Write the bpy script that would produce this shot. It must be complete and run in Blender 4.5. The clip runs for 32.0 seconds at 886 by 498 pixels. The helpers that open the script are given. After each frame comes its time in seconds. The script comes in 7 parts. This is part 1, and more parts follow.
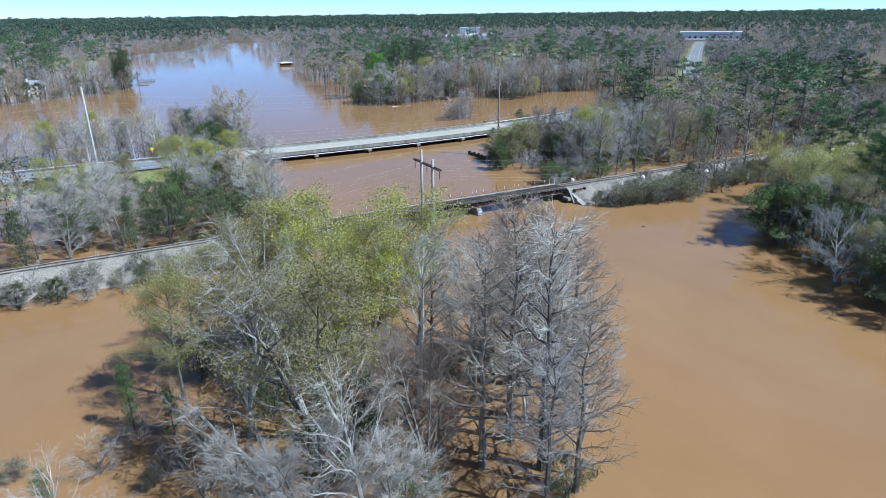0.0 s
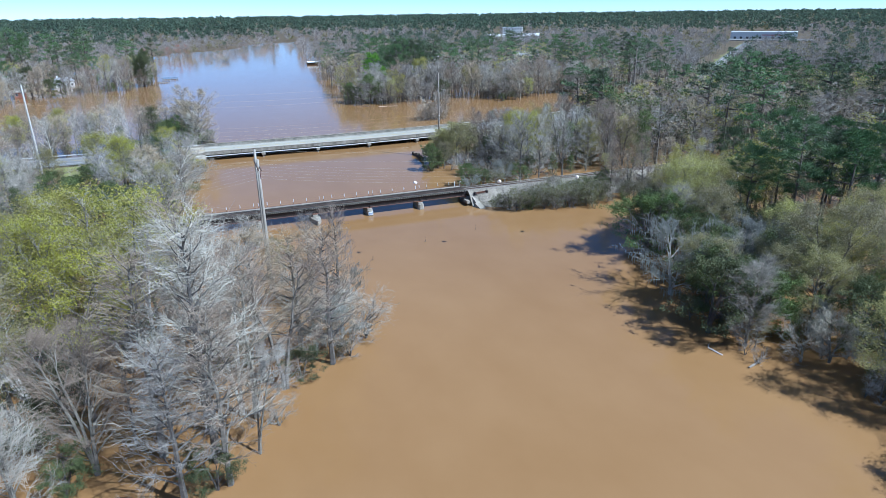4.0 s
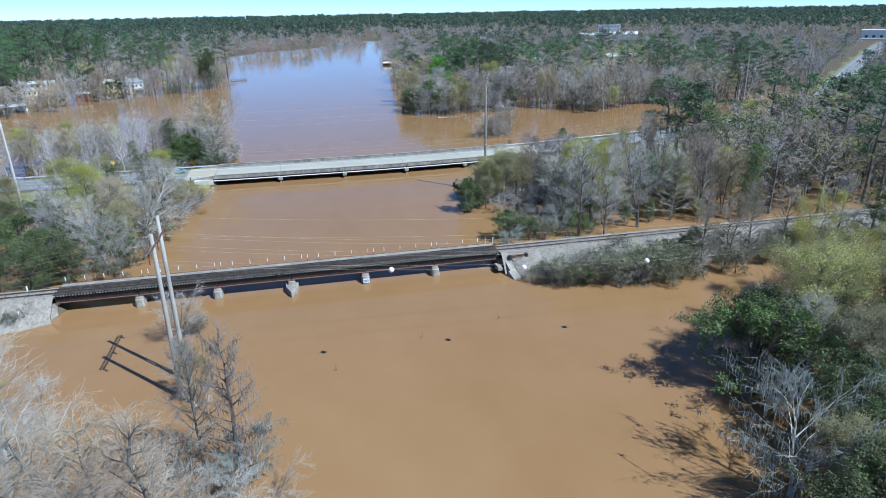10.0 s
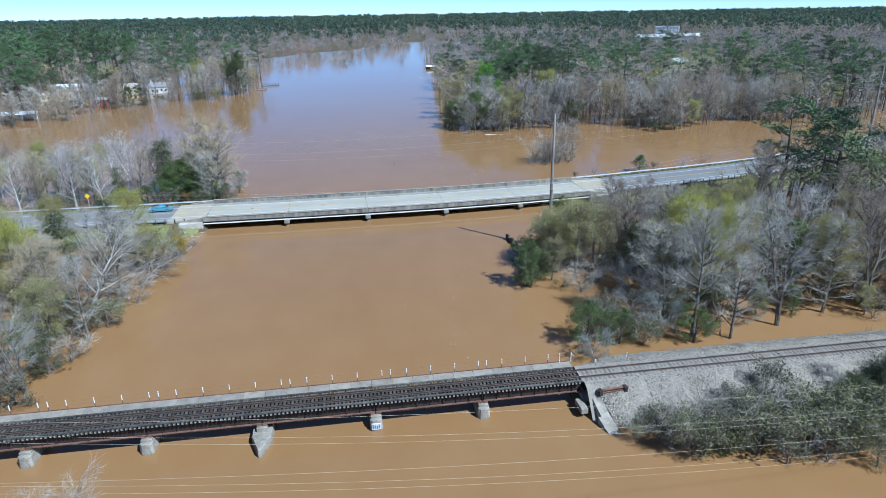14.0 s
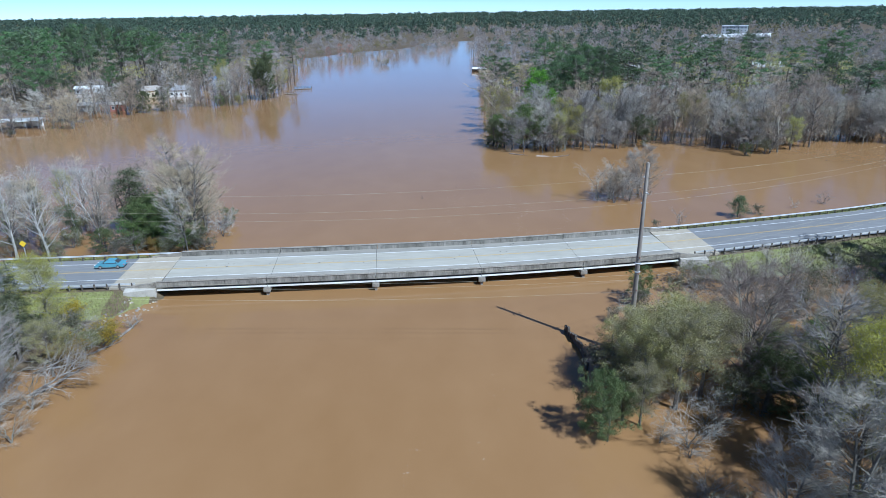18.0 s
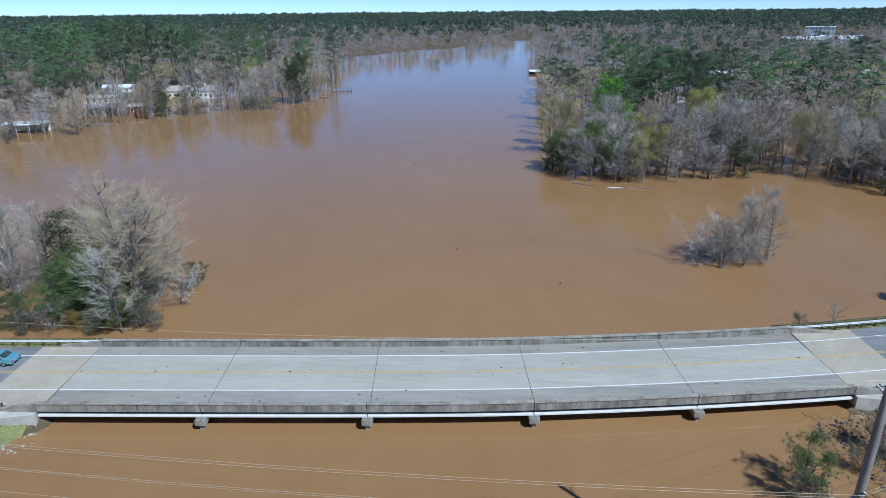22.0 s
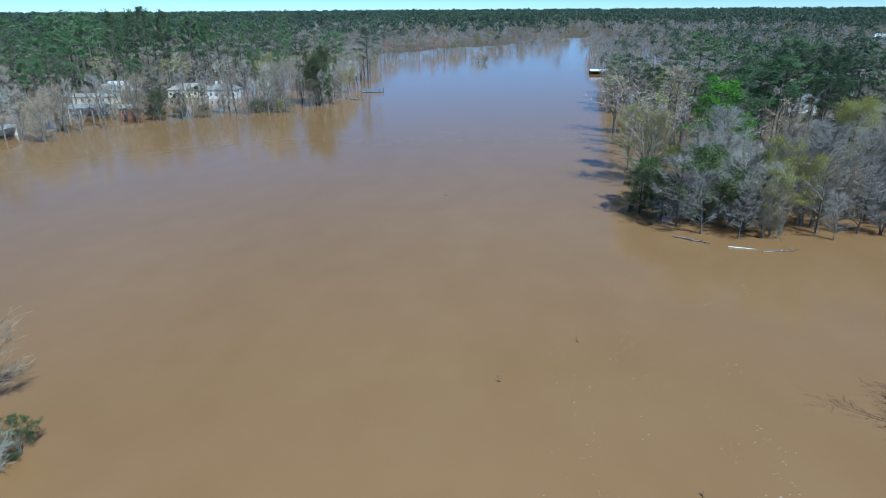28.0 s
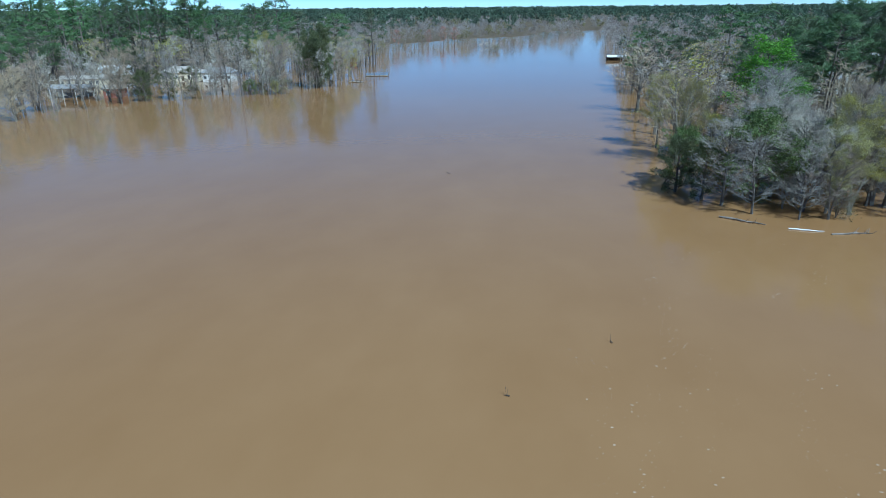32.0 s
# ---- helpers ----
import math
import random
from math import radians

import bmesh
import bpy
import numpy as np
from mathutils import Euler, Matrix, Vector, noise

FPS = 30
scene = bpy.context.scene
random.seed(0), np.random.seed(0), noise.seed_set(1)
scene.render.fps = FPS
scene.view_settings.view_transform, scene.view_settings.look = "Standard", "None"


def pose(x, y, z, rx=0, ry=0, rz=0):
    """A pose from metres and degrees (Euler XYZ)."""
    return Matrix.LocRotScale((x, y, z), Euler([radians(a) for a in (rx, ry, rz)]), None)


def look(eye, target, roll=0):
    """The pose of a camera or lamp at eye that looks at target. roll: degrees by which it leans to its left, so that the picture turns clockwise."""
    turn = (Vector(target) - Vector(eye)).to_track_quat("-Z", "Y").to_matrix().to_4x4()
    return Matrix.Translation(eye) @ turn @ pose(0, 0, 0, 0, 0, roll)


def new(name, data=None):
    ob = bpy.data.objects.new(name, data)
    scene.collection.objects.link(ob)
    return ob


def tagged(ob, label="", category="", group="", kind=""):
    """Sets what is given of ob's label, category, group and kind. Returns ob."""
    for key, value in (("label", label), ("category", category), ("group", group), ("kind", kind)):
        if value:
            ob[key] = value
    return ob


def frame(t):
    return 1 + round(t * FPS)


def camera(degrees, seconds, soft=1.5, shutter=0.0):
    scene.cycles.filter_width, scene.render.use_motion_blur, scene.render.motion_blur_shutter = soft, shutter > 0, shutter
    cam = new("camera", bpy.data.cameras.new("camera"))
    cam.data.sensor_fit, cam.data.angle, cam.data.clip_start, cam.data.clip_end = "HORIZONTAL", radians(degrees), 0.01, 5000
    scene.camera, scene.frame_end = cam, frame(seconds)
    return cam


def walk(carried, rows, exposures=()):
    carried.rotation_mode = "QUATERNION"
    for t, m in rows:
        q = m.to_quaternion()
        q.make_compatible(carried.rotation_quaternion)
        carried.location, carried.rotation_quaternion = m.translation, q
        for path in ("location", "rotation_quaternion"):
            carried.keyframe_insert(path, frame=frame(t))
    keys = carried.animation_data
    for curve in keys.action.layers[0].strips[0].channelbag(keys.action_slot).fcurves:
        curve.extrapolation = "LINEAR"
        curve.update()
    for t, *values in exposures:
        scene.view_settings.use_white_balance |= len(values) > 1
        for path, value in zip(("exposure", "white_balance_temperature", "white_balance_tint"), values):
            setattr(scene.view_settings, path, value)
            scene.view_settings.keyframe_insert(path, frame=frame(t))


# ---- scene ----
cam = camera(70.58, 32.0, soft=0.65)
# seconds, place in metres, turn in degrees
ROWS = [
    (0.0, -0.22, 0.35, 41.21, 69.32, 0.61, -26.89),
    (0.5, 3.95, -1.98, 41.26, 69.31, 0.67, -26.25),
    (1.0, 7.96, -4.19, 41.25, 69.28, 0.71, -25.58),
    (1.5, 11.97, -6.52, 41.35, 69.30, 0.71, -24.87),
    (2.0, 16.12, -8.97, 41.44, 69.31, 0.72, -24.16),
    (2.5, 20.38, -11.36, 41.51, 69.30, 0.74, -23.43),
    (3.0, 24.53, -13.69, 41.50, 69.31, 0.75, -22.79),
    (3.5, 28.79, -15.69, 41.45, 69.32, 0.72, -22.11),
    (5.5, 44.23, -15.83, 41.67, 69.35, 0.77, -18.04),
    (6.0, 47.07, -13.96, 41.77, 69.34, 0.76, -17.41),
    (6.5, 49.53, -11.41, 41.80, 69.34, 0.81, -16.63),
    (7.0, 51.59, -8.25, 41.80, 69.34, 0.83, -15.65),
    (7.5, 53.29, -4.76, 41.80, 69.29, 0.91, -14.84),
    (8.0, 54.59, -0.83, 41.77, 69.29, 0.97, -14.36),
    (8.5, 55.45, 3.43, 41.85, 69.26, 0.97, -13.89),
    (9.0, 56.13, 7.76, 41.87, 69.24, 1.01, -13.35),
    (9.5, 56.70, 12.33, 41.87, 69.24, 0.98, -13.04),
    (10.0, 57.34, 16.99, 41.88, 69.22, 0.99, -12.71),
    (10.5, 58.00, 21.75, 41.93, 69.23, 0.96, -12.37),
    (11.0, 58.88, 26.67, 41.93, 69.23, 0.93, -11.89),
    (11.5, 59.80, 31.59, 41.88, 69.24, 0.94, -11.36),
    (12.0, 60.71, 36.55, 41.83, 69.27, 0.92, -10.86),
    (12.5, 61.60, 41.44, 41.79, 69.27, 0.89, -10.36),
    (13.0, 62.50, 46.39, 41.84, 69.28, 0.87, -9.80),
    (13.5, 63.45, 51.14, 41.79, 69.27, 0.88, -9.23),
    (14.0, 64.27, 55.92, 41.86, 69.29, 0.90, -8.75),
    (14.5, 65.04, 60.77, 41.92, 69.26, 0.88, -8.44),
    (16.5, 68.62, 79.52, 41.86, 69.19, 0.93, -6.47),
    (17.0, 69.53, 84.27, 41.83, 69.20, 0.92, -5.86),
    (17.5, 70.48, 88.93, 41.63, 69.23, 0.93, -5.25),
    (18.0, 71.53, 93.56, 41.53, 69.22, 0.86, -4.39),
    (18.5, 72.54, 98.22, 41.58, 69.24, 0.83, -3.64),
    (19.0, 73.48, 102.93, 41.65, 69.24, 0.75, -2.91),
    (19.5, 74.23, 107.71, 41.39, 69.24, 0.72, -2.16),
    (20.0, 74.82, 112.54, 41.26, 69.22, 0.69, -1.47),
    (20.5, 75.25, 117.44, 41.08, 69.23, 0.62, -0.85),
    (21.0, 75.58, 122.32, 40.89, 69.22, 0.56, -0.29),
    (21.5, 75.76, 127.20, 40.54, 69.20, 0.51, 0.10),
    (22.0, 75.90, 132.07, 40.11, 69.18, 0.51, 0.60),
    (22.5, 75.91, 136.95, 39.56, 69.18, 0.52, 1.11),
    (23.0, 75.86, 141.71, 39.23, 69.14, 0.50, 1.46),
    (23.5, 75.81, 146.61, 38.91, 69.12, 0.45, 1.74),
    (24.0, 75.76, 151.44, 38.46, 69.11, 0.43, 2.11),
    (24.5, 75.74, 156.25, 38.01, 69.07, 0.45, 2.47),
    (25.0, 75.70, 161.13, 37.51, 69.07, 0.47, 2.77),
    (25.5, 75.76, 166.01, 37.04, 69.05, 0.44, 3.08),
    (27.5, 76.28, 180.27, 35.88, 69.06, 0.37, 4.60),
    (28.0, 76.34, 181.43, 35.81, 69.07, 0.37, 4.97),
    (28.5, 76.36, 181.99, 35.58, 69.06, 0.39, 5.21),
    (29.0, 76.43, 182.59, 35.02, 69.09, 0.40, 5.38),
    (29.5, 76.42, 183.65, 34.19, 69.07, 0.45, 5.53),
    (30.0, 76.51, 185.37, 33.13, 69.05, 0.44, 5.64),
    (30.5, 76.45, 187.65, 31.79, 69.03, 0.45, 5.72),
    (31.0, 76.44, 190.46, 30.36, 69.00, 0.45, 5.79),
    (31.5, 76.56, 193.44, 28.95, 69.01, 0.47, 5.93),
    (32.0, 76.65, 196.44, 27.45, 69.02, 0.49, 6.03),
]
walk(cam, [(t, pose(x, y, z, rx, ry, rz)) for t, x, y, z, rx, ry, rz in ROWS],
     exposures=[(0.0, 0.60, 4770, 4), (15.0, 0.42, 4750, 3), (19.0, 0.28, 4800, 5), (22.0, 0.06, 4840, 5), (25.0, -0.05, 4700, 2), (28.0, 0.14, 4560, -4), (32.0, 0.14, 4510, -7)])

# ---------------------------------------------------------------- light
SUN_DIR = Vector((0.441, -0.475, 0.762)).normalized()
world = bpy.data.worlds.new("world")
scene.world = world
world.use_nodes = True
wn = world.node_tree
sky = wn.nodes.new("ShaderNodeTexSky")
sky.sky_type = "NISHITA"
sky.sun_disc = False
sky.sun_elevation = math.asin(SUN_DIR.z)
sky.sun_rotation = math.atan2(SUN_DIR.x, SUN_DIR.y)
sky.altitude = 6000.0
sky.air_density, sky.dust_density, sky.ozone_density = 1.0, 0.35, 1.6
wn.links.new(sky.outputs["Color"], wn.nodes["Background"].inputs["Color"])
wn.nodes["Background"].inputs["Strength"].default_value = 0.094
sun_data = bpy.data.lights.new("sun", "SUN")
sun_data.energy, sun_data.angle, sun_data.color = 5.0, radians(0.53), (1.0, 0.925, 0.82)
sun = new("sun", sun_data)
sun.matrix_world = look((0, 0, 300), Vector((0, 0, 300)) - SUN_DIR)


# ---------------------------------------------------------------- materials
def socket(node, name, value):
    node.inputs[name].default_value = value


def material(name, dark, light, scale, rough=0.85, bump=0.0, vary=0.0, fine=0.0, metal=0.0, spec=0.3, island=False, stretch=(1, 1, 1)):
    """A surface of two tones mixed by noise at two sizes, with bump; vary: how far each object's tone differs."""
    m = bpy.data.materials.new(name)
    m.use_nodes = True
    nt = m.node_tree
    b = nt.nodes["Principled BSDF"]
    socket(b, "Roughness", rough)
    socket(b, "Metallic", metal)
    socket(b, "Specular IOR Level", spec)
    tc = nt.nodes.new("ShaderNodeTexCoord")
    mp = nt.nodes.new("ShaderNodeMapping")
    mp.inputs["Scale"].default_value = stretch
    nt.links.new(tc.outputs["Object"], mp.inputs["Vector"])
    n1 = nt.nodes.new("ShaderNodeTexNoise")
    socket(n1, "Scale", scale)
    socket(n1, "Detail", 6.0)
    socket(n1, "Roughness", 0.65)
    n2 = nt.nodes.new("ShaderNodeTexNoise")
    socket(n2, "Scale", scale * 9.0)
    socket(n2, "Detail", 4.0)
    nt.links.new(mp.outputs["Vector"], n1.inputs["Vector"])
    nt.links.new(mp.outputs["Vector"], n2.inputs["Vector"])
    add = nt.nodes.new("ShaderNodeMath")
    add.operation = "MULTIPLY_ADD"
    nt.links.new(n2.outputs["Fac"], add.inputs[0])
    add.inputs[1].default_value = 0.45
    nt.links.new(n1.outputs["Fac"], add.inputs[2])
    ramp = nt.nodes.new("ShaderNodeMapRange")
    ramp.inputs["From Min"].default_value = 0.5
    ramp.inputs["From Max"].default_value = 0.95
    nt.links.new(add.outputs[0], ramp.inputs["Value"])
    mix = nt.nodes.new("ShaderNodeMix")
    mix.data_type = "RGBA"
    nt.links.new(ramp.outputs["Result"], mix.inputs["Factor"])
    mix.inputs["A"].default_value = (*dark, 1)
    mix.inputs["B"].default_value = (*light, 1)
    colour = mix.outputs["Result"]
    if vary:
        if island:
            rnd = nt.nodes.new("ShaderNodeNewGeometry").outputs["Random Per Island"]
        else:
            rnd = nt.nodes.new("ShaderNodeObjectInfo").outputs["Random"]
        hsv = nt.nodes.new("ShaderNodeHueSaturation")
        for key, lo, hi in (("Value", 1 - vary, 1 + vary), ("Hue", 0.5 - vary * 0.06, 0.5 + vary * 0.06), ("Saturation", 1 - vary * 0.6, 1 + vary * 0.6)):
            mr = nt.nodes.new("ShaderNodeMapRange")
            mr.inputs["To Min"].default_value, mr.inputs["To Max"].default_value = lo, hi
            nt.links.new(rnd, mr.inputs["Value"])
            nt.links.new(mr.outputs["Result"], hsv.inputs[key])
        nt.links.new(colour, hsv.inputs["Color"])
        colour = hsv.outputs["Color"]
    nt.links.new(colour, b.inputs["Base Color"])
    if bump:
        bm_ = nt.nodes.new("ShaderNodeBump")
        socket(bm_, "Strength", 0.6)
        socket(bm_, "Distance", bump)
        nt.links.new(add.outputs[0], bm_.inputs["Height"])
        nt.links.new(bm_.outputs["Normal"], b.inputs["Normal"])
    return m


def water_material():
    """Silty flood water: an opaque brown body under a smooth, slightly rippled, reflecting skin."""
    m = material("flood_water", (0.257, 0.144, 0.056), (0.296, 0.173, 0.074), 0.018, rough=0.10, spec=0.65, stretch=(1, 0.6, 1))
    nt = m.node_tree
    b = nt.nodes["Principled BSDF"]
    socket(b, "IOR", 1.33)
    tc = nt.nodes.new("ShaderNodeTexCoord")
    h = None
    for scale, weight in ((0.55, 0.010), (0.12, 0.03), (2.6, 0.003)):
        n = nt.nodes.new("ShaderNodeTexNoise")
        socket(n, "Scale", scale)
        socket(n, "Detail", 3.0)
        nt.links.new(tc.outputs["Object"], n.inputs["Vector"])
        mul = nt.nodes.new("ShaderNodeMath")
        mul.operation = "MULTIPLY_ADD"
        nt.links.new(n.outputs["Fac"], mul.inputs[0])
        mul.inputs[1].default_value = weight
        if h:
            nt.links.new(h, mul.inputs[2])
        else:
            mul.inputs[2].default_value = 0.0
        h = mul.outputs[0]
    bp = nt.nodes.new("ShaderNodeBump")
    socket(bp, "Strength", 1.0)
    socket(bp, "Distance", 1.0)
    nt.links.new(h, bp.inputs["Height"])
    nt.links.new(bp.outputs["Normal"], b.inputs["Normal"])
    return m


M_WATER = water_material()
M_GROUND = material("forest_floor", (0.055, 0.045, 0.025), (0.17, 0.125, 0.075), 0.15, bump=0.12)
M_GRASS = material("verge_grass", (0.12, 0.095, 0.055), (0.25, 0.275, 0.085), 0.32, bump=0.10)
M_BALLAST = material("ballast_stone", (0.175, 0.152, 0.12), (0.38, 0.34, 0.28), 3.4, bump=0.05, rough=0.95)
M_STONE = material("loose_ballast_stone", (0.175, 0.152, 0.12), (0.44, 0.395, 0.33), 1.2, rough=0.95, vary=0.45, island=True)
M_MUD = material("bank_mud", (0.10, 0.07, 0.045), (0.22, 0.16, 0.11), 0.5, bump=0.08)
M_ASPHALT = material("worn_asphalt", (0.16, 0.16, 0.158), (0.24, 0.24, 0.236), 0.25, bump=0.004, stretch=(0.15, 1, 1))
M_DECK = material("deck_concrete", (0.33, 0.31, 0.255), (0.45, 0.425, 0.355), 0.22, bump=0.004, stretch=(0.25, 1, 1))
M_SHOULDER = material("shoulder_concrete", (0.22, 0.205, 0.175), (0.34, 0.318, 0.27), 0.3, bump=0.004, stretch=(0.2, 1, 1))
M_APPROACH = material("approach_slab", (0.34, 0.295, 0.22), (0.45, 0.4, 0.31), 0.25, bump=0.004)
M_CONC = material("weathered_concrete", (0.15, 0.132, 0.105), (0.42, 0.382, 0.315), 0.7, bump=0.02)
M_CONC_PALE = material("pale_concrete", (0.34, 0.315, 0.265), (0.54, 0.505, 0.44), 0.6, bump=0.015)
M_PARAPET = material("stained_parapet", (0.085, 0.078, 0.062), (0.36, 0.335, 0.285), 0.9, bump=0.01, stretch=(1, 1, 0.25))
M_FLANGE = material("pale_girder", (0.62, 0.6, 0.55), (0.8, 0.78, 0.72), 0.6, rough=0.6)
# Dark rail bridge steel; on the road bridge it colours the girders' shade.
M_STEEL_AND_SHADE = material("dark_steel_and_shade", (0.02, 0.018, 0.017), (0.06, 0.045, 0.04), 0.8, rough=0.7)
M_RUST = material("rusty_steel", (0.09, 0.045, 0.03), (0.24, 0.13, 0.09), 1.2, rough=0.8, bump=0.004)
M_RAIL = material("rail_steel", (0.10, 0.075, 0.06), (0.22, 0.17, 0.14), 2.0, rough=0.45, metal=0.6)
M_TIE_DARK = material("creosoted_tie", (0.022, 0.02, 0.019), (0.12, 0.112, 0.102), 1.5, bump=0.01, vary=0.6)
M_TIE = material("weathered_tie", (0.13, 0.115, 0.10), (0.33, 0.30, 0.265), 1.5, bump=0.01, vary=0.35)
M_WALKWAY = material("walkway_plank", (0.2, 0.172, 0.135), (0.36, 0.32, 0.26), 0.8, bump=0.004, vary=0.12)
M_WHITE = material("white_paint", (0.66, 0.66, 0.64), (0.82, 0.82, 0.80), 3.0, rough=0.55)
M_LINE = material("road_line_white", (0.62, 0.63, 0.62), (0.80, 0.80, 0.79), 0.9, rough=0.7)
M_YELLOW = material("road_line_yellow", (0.44, 0.31, 0.11), (0.54, 0.39, 0.14), 0.9, rough=0.7)
M_JOINT = material("joint_tar", (0.05, 0.048, 0.044), (0.15, 0.142, 0.125), 2.0)
M_GALV = material("galvanised_steel", (0.42, 0.43, 0.43), (0.62, 0.63, 0.63), 0.9, rough=0.5)
M_POSTWOOD = material("guard_post_timber", (0.06, 0.05, 0.04), (0.15, 0.125, 0.10), 2.0)
M_POLEWOOD = material("pole_timber", (0.26, 0.235, 0.195), (0.45, 0.415, 0.36), 0.8, bump=0.01, stretch=(3, 3, 0.3))
M_POLEDARK = material("dark_pole_timber", (0.16, 0.135, 0.11), (0.34, 0.30, 0.25), 0.8, bump=0.01, stretch=(3, 3, 0.3))
M_POLECONC = material("pole_concrete", (0.40, 0.385, 0.35), (0.56, 0.54, 0.50), 0.6)
M_ARM = material("crossarm_timber", (0.08, 0.05, 0.035), (0.18, 0.12, 0.09), 1.5)
M_INSUL = material("brown_insulator", (0.10, 0.04, 0.03), (0.18, 0.08, 0.05), 3.0, rough=0.3)
M_WIRE = material("aluminium_wire", (0.38, 0.33, 0.22), (0.52, 0.46, 0.33), 0.5, rough=0.6, metal=0.2)
M_BALL = material("white_ball", (0.78, 0.68, 0.62), (0.88, 0.8, 0.74), 2.0, rough=0.5)
M_SIGN = material("sign_yellow", (0.75, 0.50, 0.02), (0.85, 0.60, 0.03), 3.0, rough=0.5)
M_DEBRIS = material("driftwood", (0.10, 0.08, 0.06), (0.34, 0.30, 0.26), 2.0, bump=0.01)
M_FOAM = material("foam_scum", (0.36, 0.27, 0.18), (0.52, 0.42, 0.31), 3.0, rough=0.9)
M_BARK_GREY = material("grey_bark", (0.085, 0.075, 0.062), (0.24, 0.22, 0.19), 1.5, bump=0.02, vary=0.35)
M_BARK_PALE = material("pale_bark", (0.27, 0.25, 0.22), (0.56, 0.54, 0.49), 1.1, bump=0.02, vary=0.15)
M_BARK_DARK = material("dark_bark", (0.06, 0.05, 0.04), (0.19, 0.165, 0.14), 1.5, bump=0.02, vary=0.25)
M_TWIG_GREY = material("grey_twigs", (0.235, 0.215, 0.185), (0.45, 0.42, 0.37), 0.6, vary=0.28)
M_TWIG_BROWN = material("brown_twigs", (0.21, 0.165, 0.12), (0.39, 0.315, 0.235), 0.6, vary=0.28)
M_TWIG_PALE = material("pale_twigs", (0.265, 0.24, 0.2), (0.47, 0.43, 0.365), 0.6, vary=0.2)
M_MOSS = material("hanging_moss", (0.20, 0.205, 0.18), (0.37, 0.37, 0.33), 0.8, vary=0.18)
def leafy(m, share):
    """Lets part of the light through the leaves."""
    nt = m.node_tree
    b = nt.nodes["Principled BSDF"]
    t = nt.nodes.new("ShaderNodeBsdfTranslucent")
    nt.links.new(b.inputs["Base Color"].links[0].from_socket, t.inputs["Color"])
    mix = nt.nodes.new("ShaderNodeMixShader")
    mix.inputs["Fac"].default_value = share
    nt.links.new(b.outputs["BSDF"], mix.inputs[1])
    nt.links.new(t.outputs["BSDF"], mix.inputs[2])
    nt.links.new(mix.outputs["Shader"], nt.nodes["Material Output"].inputs["Surface"])
    return m


M_LEAF_BUD = material("spring_leaves", (0.25, 0.235, 0.055), (0.50, 0.455, 0.14), 0.5, vary=0.25, rough=0.6)
M_LEAF_DARK = material("evergreen_leaves", (0.05, 0.075, 0.03), (0.2, 0.225, 0.095), 0.7, vary=0.3, rough=0.6, spec=0.2)
M_LEAF_OLIVE = material("olive_leaves", (0.22, 0.205, 0.08), (0.5, 0.46, 0.21), 0.6, vary=0.25, rough=0.55)
M_LEAF_OCHRE = material("ochre_leaves", (0.22, 0.16, 0.03), (0.42, 0.31, 0.07), 0.6, vary=0.2)
M_LEAF_BRIGHT = material("bright_needles", (0.09, 0.20, 0.025), (0.24, 0.38, 0.07), 0.6, vary=0.15)
M_TWIG_RED = material("red_budding_twigs", (0.24, 0.10, 0.08), (0.42, 0.20, 0.16), 0.6, vary=0.2)
M_NEEDLE = material("pine_needles", (0.04, 0.075, 0.03), (0.125, 0.175, 0.07), 0.7, vary=0.3, rough=0.5)
M_SHRUB = material("shrub_leaves", (0.085, 0.088, 0.045), (0.25, 0.24, 0.135), 0.7, vary=0.3)
for m_, share in ((M_LEAF_BUD, 0.5), (M_LEAF_DARK, 0.3), (M_LEAF_OLIVE, 0.4), (M_LEAF_OCHRE, 0.4), (M_LEAF_BRIGHT, 0.35), (M_SHRUB, 0.35), (M_NEEDLE, 0.2)):
    leafy(m_, share)
# Pine green paled and blued in the base colour, standing in for distance haze.
M_HAZED_GREEN = material("hazed_pine_canopy", (0.069, 0.101, 0.071), (0.144, 0.184, 0.121), 0.02, vary=0.22, island=True)
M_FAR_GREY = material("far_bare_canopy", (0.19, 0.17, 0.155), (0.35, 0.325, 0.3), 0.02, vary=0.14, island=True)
M_FAR_BUD = material("far_spring_canopy", (0.15, 0.145, 0.075), (0.28, 0.26, 0.14), 0.02, vary=0.16, island=True)
for m_ in (M_HAZED_GREEN, M_FAR_BUD):
    leafy(m_, 0.45)
M_ROOF_GREY = material("grey_shingles", (0.20, 0.20, 0.205), (0.34, 0.34, 0.345), 1.2)
M_ROOF_TAN = material("tan_shingles", (0.30, 0.27, 0.23), (0.44, 0.40, 0.35), 1.2)
M_ROOF_METAL = material("pale_metal_roof", (0.58, 0.60, 0.60), (0.74, 0.75, 0.74), 0.8, rough=0.45)
M_WALL_WHITE = material("white_siding", (0.55, 0.55, 0.53), (0.70, 0.70, 0.68), 1.5)
M_WALL_CREAM = material("cream_siding", (0.56, 0.50, 0.36), (0.70, 0.63, 0.46), 1.5)
M_WALL_BRICK = material("brick_wall", (0.20, 0.085, 0.06), (0.34, 0.16, 0.12), 2.5)
M_WINDOW = material("window_glass", (0.03, 0.035, 0.04), (0.07, 0.08, 0.09), 1.0, rough=0.08, spec=0.6)
M_DOOR = material("dark_door", (0.08, 0.05, 0.035), (0.14, 0.09, 0.06), 2.0)
M_DOCK_BLUE = material("blue_dock_paint", (0.12, 0.20, 0.32), (0.22, 0.31, 0.44), 1.5)
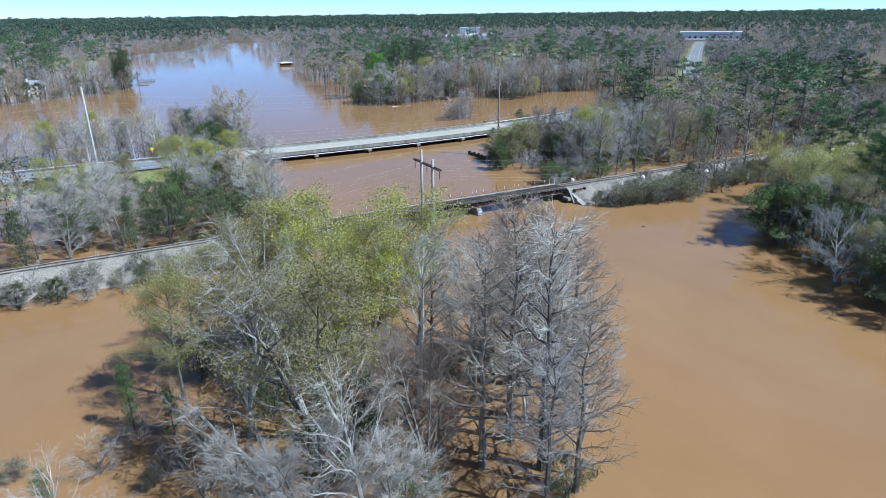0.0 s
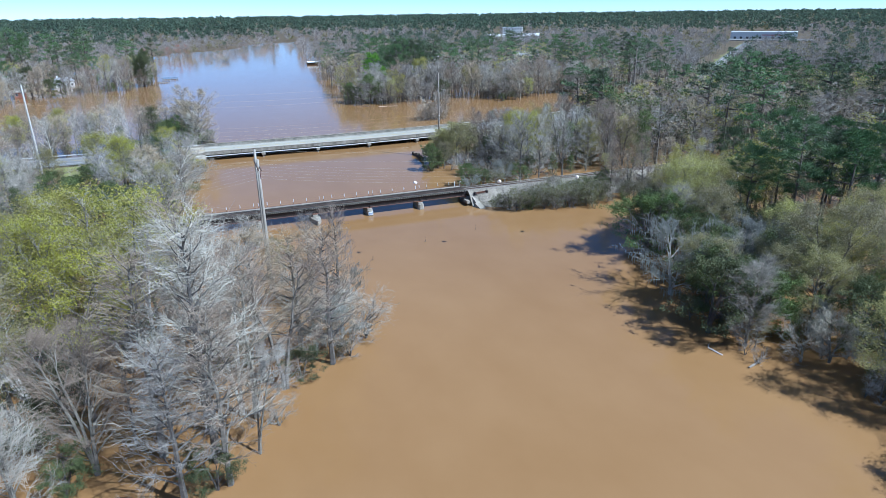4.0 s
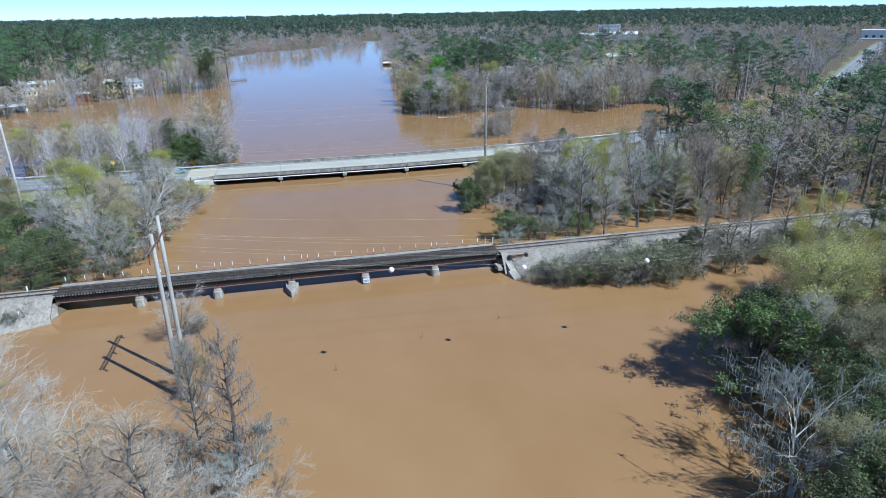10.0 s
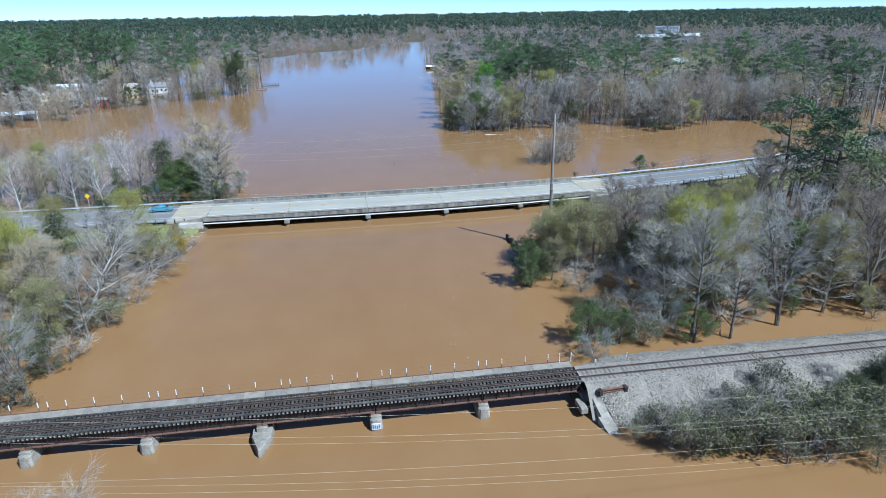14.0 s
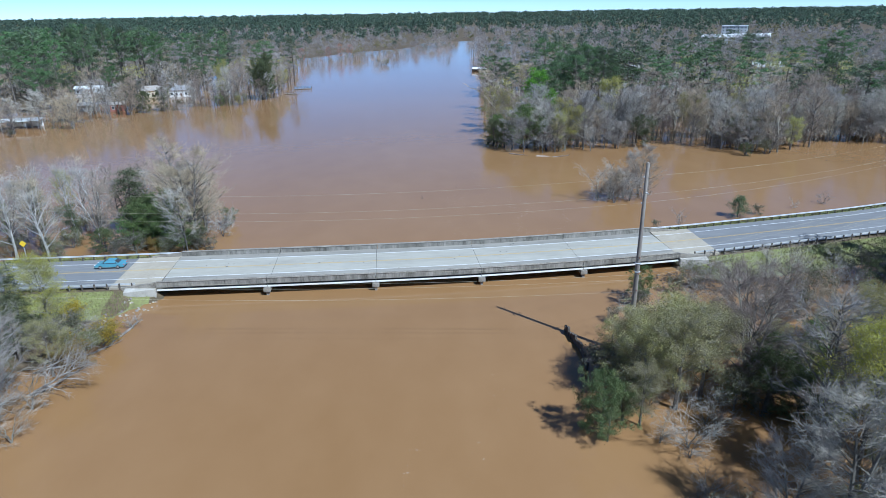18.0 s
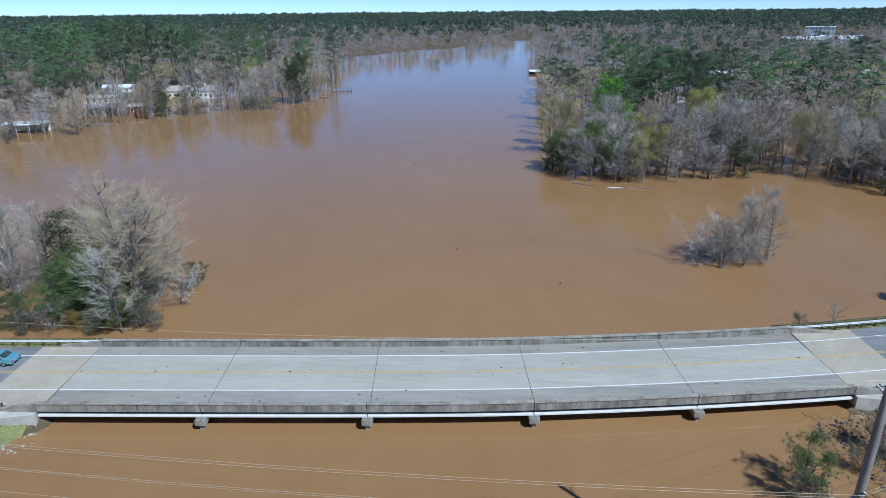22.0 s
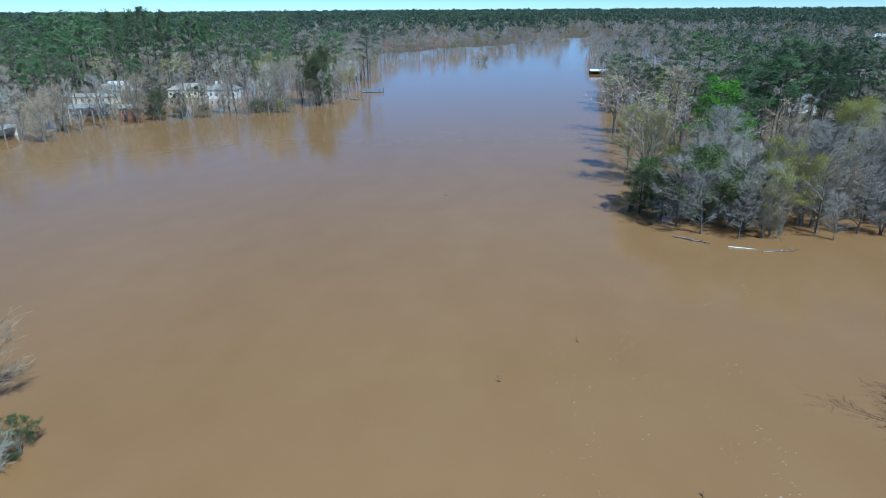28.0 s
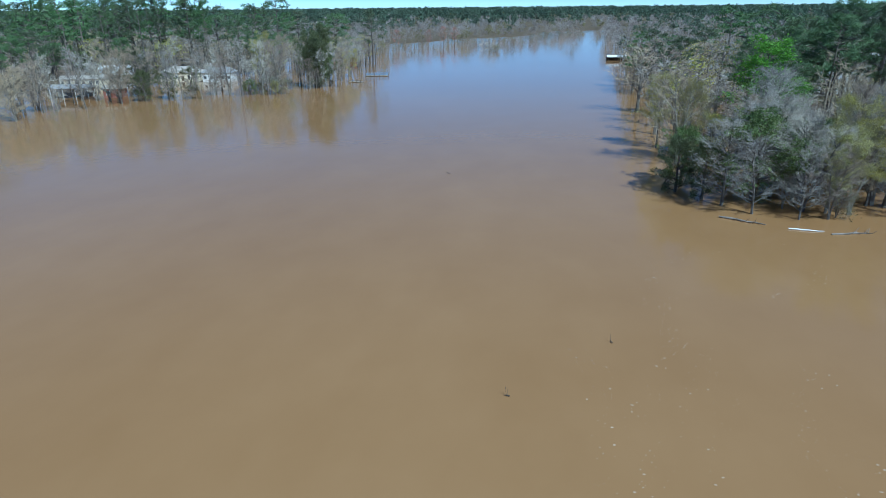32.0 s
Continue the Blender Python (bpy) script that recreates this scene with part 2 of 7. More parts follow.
M_RED_BAND = material("red_fascia", (0.32, 0.05, 0.05), (0.45, 0.09, 0.08), 1.0)
M_CAR = material("teal_car_paint", (0.14, 0.36, 0.46), (0.18, 0.42, 0.52), 2.0, rough=0.25, metal=0.3, spec=0.6)
M_TYRE = material("tyre_rubber", (0.012, 0.012, 0.012), (0.03, 0.03, 0.03), 6.0)
M_RIM = material("wheel_rim", (0.35, 0.35, 0.36), (0.5, 0.5, 0.51), 6.0, rough=0.35, metal=0.7)
M_PLAQUE = material("pale_plaque_paint", (0.55, 0.57, 0.58), (0.72, 0.73, 0.74), 4.0)
M_PLAQUE_BLUE = material("blue_sprayed_paint", (0.10, 0.16, 0.30), (0.16, 0.24, 0.40), 4.0)


# ---------------------------------------------------------------- mesh helpers
class Geo:
    """Vertices and faces that grow piece by piece."""

    def __init__(self):
        self.v, self.f = [], []

    def add(self, verts, faces):
        n = len(self.v)
        self.v.extend(verts)
        self.f.extend([tuple(i + n for i in f) for f in faces])

    def box(self, lo, hi):
        (a, b, c), (d, e, g) = lo, hi
        self.add([(a, b, c), (d, b, c), (d, e, c), (a, e, c), (a, b, g), (d, b, g), (d, e, g), (a, e, g)],
                 [(0, 3, 2, 1), (4, 5, 6, 7), (0, 1, 5, 4), (1, 2, 6, 5), (2, 3, 7, 6), (3, 0, 4, 7)])

    def bevel_box(self, lo, hi, c=0.03):
        """A box whose upright and upper edges are cut off."""
        (x0, y0, z0), (x1, y1, z1) = lo, hi
        rings = []
        for z, s in ((z0, 0.0), (z1 - c, 0.0), (z1, c)):
            rings.append([(x0 + c + s, y0 + s, z), (x1 - c - s, y0 + s, z), (x1 - s, y0 + c + s, z), (x1 - s, y1 - c - s, z),
                          (x1 - c - s, y1 - s, z), (x0 + c + s, y1 - s, z), (x0 + s, y1 - c - s, z), (x0 + s, y0 + c + s, z)])
        self.rings(rings, True, True)

    def rings(self, rings, cap0=False, cap1=False):
        k = len(rings[0])
        verts = [p for r in rings for p in r]
        faces = [(i * k + j, i * k + (j + 1) % k, (i + 1) * k + (j + 1) % k, (i + 1) * k + j) for i in range(len(rings) - 1) for j in range(k)]
        if cap0:
            faces.append(tuple(range(k - 1, -1, -1)))
        if cap1:
            faces.append(tuple((len(rings) - 1) * k + j for j in range(k)))
        self.add(verts, faces)

    def tube(self, pts, radii, sides=3, caps=False):
        rings = []
        for i, p in enumerate(pts):
            a, b = pts[max(i - 1, 0)], pts[min(i + 1, len(pts) - 1)]
            d = (b[0] - a[0], b[1] - a[1], b[2] - a[2])
            ln = math.sqrt(d[0] ** 2 + d[1] ** 2 + d[2] ** 2) or 1.0
            d = (d[0] / ln, d[1] / ln, d[2] / ln)
            ref = (1.0, 0.0, 0.0) if abs(d[2]) > 0.75 else (0.0, 0.0, 1.0)
            u = (d[1] * ref[2] - d[2] * ref[1], d[2] * ref[0] - d[0] * ref[2], d[0] * ref[1] - d[1] * ref[0])
            lu = math.sqrt(u[0] ** 2 + u[1] ** 2 + u[2] ** 2) or 1.0
            u = (u[0] / lu, u[1] / lu, u[2] / lu)
            w = (d[1] * u[2] - d[2] * u[1], d[2] * u[0] - d[0] * u[2], d[0] * u[1] - d[1] * u[0])
            r = radii[i]
            ring = []
            for s in range(sides):
                c, sn = math.cos(2 * math.pi * s / sides) * r, math.sin(2 * math.pi * s / sides) * r
                ring.append((p[0] + u[0] * c + w[0] * sn, p[1] + u[1] * c + w[1] * sn, p[2] + u[2] * c + w[2] * sn))
            rings.append(ring)
        self.rings(rings, caps, caps)

    def spike(self, p, q, r):
        """A thin three-sided tapering twig from p to q."""
        d = (q[0] - p[0], q[1] - p[1], q[2] - p[2])
        ax = abs(d[2]) > abs(d[0]) + abs(d[1])
        a = (r, 0, 0) if ax else (0, 0, r)
        b = (-0.5 * r, 0.87 * r, 0) if ax else (-0.6 * d[1] * r / (abs(d[0]) + abs(d[1]) + 1e-6), 0.6 * d[0] * r / (abs(d[0]) + abs(d[1]) + 1e-6), -0.5 * r)
        c = (-0.5 * r, -0.87 * r, 0) if ax else (-b[0], -b[1], -0.5 * r)
        self.add([(p[0] + a[0], p[1] + a[1], p[2] + a[2]), (p[0] + b[0], p[1] + b[1], p[2] + b[2]), (p[0] + c[0], p[1] + c[1], p[2] + c[2]), q],
                 [(0, 1, 3), (1, 2, 3), (2, 0, 3)])

    def leaf(self, p, size, rng):
        """One leaf spray: a bent diamond, turned at random."""
        th, ph = rng.uniform(0, 2 * math.pi), rng.uniform(-1, 1)
        s = math.sqrt(1 - ph * ph)
        u = (s * math.cos(th), s * math.sin(th), ph)
        t2 = rng.uniform(0, 2 * math.pi)
        w = (-math.sin(th) * math.cos(t2), math.cos(th) * math.cos(t2), math.sin(t2))
        a, b = size, size * 0.55
        x, y, z = p
        self.add([(x - u[0] * a, y - u[1] * a, z - u[2] * a), (x + w[0] * b, y + w[1] * b, z + w[2] * b - 0.15 * size),
                  (x + u[0] * a, y + u[1] * a, z + u[2] * a), (x - w[0] * b, y - w[1] * b, z - w[2] * b - 0.15 * size)], [(0, 1, 2), (0, 2, 3)])

    def mesh(self, name, mat):
        me = bpy.data.meshes.new(name)
        me.from_pydata(self.v, [], self.f)
        me.materials.append(mat)
        me.update()
        return me


def link(name, geo, mat, parent=None, label=""):
    """One mesh object from a Geo (or a ready mesh), under a thing or a part where one is given."""
    ob = new(name, geo.mesh(name, mat) if isinstance(geo, Geo) else geo)
    if parent is not None:
        ob.parent = parent
    if label:
        ob["label"] = label
    return ob


def thing(name, label, category, m=None, group="", kind=""):
    ob = tagged(new(name), label, category, group, kind)
    ob.empty_display_size = 0.5
    if m is not None:
        ob.matrix_basis = m
    return ob


def smooth(ob):
    ob.data.polygons.foreach_set("use_smooth", [True] * len(ob.data.polygons))
    return ob


# ---------------------------------------------------------------- the plan
NEAR_WEST = [(14, -80), (22, 18), (32, 32), (36, 40), (40, 50), (51, 57), (53, 64), (48, 71), (46, 82), (38, 85), (20, 88), (5, 84), (-2, 76), (-8, 68), (-18, 70), (-40, 75), (-90, 80)]
RAIL_WEST = [(-90, 106), (-20, 105), (10, 107), (17, 108), (17, 121), (24, 122), (27, 136), (31, 152), (33, 169), (33, 186), (33, 203), (38, 204), (38, 225), (31, 231), (22, 236), (0, 231), (-25, 226), (-60, 224), (-150, 226)]
LAKE_WEST = [(-150, 300), (-66, 335), (-58, 365), (-50, 390), (-34, 395), (-3, 411), (13, 440), (14, 462), (10, 520), (0, 600), (-5, 660), (5, 690), (48, 735), (70, 790), (110, 830), (145, 850), (152, 900), (175, 1000)]
LAKE_EAST = [(185, 1000), (160, 850), (145, 740), (130, 570), (120, 480), (111, 400), (104, 330), (100, 305), (104, 289), (115, 279), (140, 282), (160, 292), (180, 268), (215, 280), (240, 270), (262, 262), (250, 247), (207, 226), (173, 214), (140, 208), (119, 203)]
RAIL_EAST = [(119, 189), (104, 178), (95, 168), (92, 153), (96, 146), (92, 140), (94, 130), (88, 124), (88, 107), (92, 105), (100, 101), (112, 97), (120, 100), (135, 101), (150, 101)]
NEAR_EAST = [(150, 95), (122, 93), (111, 86), (103, 73), (97, 63), (92, 53), (89, 45), (93, 37), (94, 30), (88, 20), (82, 10), (76, -80)]
RIVER = NEAR_WEST + RAIL_WEST + LAKE_WEST + LAKE_EAST + RAIL_EAST + NEAR_EAST
ROAD = [(-400, 160), (-200, 182), (-100, 190), (-30, 193.5), (17, 193.5), (67, 193.2), (90, 193.8), (116, 196), (138, 199.3), (173, 206), (207, 217), (249, 238), (291, 264), (339, 308), (437, 396), (607, 546), (700, 625)]
RAIL_Y, RAIL_Z, DECK_Z = 114.6, 3.05, 2.0
BRIDGE_X0, BRIDGE_X1 = 18.4, 88.2
SPAN_X0, SPAN, SPANS = 33.1, 17.07, 5


def inside(poly, x, y):
    """Whether the points lie in the polygon."""
    hit = np.zeros(np.shape(x), bool)
    for (ax, ay), (bx, by) in zip(poly, poly[1:] + poly[:1]):
        if ay != by:
            hit ^= ((ay > y) != (by > y)) & (x < (bx - ax) * (y - ay) / (by - ay) + ax)
    return hit


def distance(line, x, y):
    best = np.full(np.shape(x), 1e9)
    for (ax, ay), (bx, by) in zip(line, line[1:]):
        dx, dy = bx - ax, by - ay
        if dx == dy == 0:
            continue
        s = np.clip(((x - ax) * dx + (y - ay) * dy) / (dx * dx + dy * dy), 0, 1)
        best = np.minimum(best, np.hypot(x - ax - s * dx, y - ay - s * dy))
    return best


def curve_through(points, step=4.0):
    """A smooth line through the points."""
    pts, out = [Vector((*p, 0)) for p in points], []
    for i in range(len(pts) - 1):
        a, b, c, d = pts[max(i - 1, 0)], pts[i], pts[i + 1], pts[min(i + 2, len(pts) - 1)]
        n = max(2, int((c - b).length / step))
        for k in range(n):
            t = k / n
            out.append(0.5 * ((2 * b) + (c - a) * t + (2 * a - 5 * b + 4 * c - d) * t * t + (3 * b - a - 3 * c + d) * t ** 3))
    return [(p.x, p.y) for p in out + [pts[-1]]]


ROAD_LINE = curve_through(ROAD)
RIVER_RING = RIVER + RIVER[:1]


def swell(x, y):
    """Cheap rolling noise, about -1 to 1."""
    return (np.sin(x * 0.31 + 1.7 * np.sin(y * 0.23)) + np.sin(y * 0.27 + 1.3 * np.sin(x * 0.19 + 2)) + np.sin((x + y) * 0.11) + 0.5 * np.sin(x * 0.83 - y * 0.71)) / 3.2


def height(x, y):
    """The ground's height."""
    x, y = np.asarray(x, float), np.asarray(y, float)
    shore = distance(RIVER_RING, x, y)
    wet = inside(RIVER, x, y)
    wood = -0.30 + 0.24 * swell(x, y) + np.clip((shore - 45) / 60, 0, 1.6) + np.clip((np.hypot(x - 80, y - 300) - 900) / 500, 0, 5) * (1 + 0.6 * swell(x / 60, y / 60))
    z = np.where(wet, -np.minimum(2.2, 0.25 + shore * 0.25), wood)
    off = np.abs(y - RAIL_Y)
    rail = np.where((x < BRIDGE_X0 + 1.2) | (x > BRIDGE_X1 - 0.6), RAIL_Z - 0.62 - np.clip(off - 2.6 + np.clip(6.5 - np.minimum(np.abs(x - BRIDGE_X0), np.abs(x - BRIDGE_X1)), 0, None) * 0.55, 0, None) * 0.62, -9)
    road = distance(ROAD_LINE[::3] + ROAD_LINE[-1:], x, y)
    side = np.where(y < 200, 0.25, 0.42)
    bank = np.where((x < SPAN_X0 - 0.2) | (x > SPAN_X0 + SPAN * SPANS + 0.2), DECK_Z - 0.30 - np.clip(road - 7.4, 0, None) * side, -9)
    end = np.clip(x - (SPAN_X0 - 5.0), 0, None) * (x < 60) + np.clip(SPAN_X0 + SPAN * SPANS + 5.0 - x, 0, None) * (x > 60)
    bank = bank - 0.42 * end * np.clip((186.5 + 3.0 * (x > 60) - y) / 2.0, 0, 1)
    z = z + 0.8 * np.exp(-((x - 24) / 7.5) ** 2 - ((y - 174) / 5.5) ** 2)
    return np.maximum(z, np.maximum(rail, bank))


def graded(lo, a, b, hi, fine, grow):
    """Grid lines: fine between a and b, wider and wider out to lo and hi."""
    out = list(np.arange(a, b + fine / 2, fine))
    s = fine
    while out[-1] < hi:
        s *= grow
        out.append(out[-1] + s)
    s = fine
    while out[0] > lo:
        s *= grow
        out.insert(0, out[0] - s)
    return np.array(out)


def sheet(name, xs, ys, zs, mat):
    gx, gy = np.meshgrid(xs, ys)
    nx, ny = len(xs), len(ys)
    idx = np.arange(nx * ny).reshape(ny, nx)
    faces = np.stack([idx[:-1, :-1], idx[:-1, 1:], idx[1:, 1:], idx[1:, :-1]], -1).reshape(-1, 4)
    me = bpy.data.meshes.new(name)
    me.from_pydata(np.stack([gx.ravel(), gy.ravel(), zs.ravel()], 1).tolist(), [], faces.tolist())
    me.materials.append(mat)
    return smooth(new(name, me))


gxs, gys = graded(-4800, -60, 170, 4800, 1.6, 1.07), graded(-900, 90, 240, 4900, 1.6, 1.06)
GX, GY = np.meshgrid(gxs, gys)
ground = sheet("ground", gxs, gys, height(GX, GY), M_GROUND)
tagged(ground, "brown leaf litter and mud of the flooded river bottom", "ground", kind="structure")
water = sheet("water", np.linspace(-420, 900, 34), np.linspace(-300, 1100, 36), np.zeros((36, 34)), M_WATER)
tagged(water, "wide muddy brown flood water with a dull sheen", "water", kind="structure")


def ribbon(line, a, b, lift, name, mat, flat=None, lo=-1e9, hi=1e9, skip=None):
    """A strip along a line between the offsets a and b (to its left), laid on the ground or at the height flat."""
    g = Geo()
    n = 4 if flat is None else 1
    rows = []
    for i, (x, y) in enumerate(line):
        if not lo <= x <= hi:
            continue
        p, q = line[max(i - 1, 0)], line[min(i + 1, len(line) - 1)]
        d = math.hypot(q[0] - p[0], q[1] - p[1])
        nx, ny = -(q[1] - p[1]) / d, (q[0] - p[0]) / d
        rows.append([(x + nx * (a + (b - a) * k / n), y + ny * (a + (b - a) * k / n)) for k in range(n + 1)])
    pts = np.array(rows)
    zs = height(pts[..., 0], pts[..., 1]) + lift if flat is None else np.full(pts.shape[:2], flat + lift)
    if flat is None:
        zs = np.maximum(zs, -0.4)
    for r, z in zip(pts, zs):
        g.v.extend([(float(p[0]), float(p[1]), float(h)) for p, h in zip(r, z)])
    k = n + 1
    g.f = [(i * k + j, i * k + j + 1, (i + 1) * k + j + 1, (i + 1) * k + j)[::-1] for i in range(len(rows) - 1) for j in range(n)]
    return link(name, g, mat)


# ---------------------------------------------------------------- railway on its embankment
def ballast_bed(name, x0, x1):
    g = Geo()
    prof = [(-9.0, -0.55), (-6.2, 1.05), (-2.9, RAIL_Z - 0.40), (-1.75, RAIL_Z - 0.06), (1.75, RAIL_Z - 0.06), (2.9, RAIL_Z - 0.40), (6.2, 1.05), (9.0, -0.55)]
    rng = random.Random(4)
    xs = list(np.arange(x0, x1, 1.2)) + [x1]
    k = len(prof)
    for x in xs:
        near_end = min(abs(x - BRIDGE_X0), abs(x - BRIDGE_X1))
        pinch = min(1.0 if x > 50 else 0.75, 0.45 + near_end * 0.085)
        g.v.extend([(x, RAIL_Y + (o if abs(o) < 2 else math.copysign(1.9 + (abs(o) - 1.9) * pinch, o)) + rng.uniform(-0.25, 0.25) * (abs(o) > 2), z + rng.uniform(-0.09, 0.12) * (abs(o) > 2)) for o, z in prof])
    g.f = [(i * k + j, (i + 1) * k + j, (i + 1) * k + j + 1, i * k + j + 1) for i in range(len(xs) - 1) for j in range(k - 1)]
    return tagged(link(name, g, M_BALLAST), "pale grey crushed stone ballast bank under the track", "ballast", kind="structure")


ballast_bed("rail_ballast", -140.0, BRIDGE_X0 + 0.2)
ballast_bed("rail_ballast", BRIDGE_X1 + 0.2, 240.0)


def loose_stones(name, label, x0, x1, side, n, seed):
    """Crushed stones lying on the slope of the ballast bank, too many to count."""
    rng = random.Random(seed)
    g = Geo()
    for _ in range(n):
        x, o = rng.uniform(x0, x1), rng.uniform(1.5, 8.2)
        pinch = min(1.0 if x > 50 else 0.75, 0.45 + min(abs(x - BRIDGE_X0), abs(x - BRIDGE_X1)) * 0.085)
        z = float(np.interp(o, (1.75, 2.9, 6.2, 9.0), (RAIL_Z - 0.06, RAIL_Z - 0.40, 1.05, -0.55)))
        y = RAIL_Y + side * (1.9 + (o - 1.9) * pinch)
        if z < -0.1:
            continue
        r = 0.05 + 0.09 * rng.random() ** 2.5
        a = rng.uniform(0, 6.28)
        ring = [(x + r * math.cos(a + q * 1.57) * rng.uniform(0.7, 1.2), y + r * math.sin(a + q * 1.57) * rng.uniform(0.7, 1.2), z + rng.uniform(-0.02, 0.05)) for q in range(4)]
        g.add(ring + [(x, y, z + r * rng.uniform(0.7, 1.2))], [(0, 1, 4), (1, 2, 4), (2, 3, 4), (3, 0, 4)])
    tagged(link(name, g, M_STONE), label, "stones", kind="stuff")


loose_stones("ballast_stones", "loose pale crushed stones on the railway bank", BRIDGE_X1 + 1.0, 128, -1, 12000, 51)
loose_stones("ballast_stones", "loose pale crushed stones on the railway bank", BRIDGE_X1 + 1.0, 128, 1, 5000, 52)
loose_stones("ballast_stones", "loose pale crushed stones on the railway bank", -25, BRIDGE_X0 - 1, -1, 5000, 53)


def rail_geo(x0, x1, y, z, s=1.0):
    g = Geo()
    prof = [(-0.07, 0), (0.07, 0), (0.07, 0.02), (0.012, 0.04), (0.012, 0.12), (0.036, 0.13), (0.036, 0.165), (-0.036, 0.165), (-0.036, 0.13), (-0.012, 0.12), (-0.012, 0.04), (-0.07, 0.02)]
    g.rings([[(x, y + a * s, z + b * s) for a, b in prof] for x in (x0, x1)], True, True)
    return g


tie_geo = Geo()
tie_geo.bevel_box((-0.115, -1.30, -0.20), (0.115, 1.30, 0.0), 0.015)
TIE_MESH = tie_geo.mesh("tie", M_TIE)
long_geo = Geo()
long_geo.bevel_box((-0.13, -1.62, -0.24), (0.13, 1.62, 0.0), 0.015)
DARK_TIE_MESH = long_geo.mesh("tie", M_TIE_DARK)


def track(name, x0, x1, near0, near1):
    t = thing(name, "steel railway track on weathered timber ties in ballast", "track", pose(x0, RAIL_Y, RAIL_Z))
    for y in (-0.72, 0.72):
        link("rail", rail_geo(0, x1 - x0, y, 0.0, 1.15), M_RAIL, t)
    rng = random.Random(7)
    rest = Geo()
    x = x0 + 0.3
    while x < x1:
        if near0 <= x <= near1:
            o = link("tie", TIE_MESH, None, t)
            o.matrix_basis = pose(x - x0, rng.uniform(-0.06, 0.06), 0.0, 0, 0, rng.uniform(-1.6, 1.6))
        else:
            rest.bevel_box((x - x0 - 0.115, -1.3, -0.2), (x - x0 + 0.115, 1.3, 0.0), 0.015)
        x += 0.53
    tagged(link("ties", rest, M_TIE, t), kind="stuff")


track("rail_track", -140.0, BRIDGE_X0 + 0.2, -18.0, 18.5)
track("rail_track", BRIDGE_X1 - 0.1, 240.0, 88.0, 145.0)

# ---------------------------------------------------------------- railway bridge
rb = thing("rail_bridge", "open-deck steel girder railway bridge with dark timber ties on concrete piers", "bridge", pose(BRIDGE_X0, RAIL_Y, 0.0))
RB_LEN = BRIDGE_X1 - BRIDGE_X0
PIERS_X = [30.2, 41.7, 53.2, 65.1, 76.9]
edges = [BRIDGE_X0] + PIERS_X + [BRIDGE_X1]
for a, b in zip(edges, edges[1:]):
    for y in (-1.12, 1.12):
        g = Geo()
        g.box((a - BRIDGE_X0 + 0.04, y - 0.03, 1.75), (b - BRIDGE_X0 - 0.04, y + 0.03, RAIL_Z - 0.3))
        for k in range(int((b - a) / 1.45) + 1):
            xx = a - BRIDGE_X0 + 0.12 + k * 1.45
            g.box((xx, y - 0.15, 1.8), (xx + 0.05, y + 0.15, RAIL_Z - 0.34))
        g.box((a - BRIDGE_X0 + 0.04, y - 0.2, RAIL_Z - 0.34), (b - BRIDGE_X0 - 0.04, y + 0.2, RAIL_Z - 0.26))
        girder = link("girder", g, M_STEEL_AND_SHADE, rb, "dark riveted plate girder")
        fl = Geo()
        fl.box((a - BRIDGE_X0 + 0.04, y - 0.24, 1.66), (b - BRIDGE_X0 - 0.04, y + 0.24, 1.75))
        link("flange", fl, M_RUST, girder, "rusty red bottom flange")
        for xx in (a - BRIDGE_X0 + 0.3, b - BRIDGE_X0 - 0.3):
            sh = Geo()
            sh.bevel_box((xx - 0.25, y - 0.28, 1.5), (xx + 0.25, y + 0.28, 1.66), 0.02)
            link("bearing", sh, M_RUST, girder)
rng = random.Random(11)
x = 0.2
while x < RB_LEN - 0.1:
    o = link("tie", DARK_TIE_MESH, None, rb)
    o.matrix_basis = pose(x, rng.uniform(-0.04, 0.04), RAIL_Z, 0, 0, rng.uniform(-0.8, 0.8))
    x += 0.42
for y, s in ((-0.72, 1.15), (0.72, 1.15), (-0.38, 0.9), (0.38, 0.9)):
    link("rail", rail_geo(0, RB_LEN, y, RAIL_Z, s), M_RAIL, rb)
for y in (-1.40, 1.40):
    for k in range(6):
        g = Geo()
        g.bevel_box((k * RB_LEN / 6 + 0.02, y - 0.1, RAIL_Z), ((k + 1) * RB_LEN / 6 - 0.02, y + 0.1, RAIL_Z + 0.15), 0.015)
        beam = link("guard_timber", g, M_TIE_DARK, rb, "blackened guard timber along the tie ends")
    if y < 0:
        g = Geo()
        x = 0.2
        while x < RB_LEN - 0.1:
            g.box((x - 0.085, -1.655, RAIL_Z - 0.19), (x + 0.085, -1.622, RAIL_Z - 0.03))
            x += 0.42
        tagged(link("tie_end_plate", g, M_CONC, beam, "small pale plates on the tie ends"), kind="stuff")
# walkway along the far side, with its posts and cables
n_planks = 30
for k in range(n_planks):
    g = Geo()
    w = RB_LEN / n_planks
    g.bevel_box((k * w + 0.015, 1.62, RAIL_Z - 0.06), ((k + 1) * w - 0.015, 2.95, RAIL_Z - 0.01), 0.01)
    link("walkway_plank", g, M_WALKWAY, rb)
g = Geo()
g.box((0, 2.95, RAIL_Z - 0.22), (RB_LEN, 3.05, RAIL_Z + 0.06))
link("walkway_stringer", g, M_RUST, rb, "rust-red edge beam of the walkway")
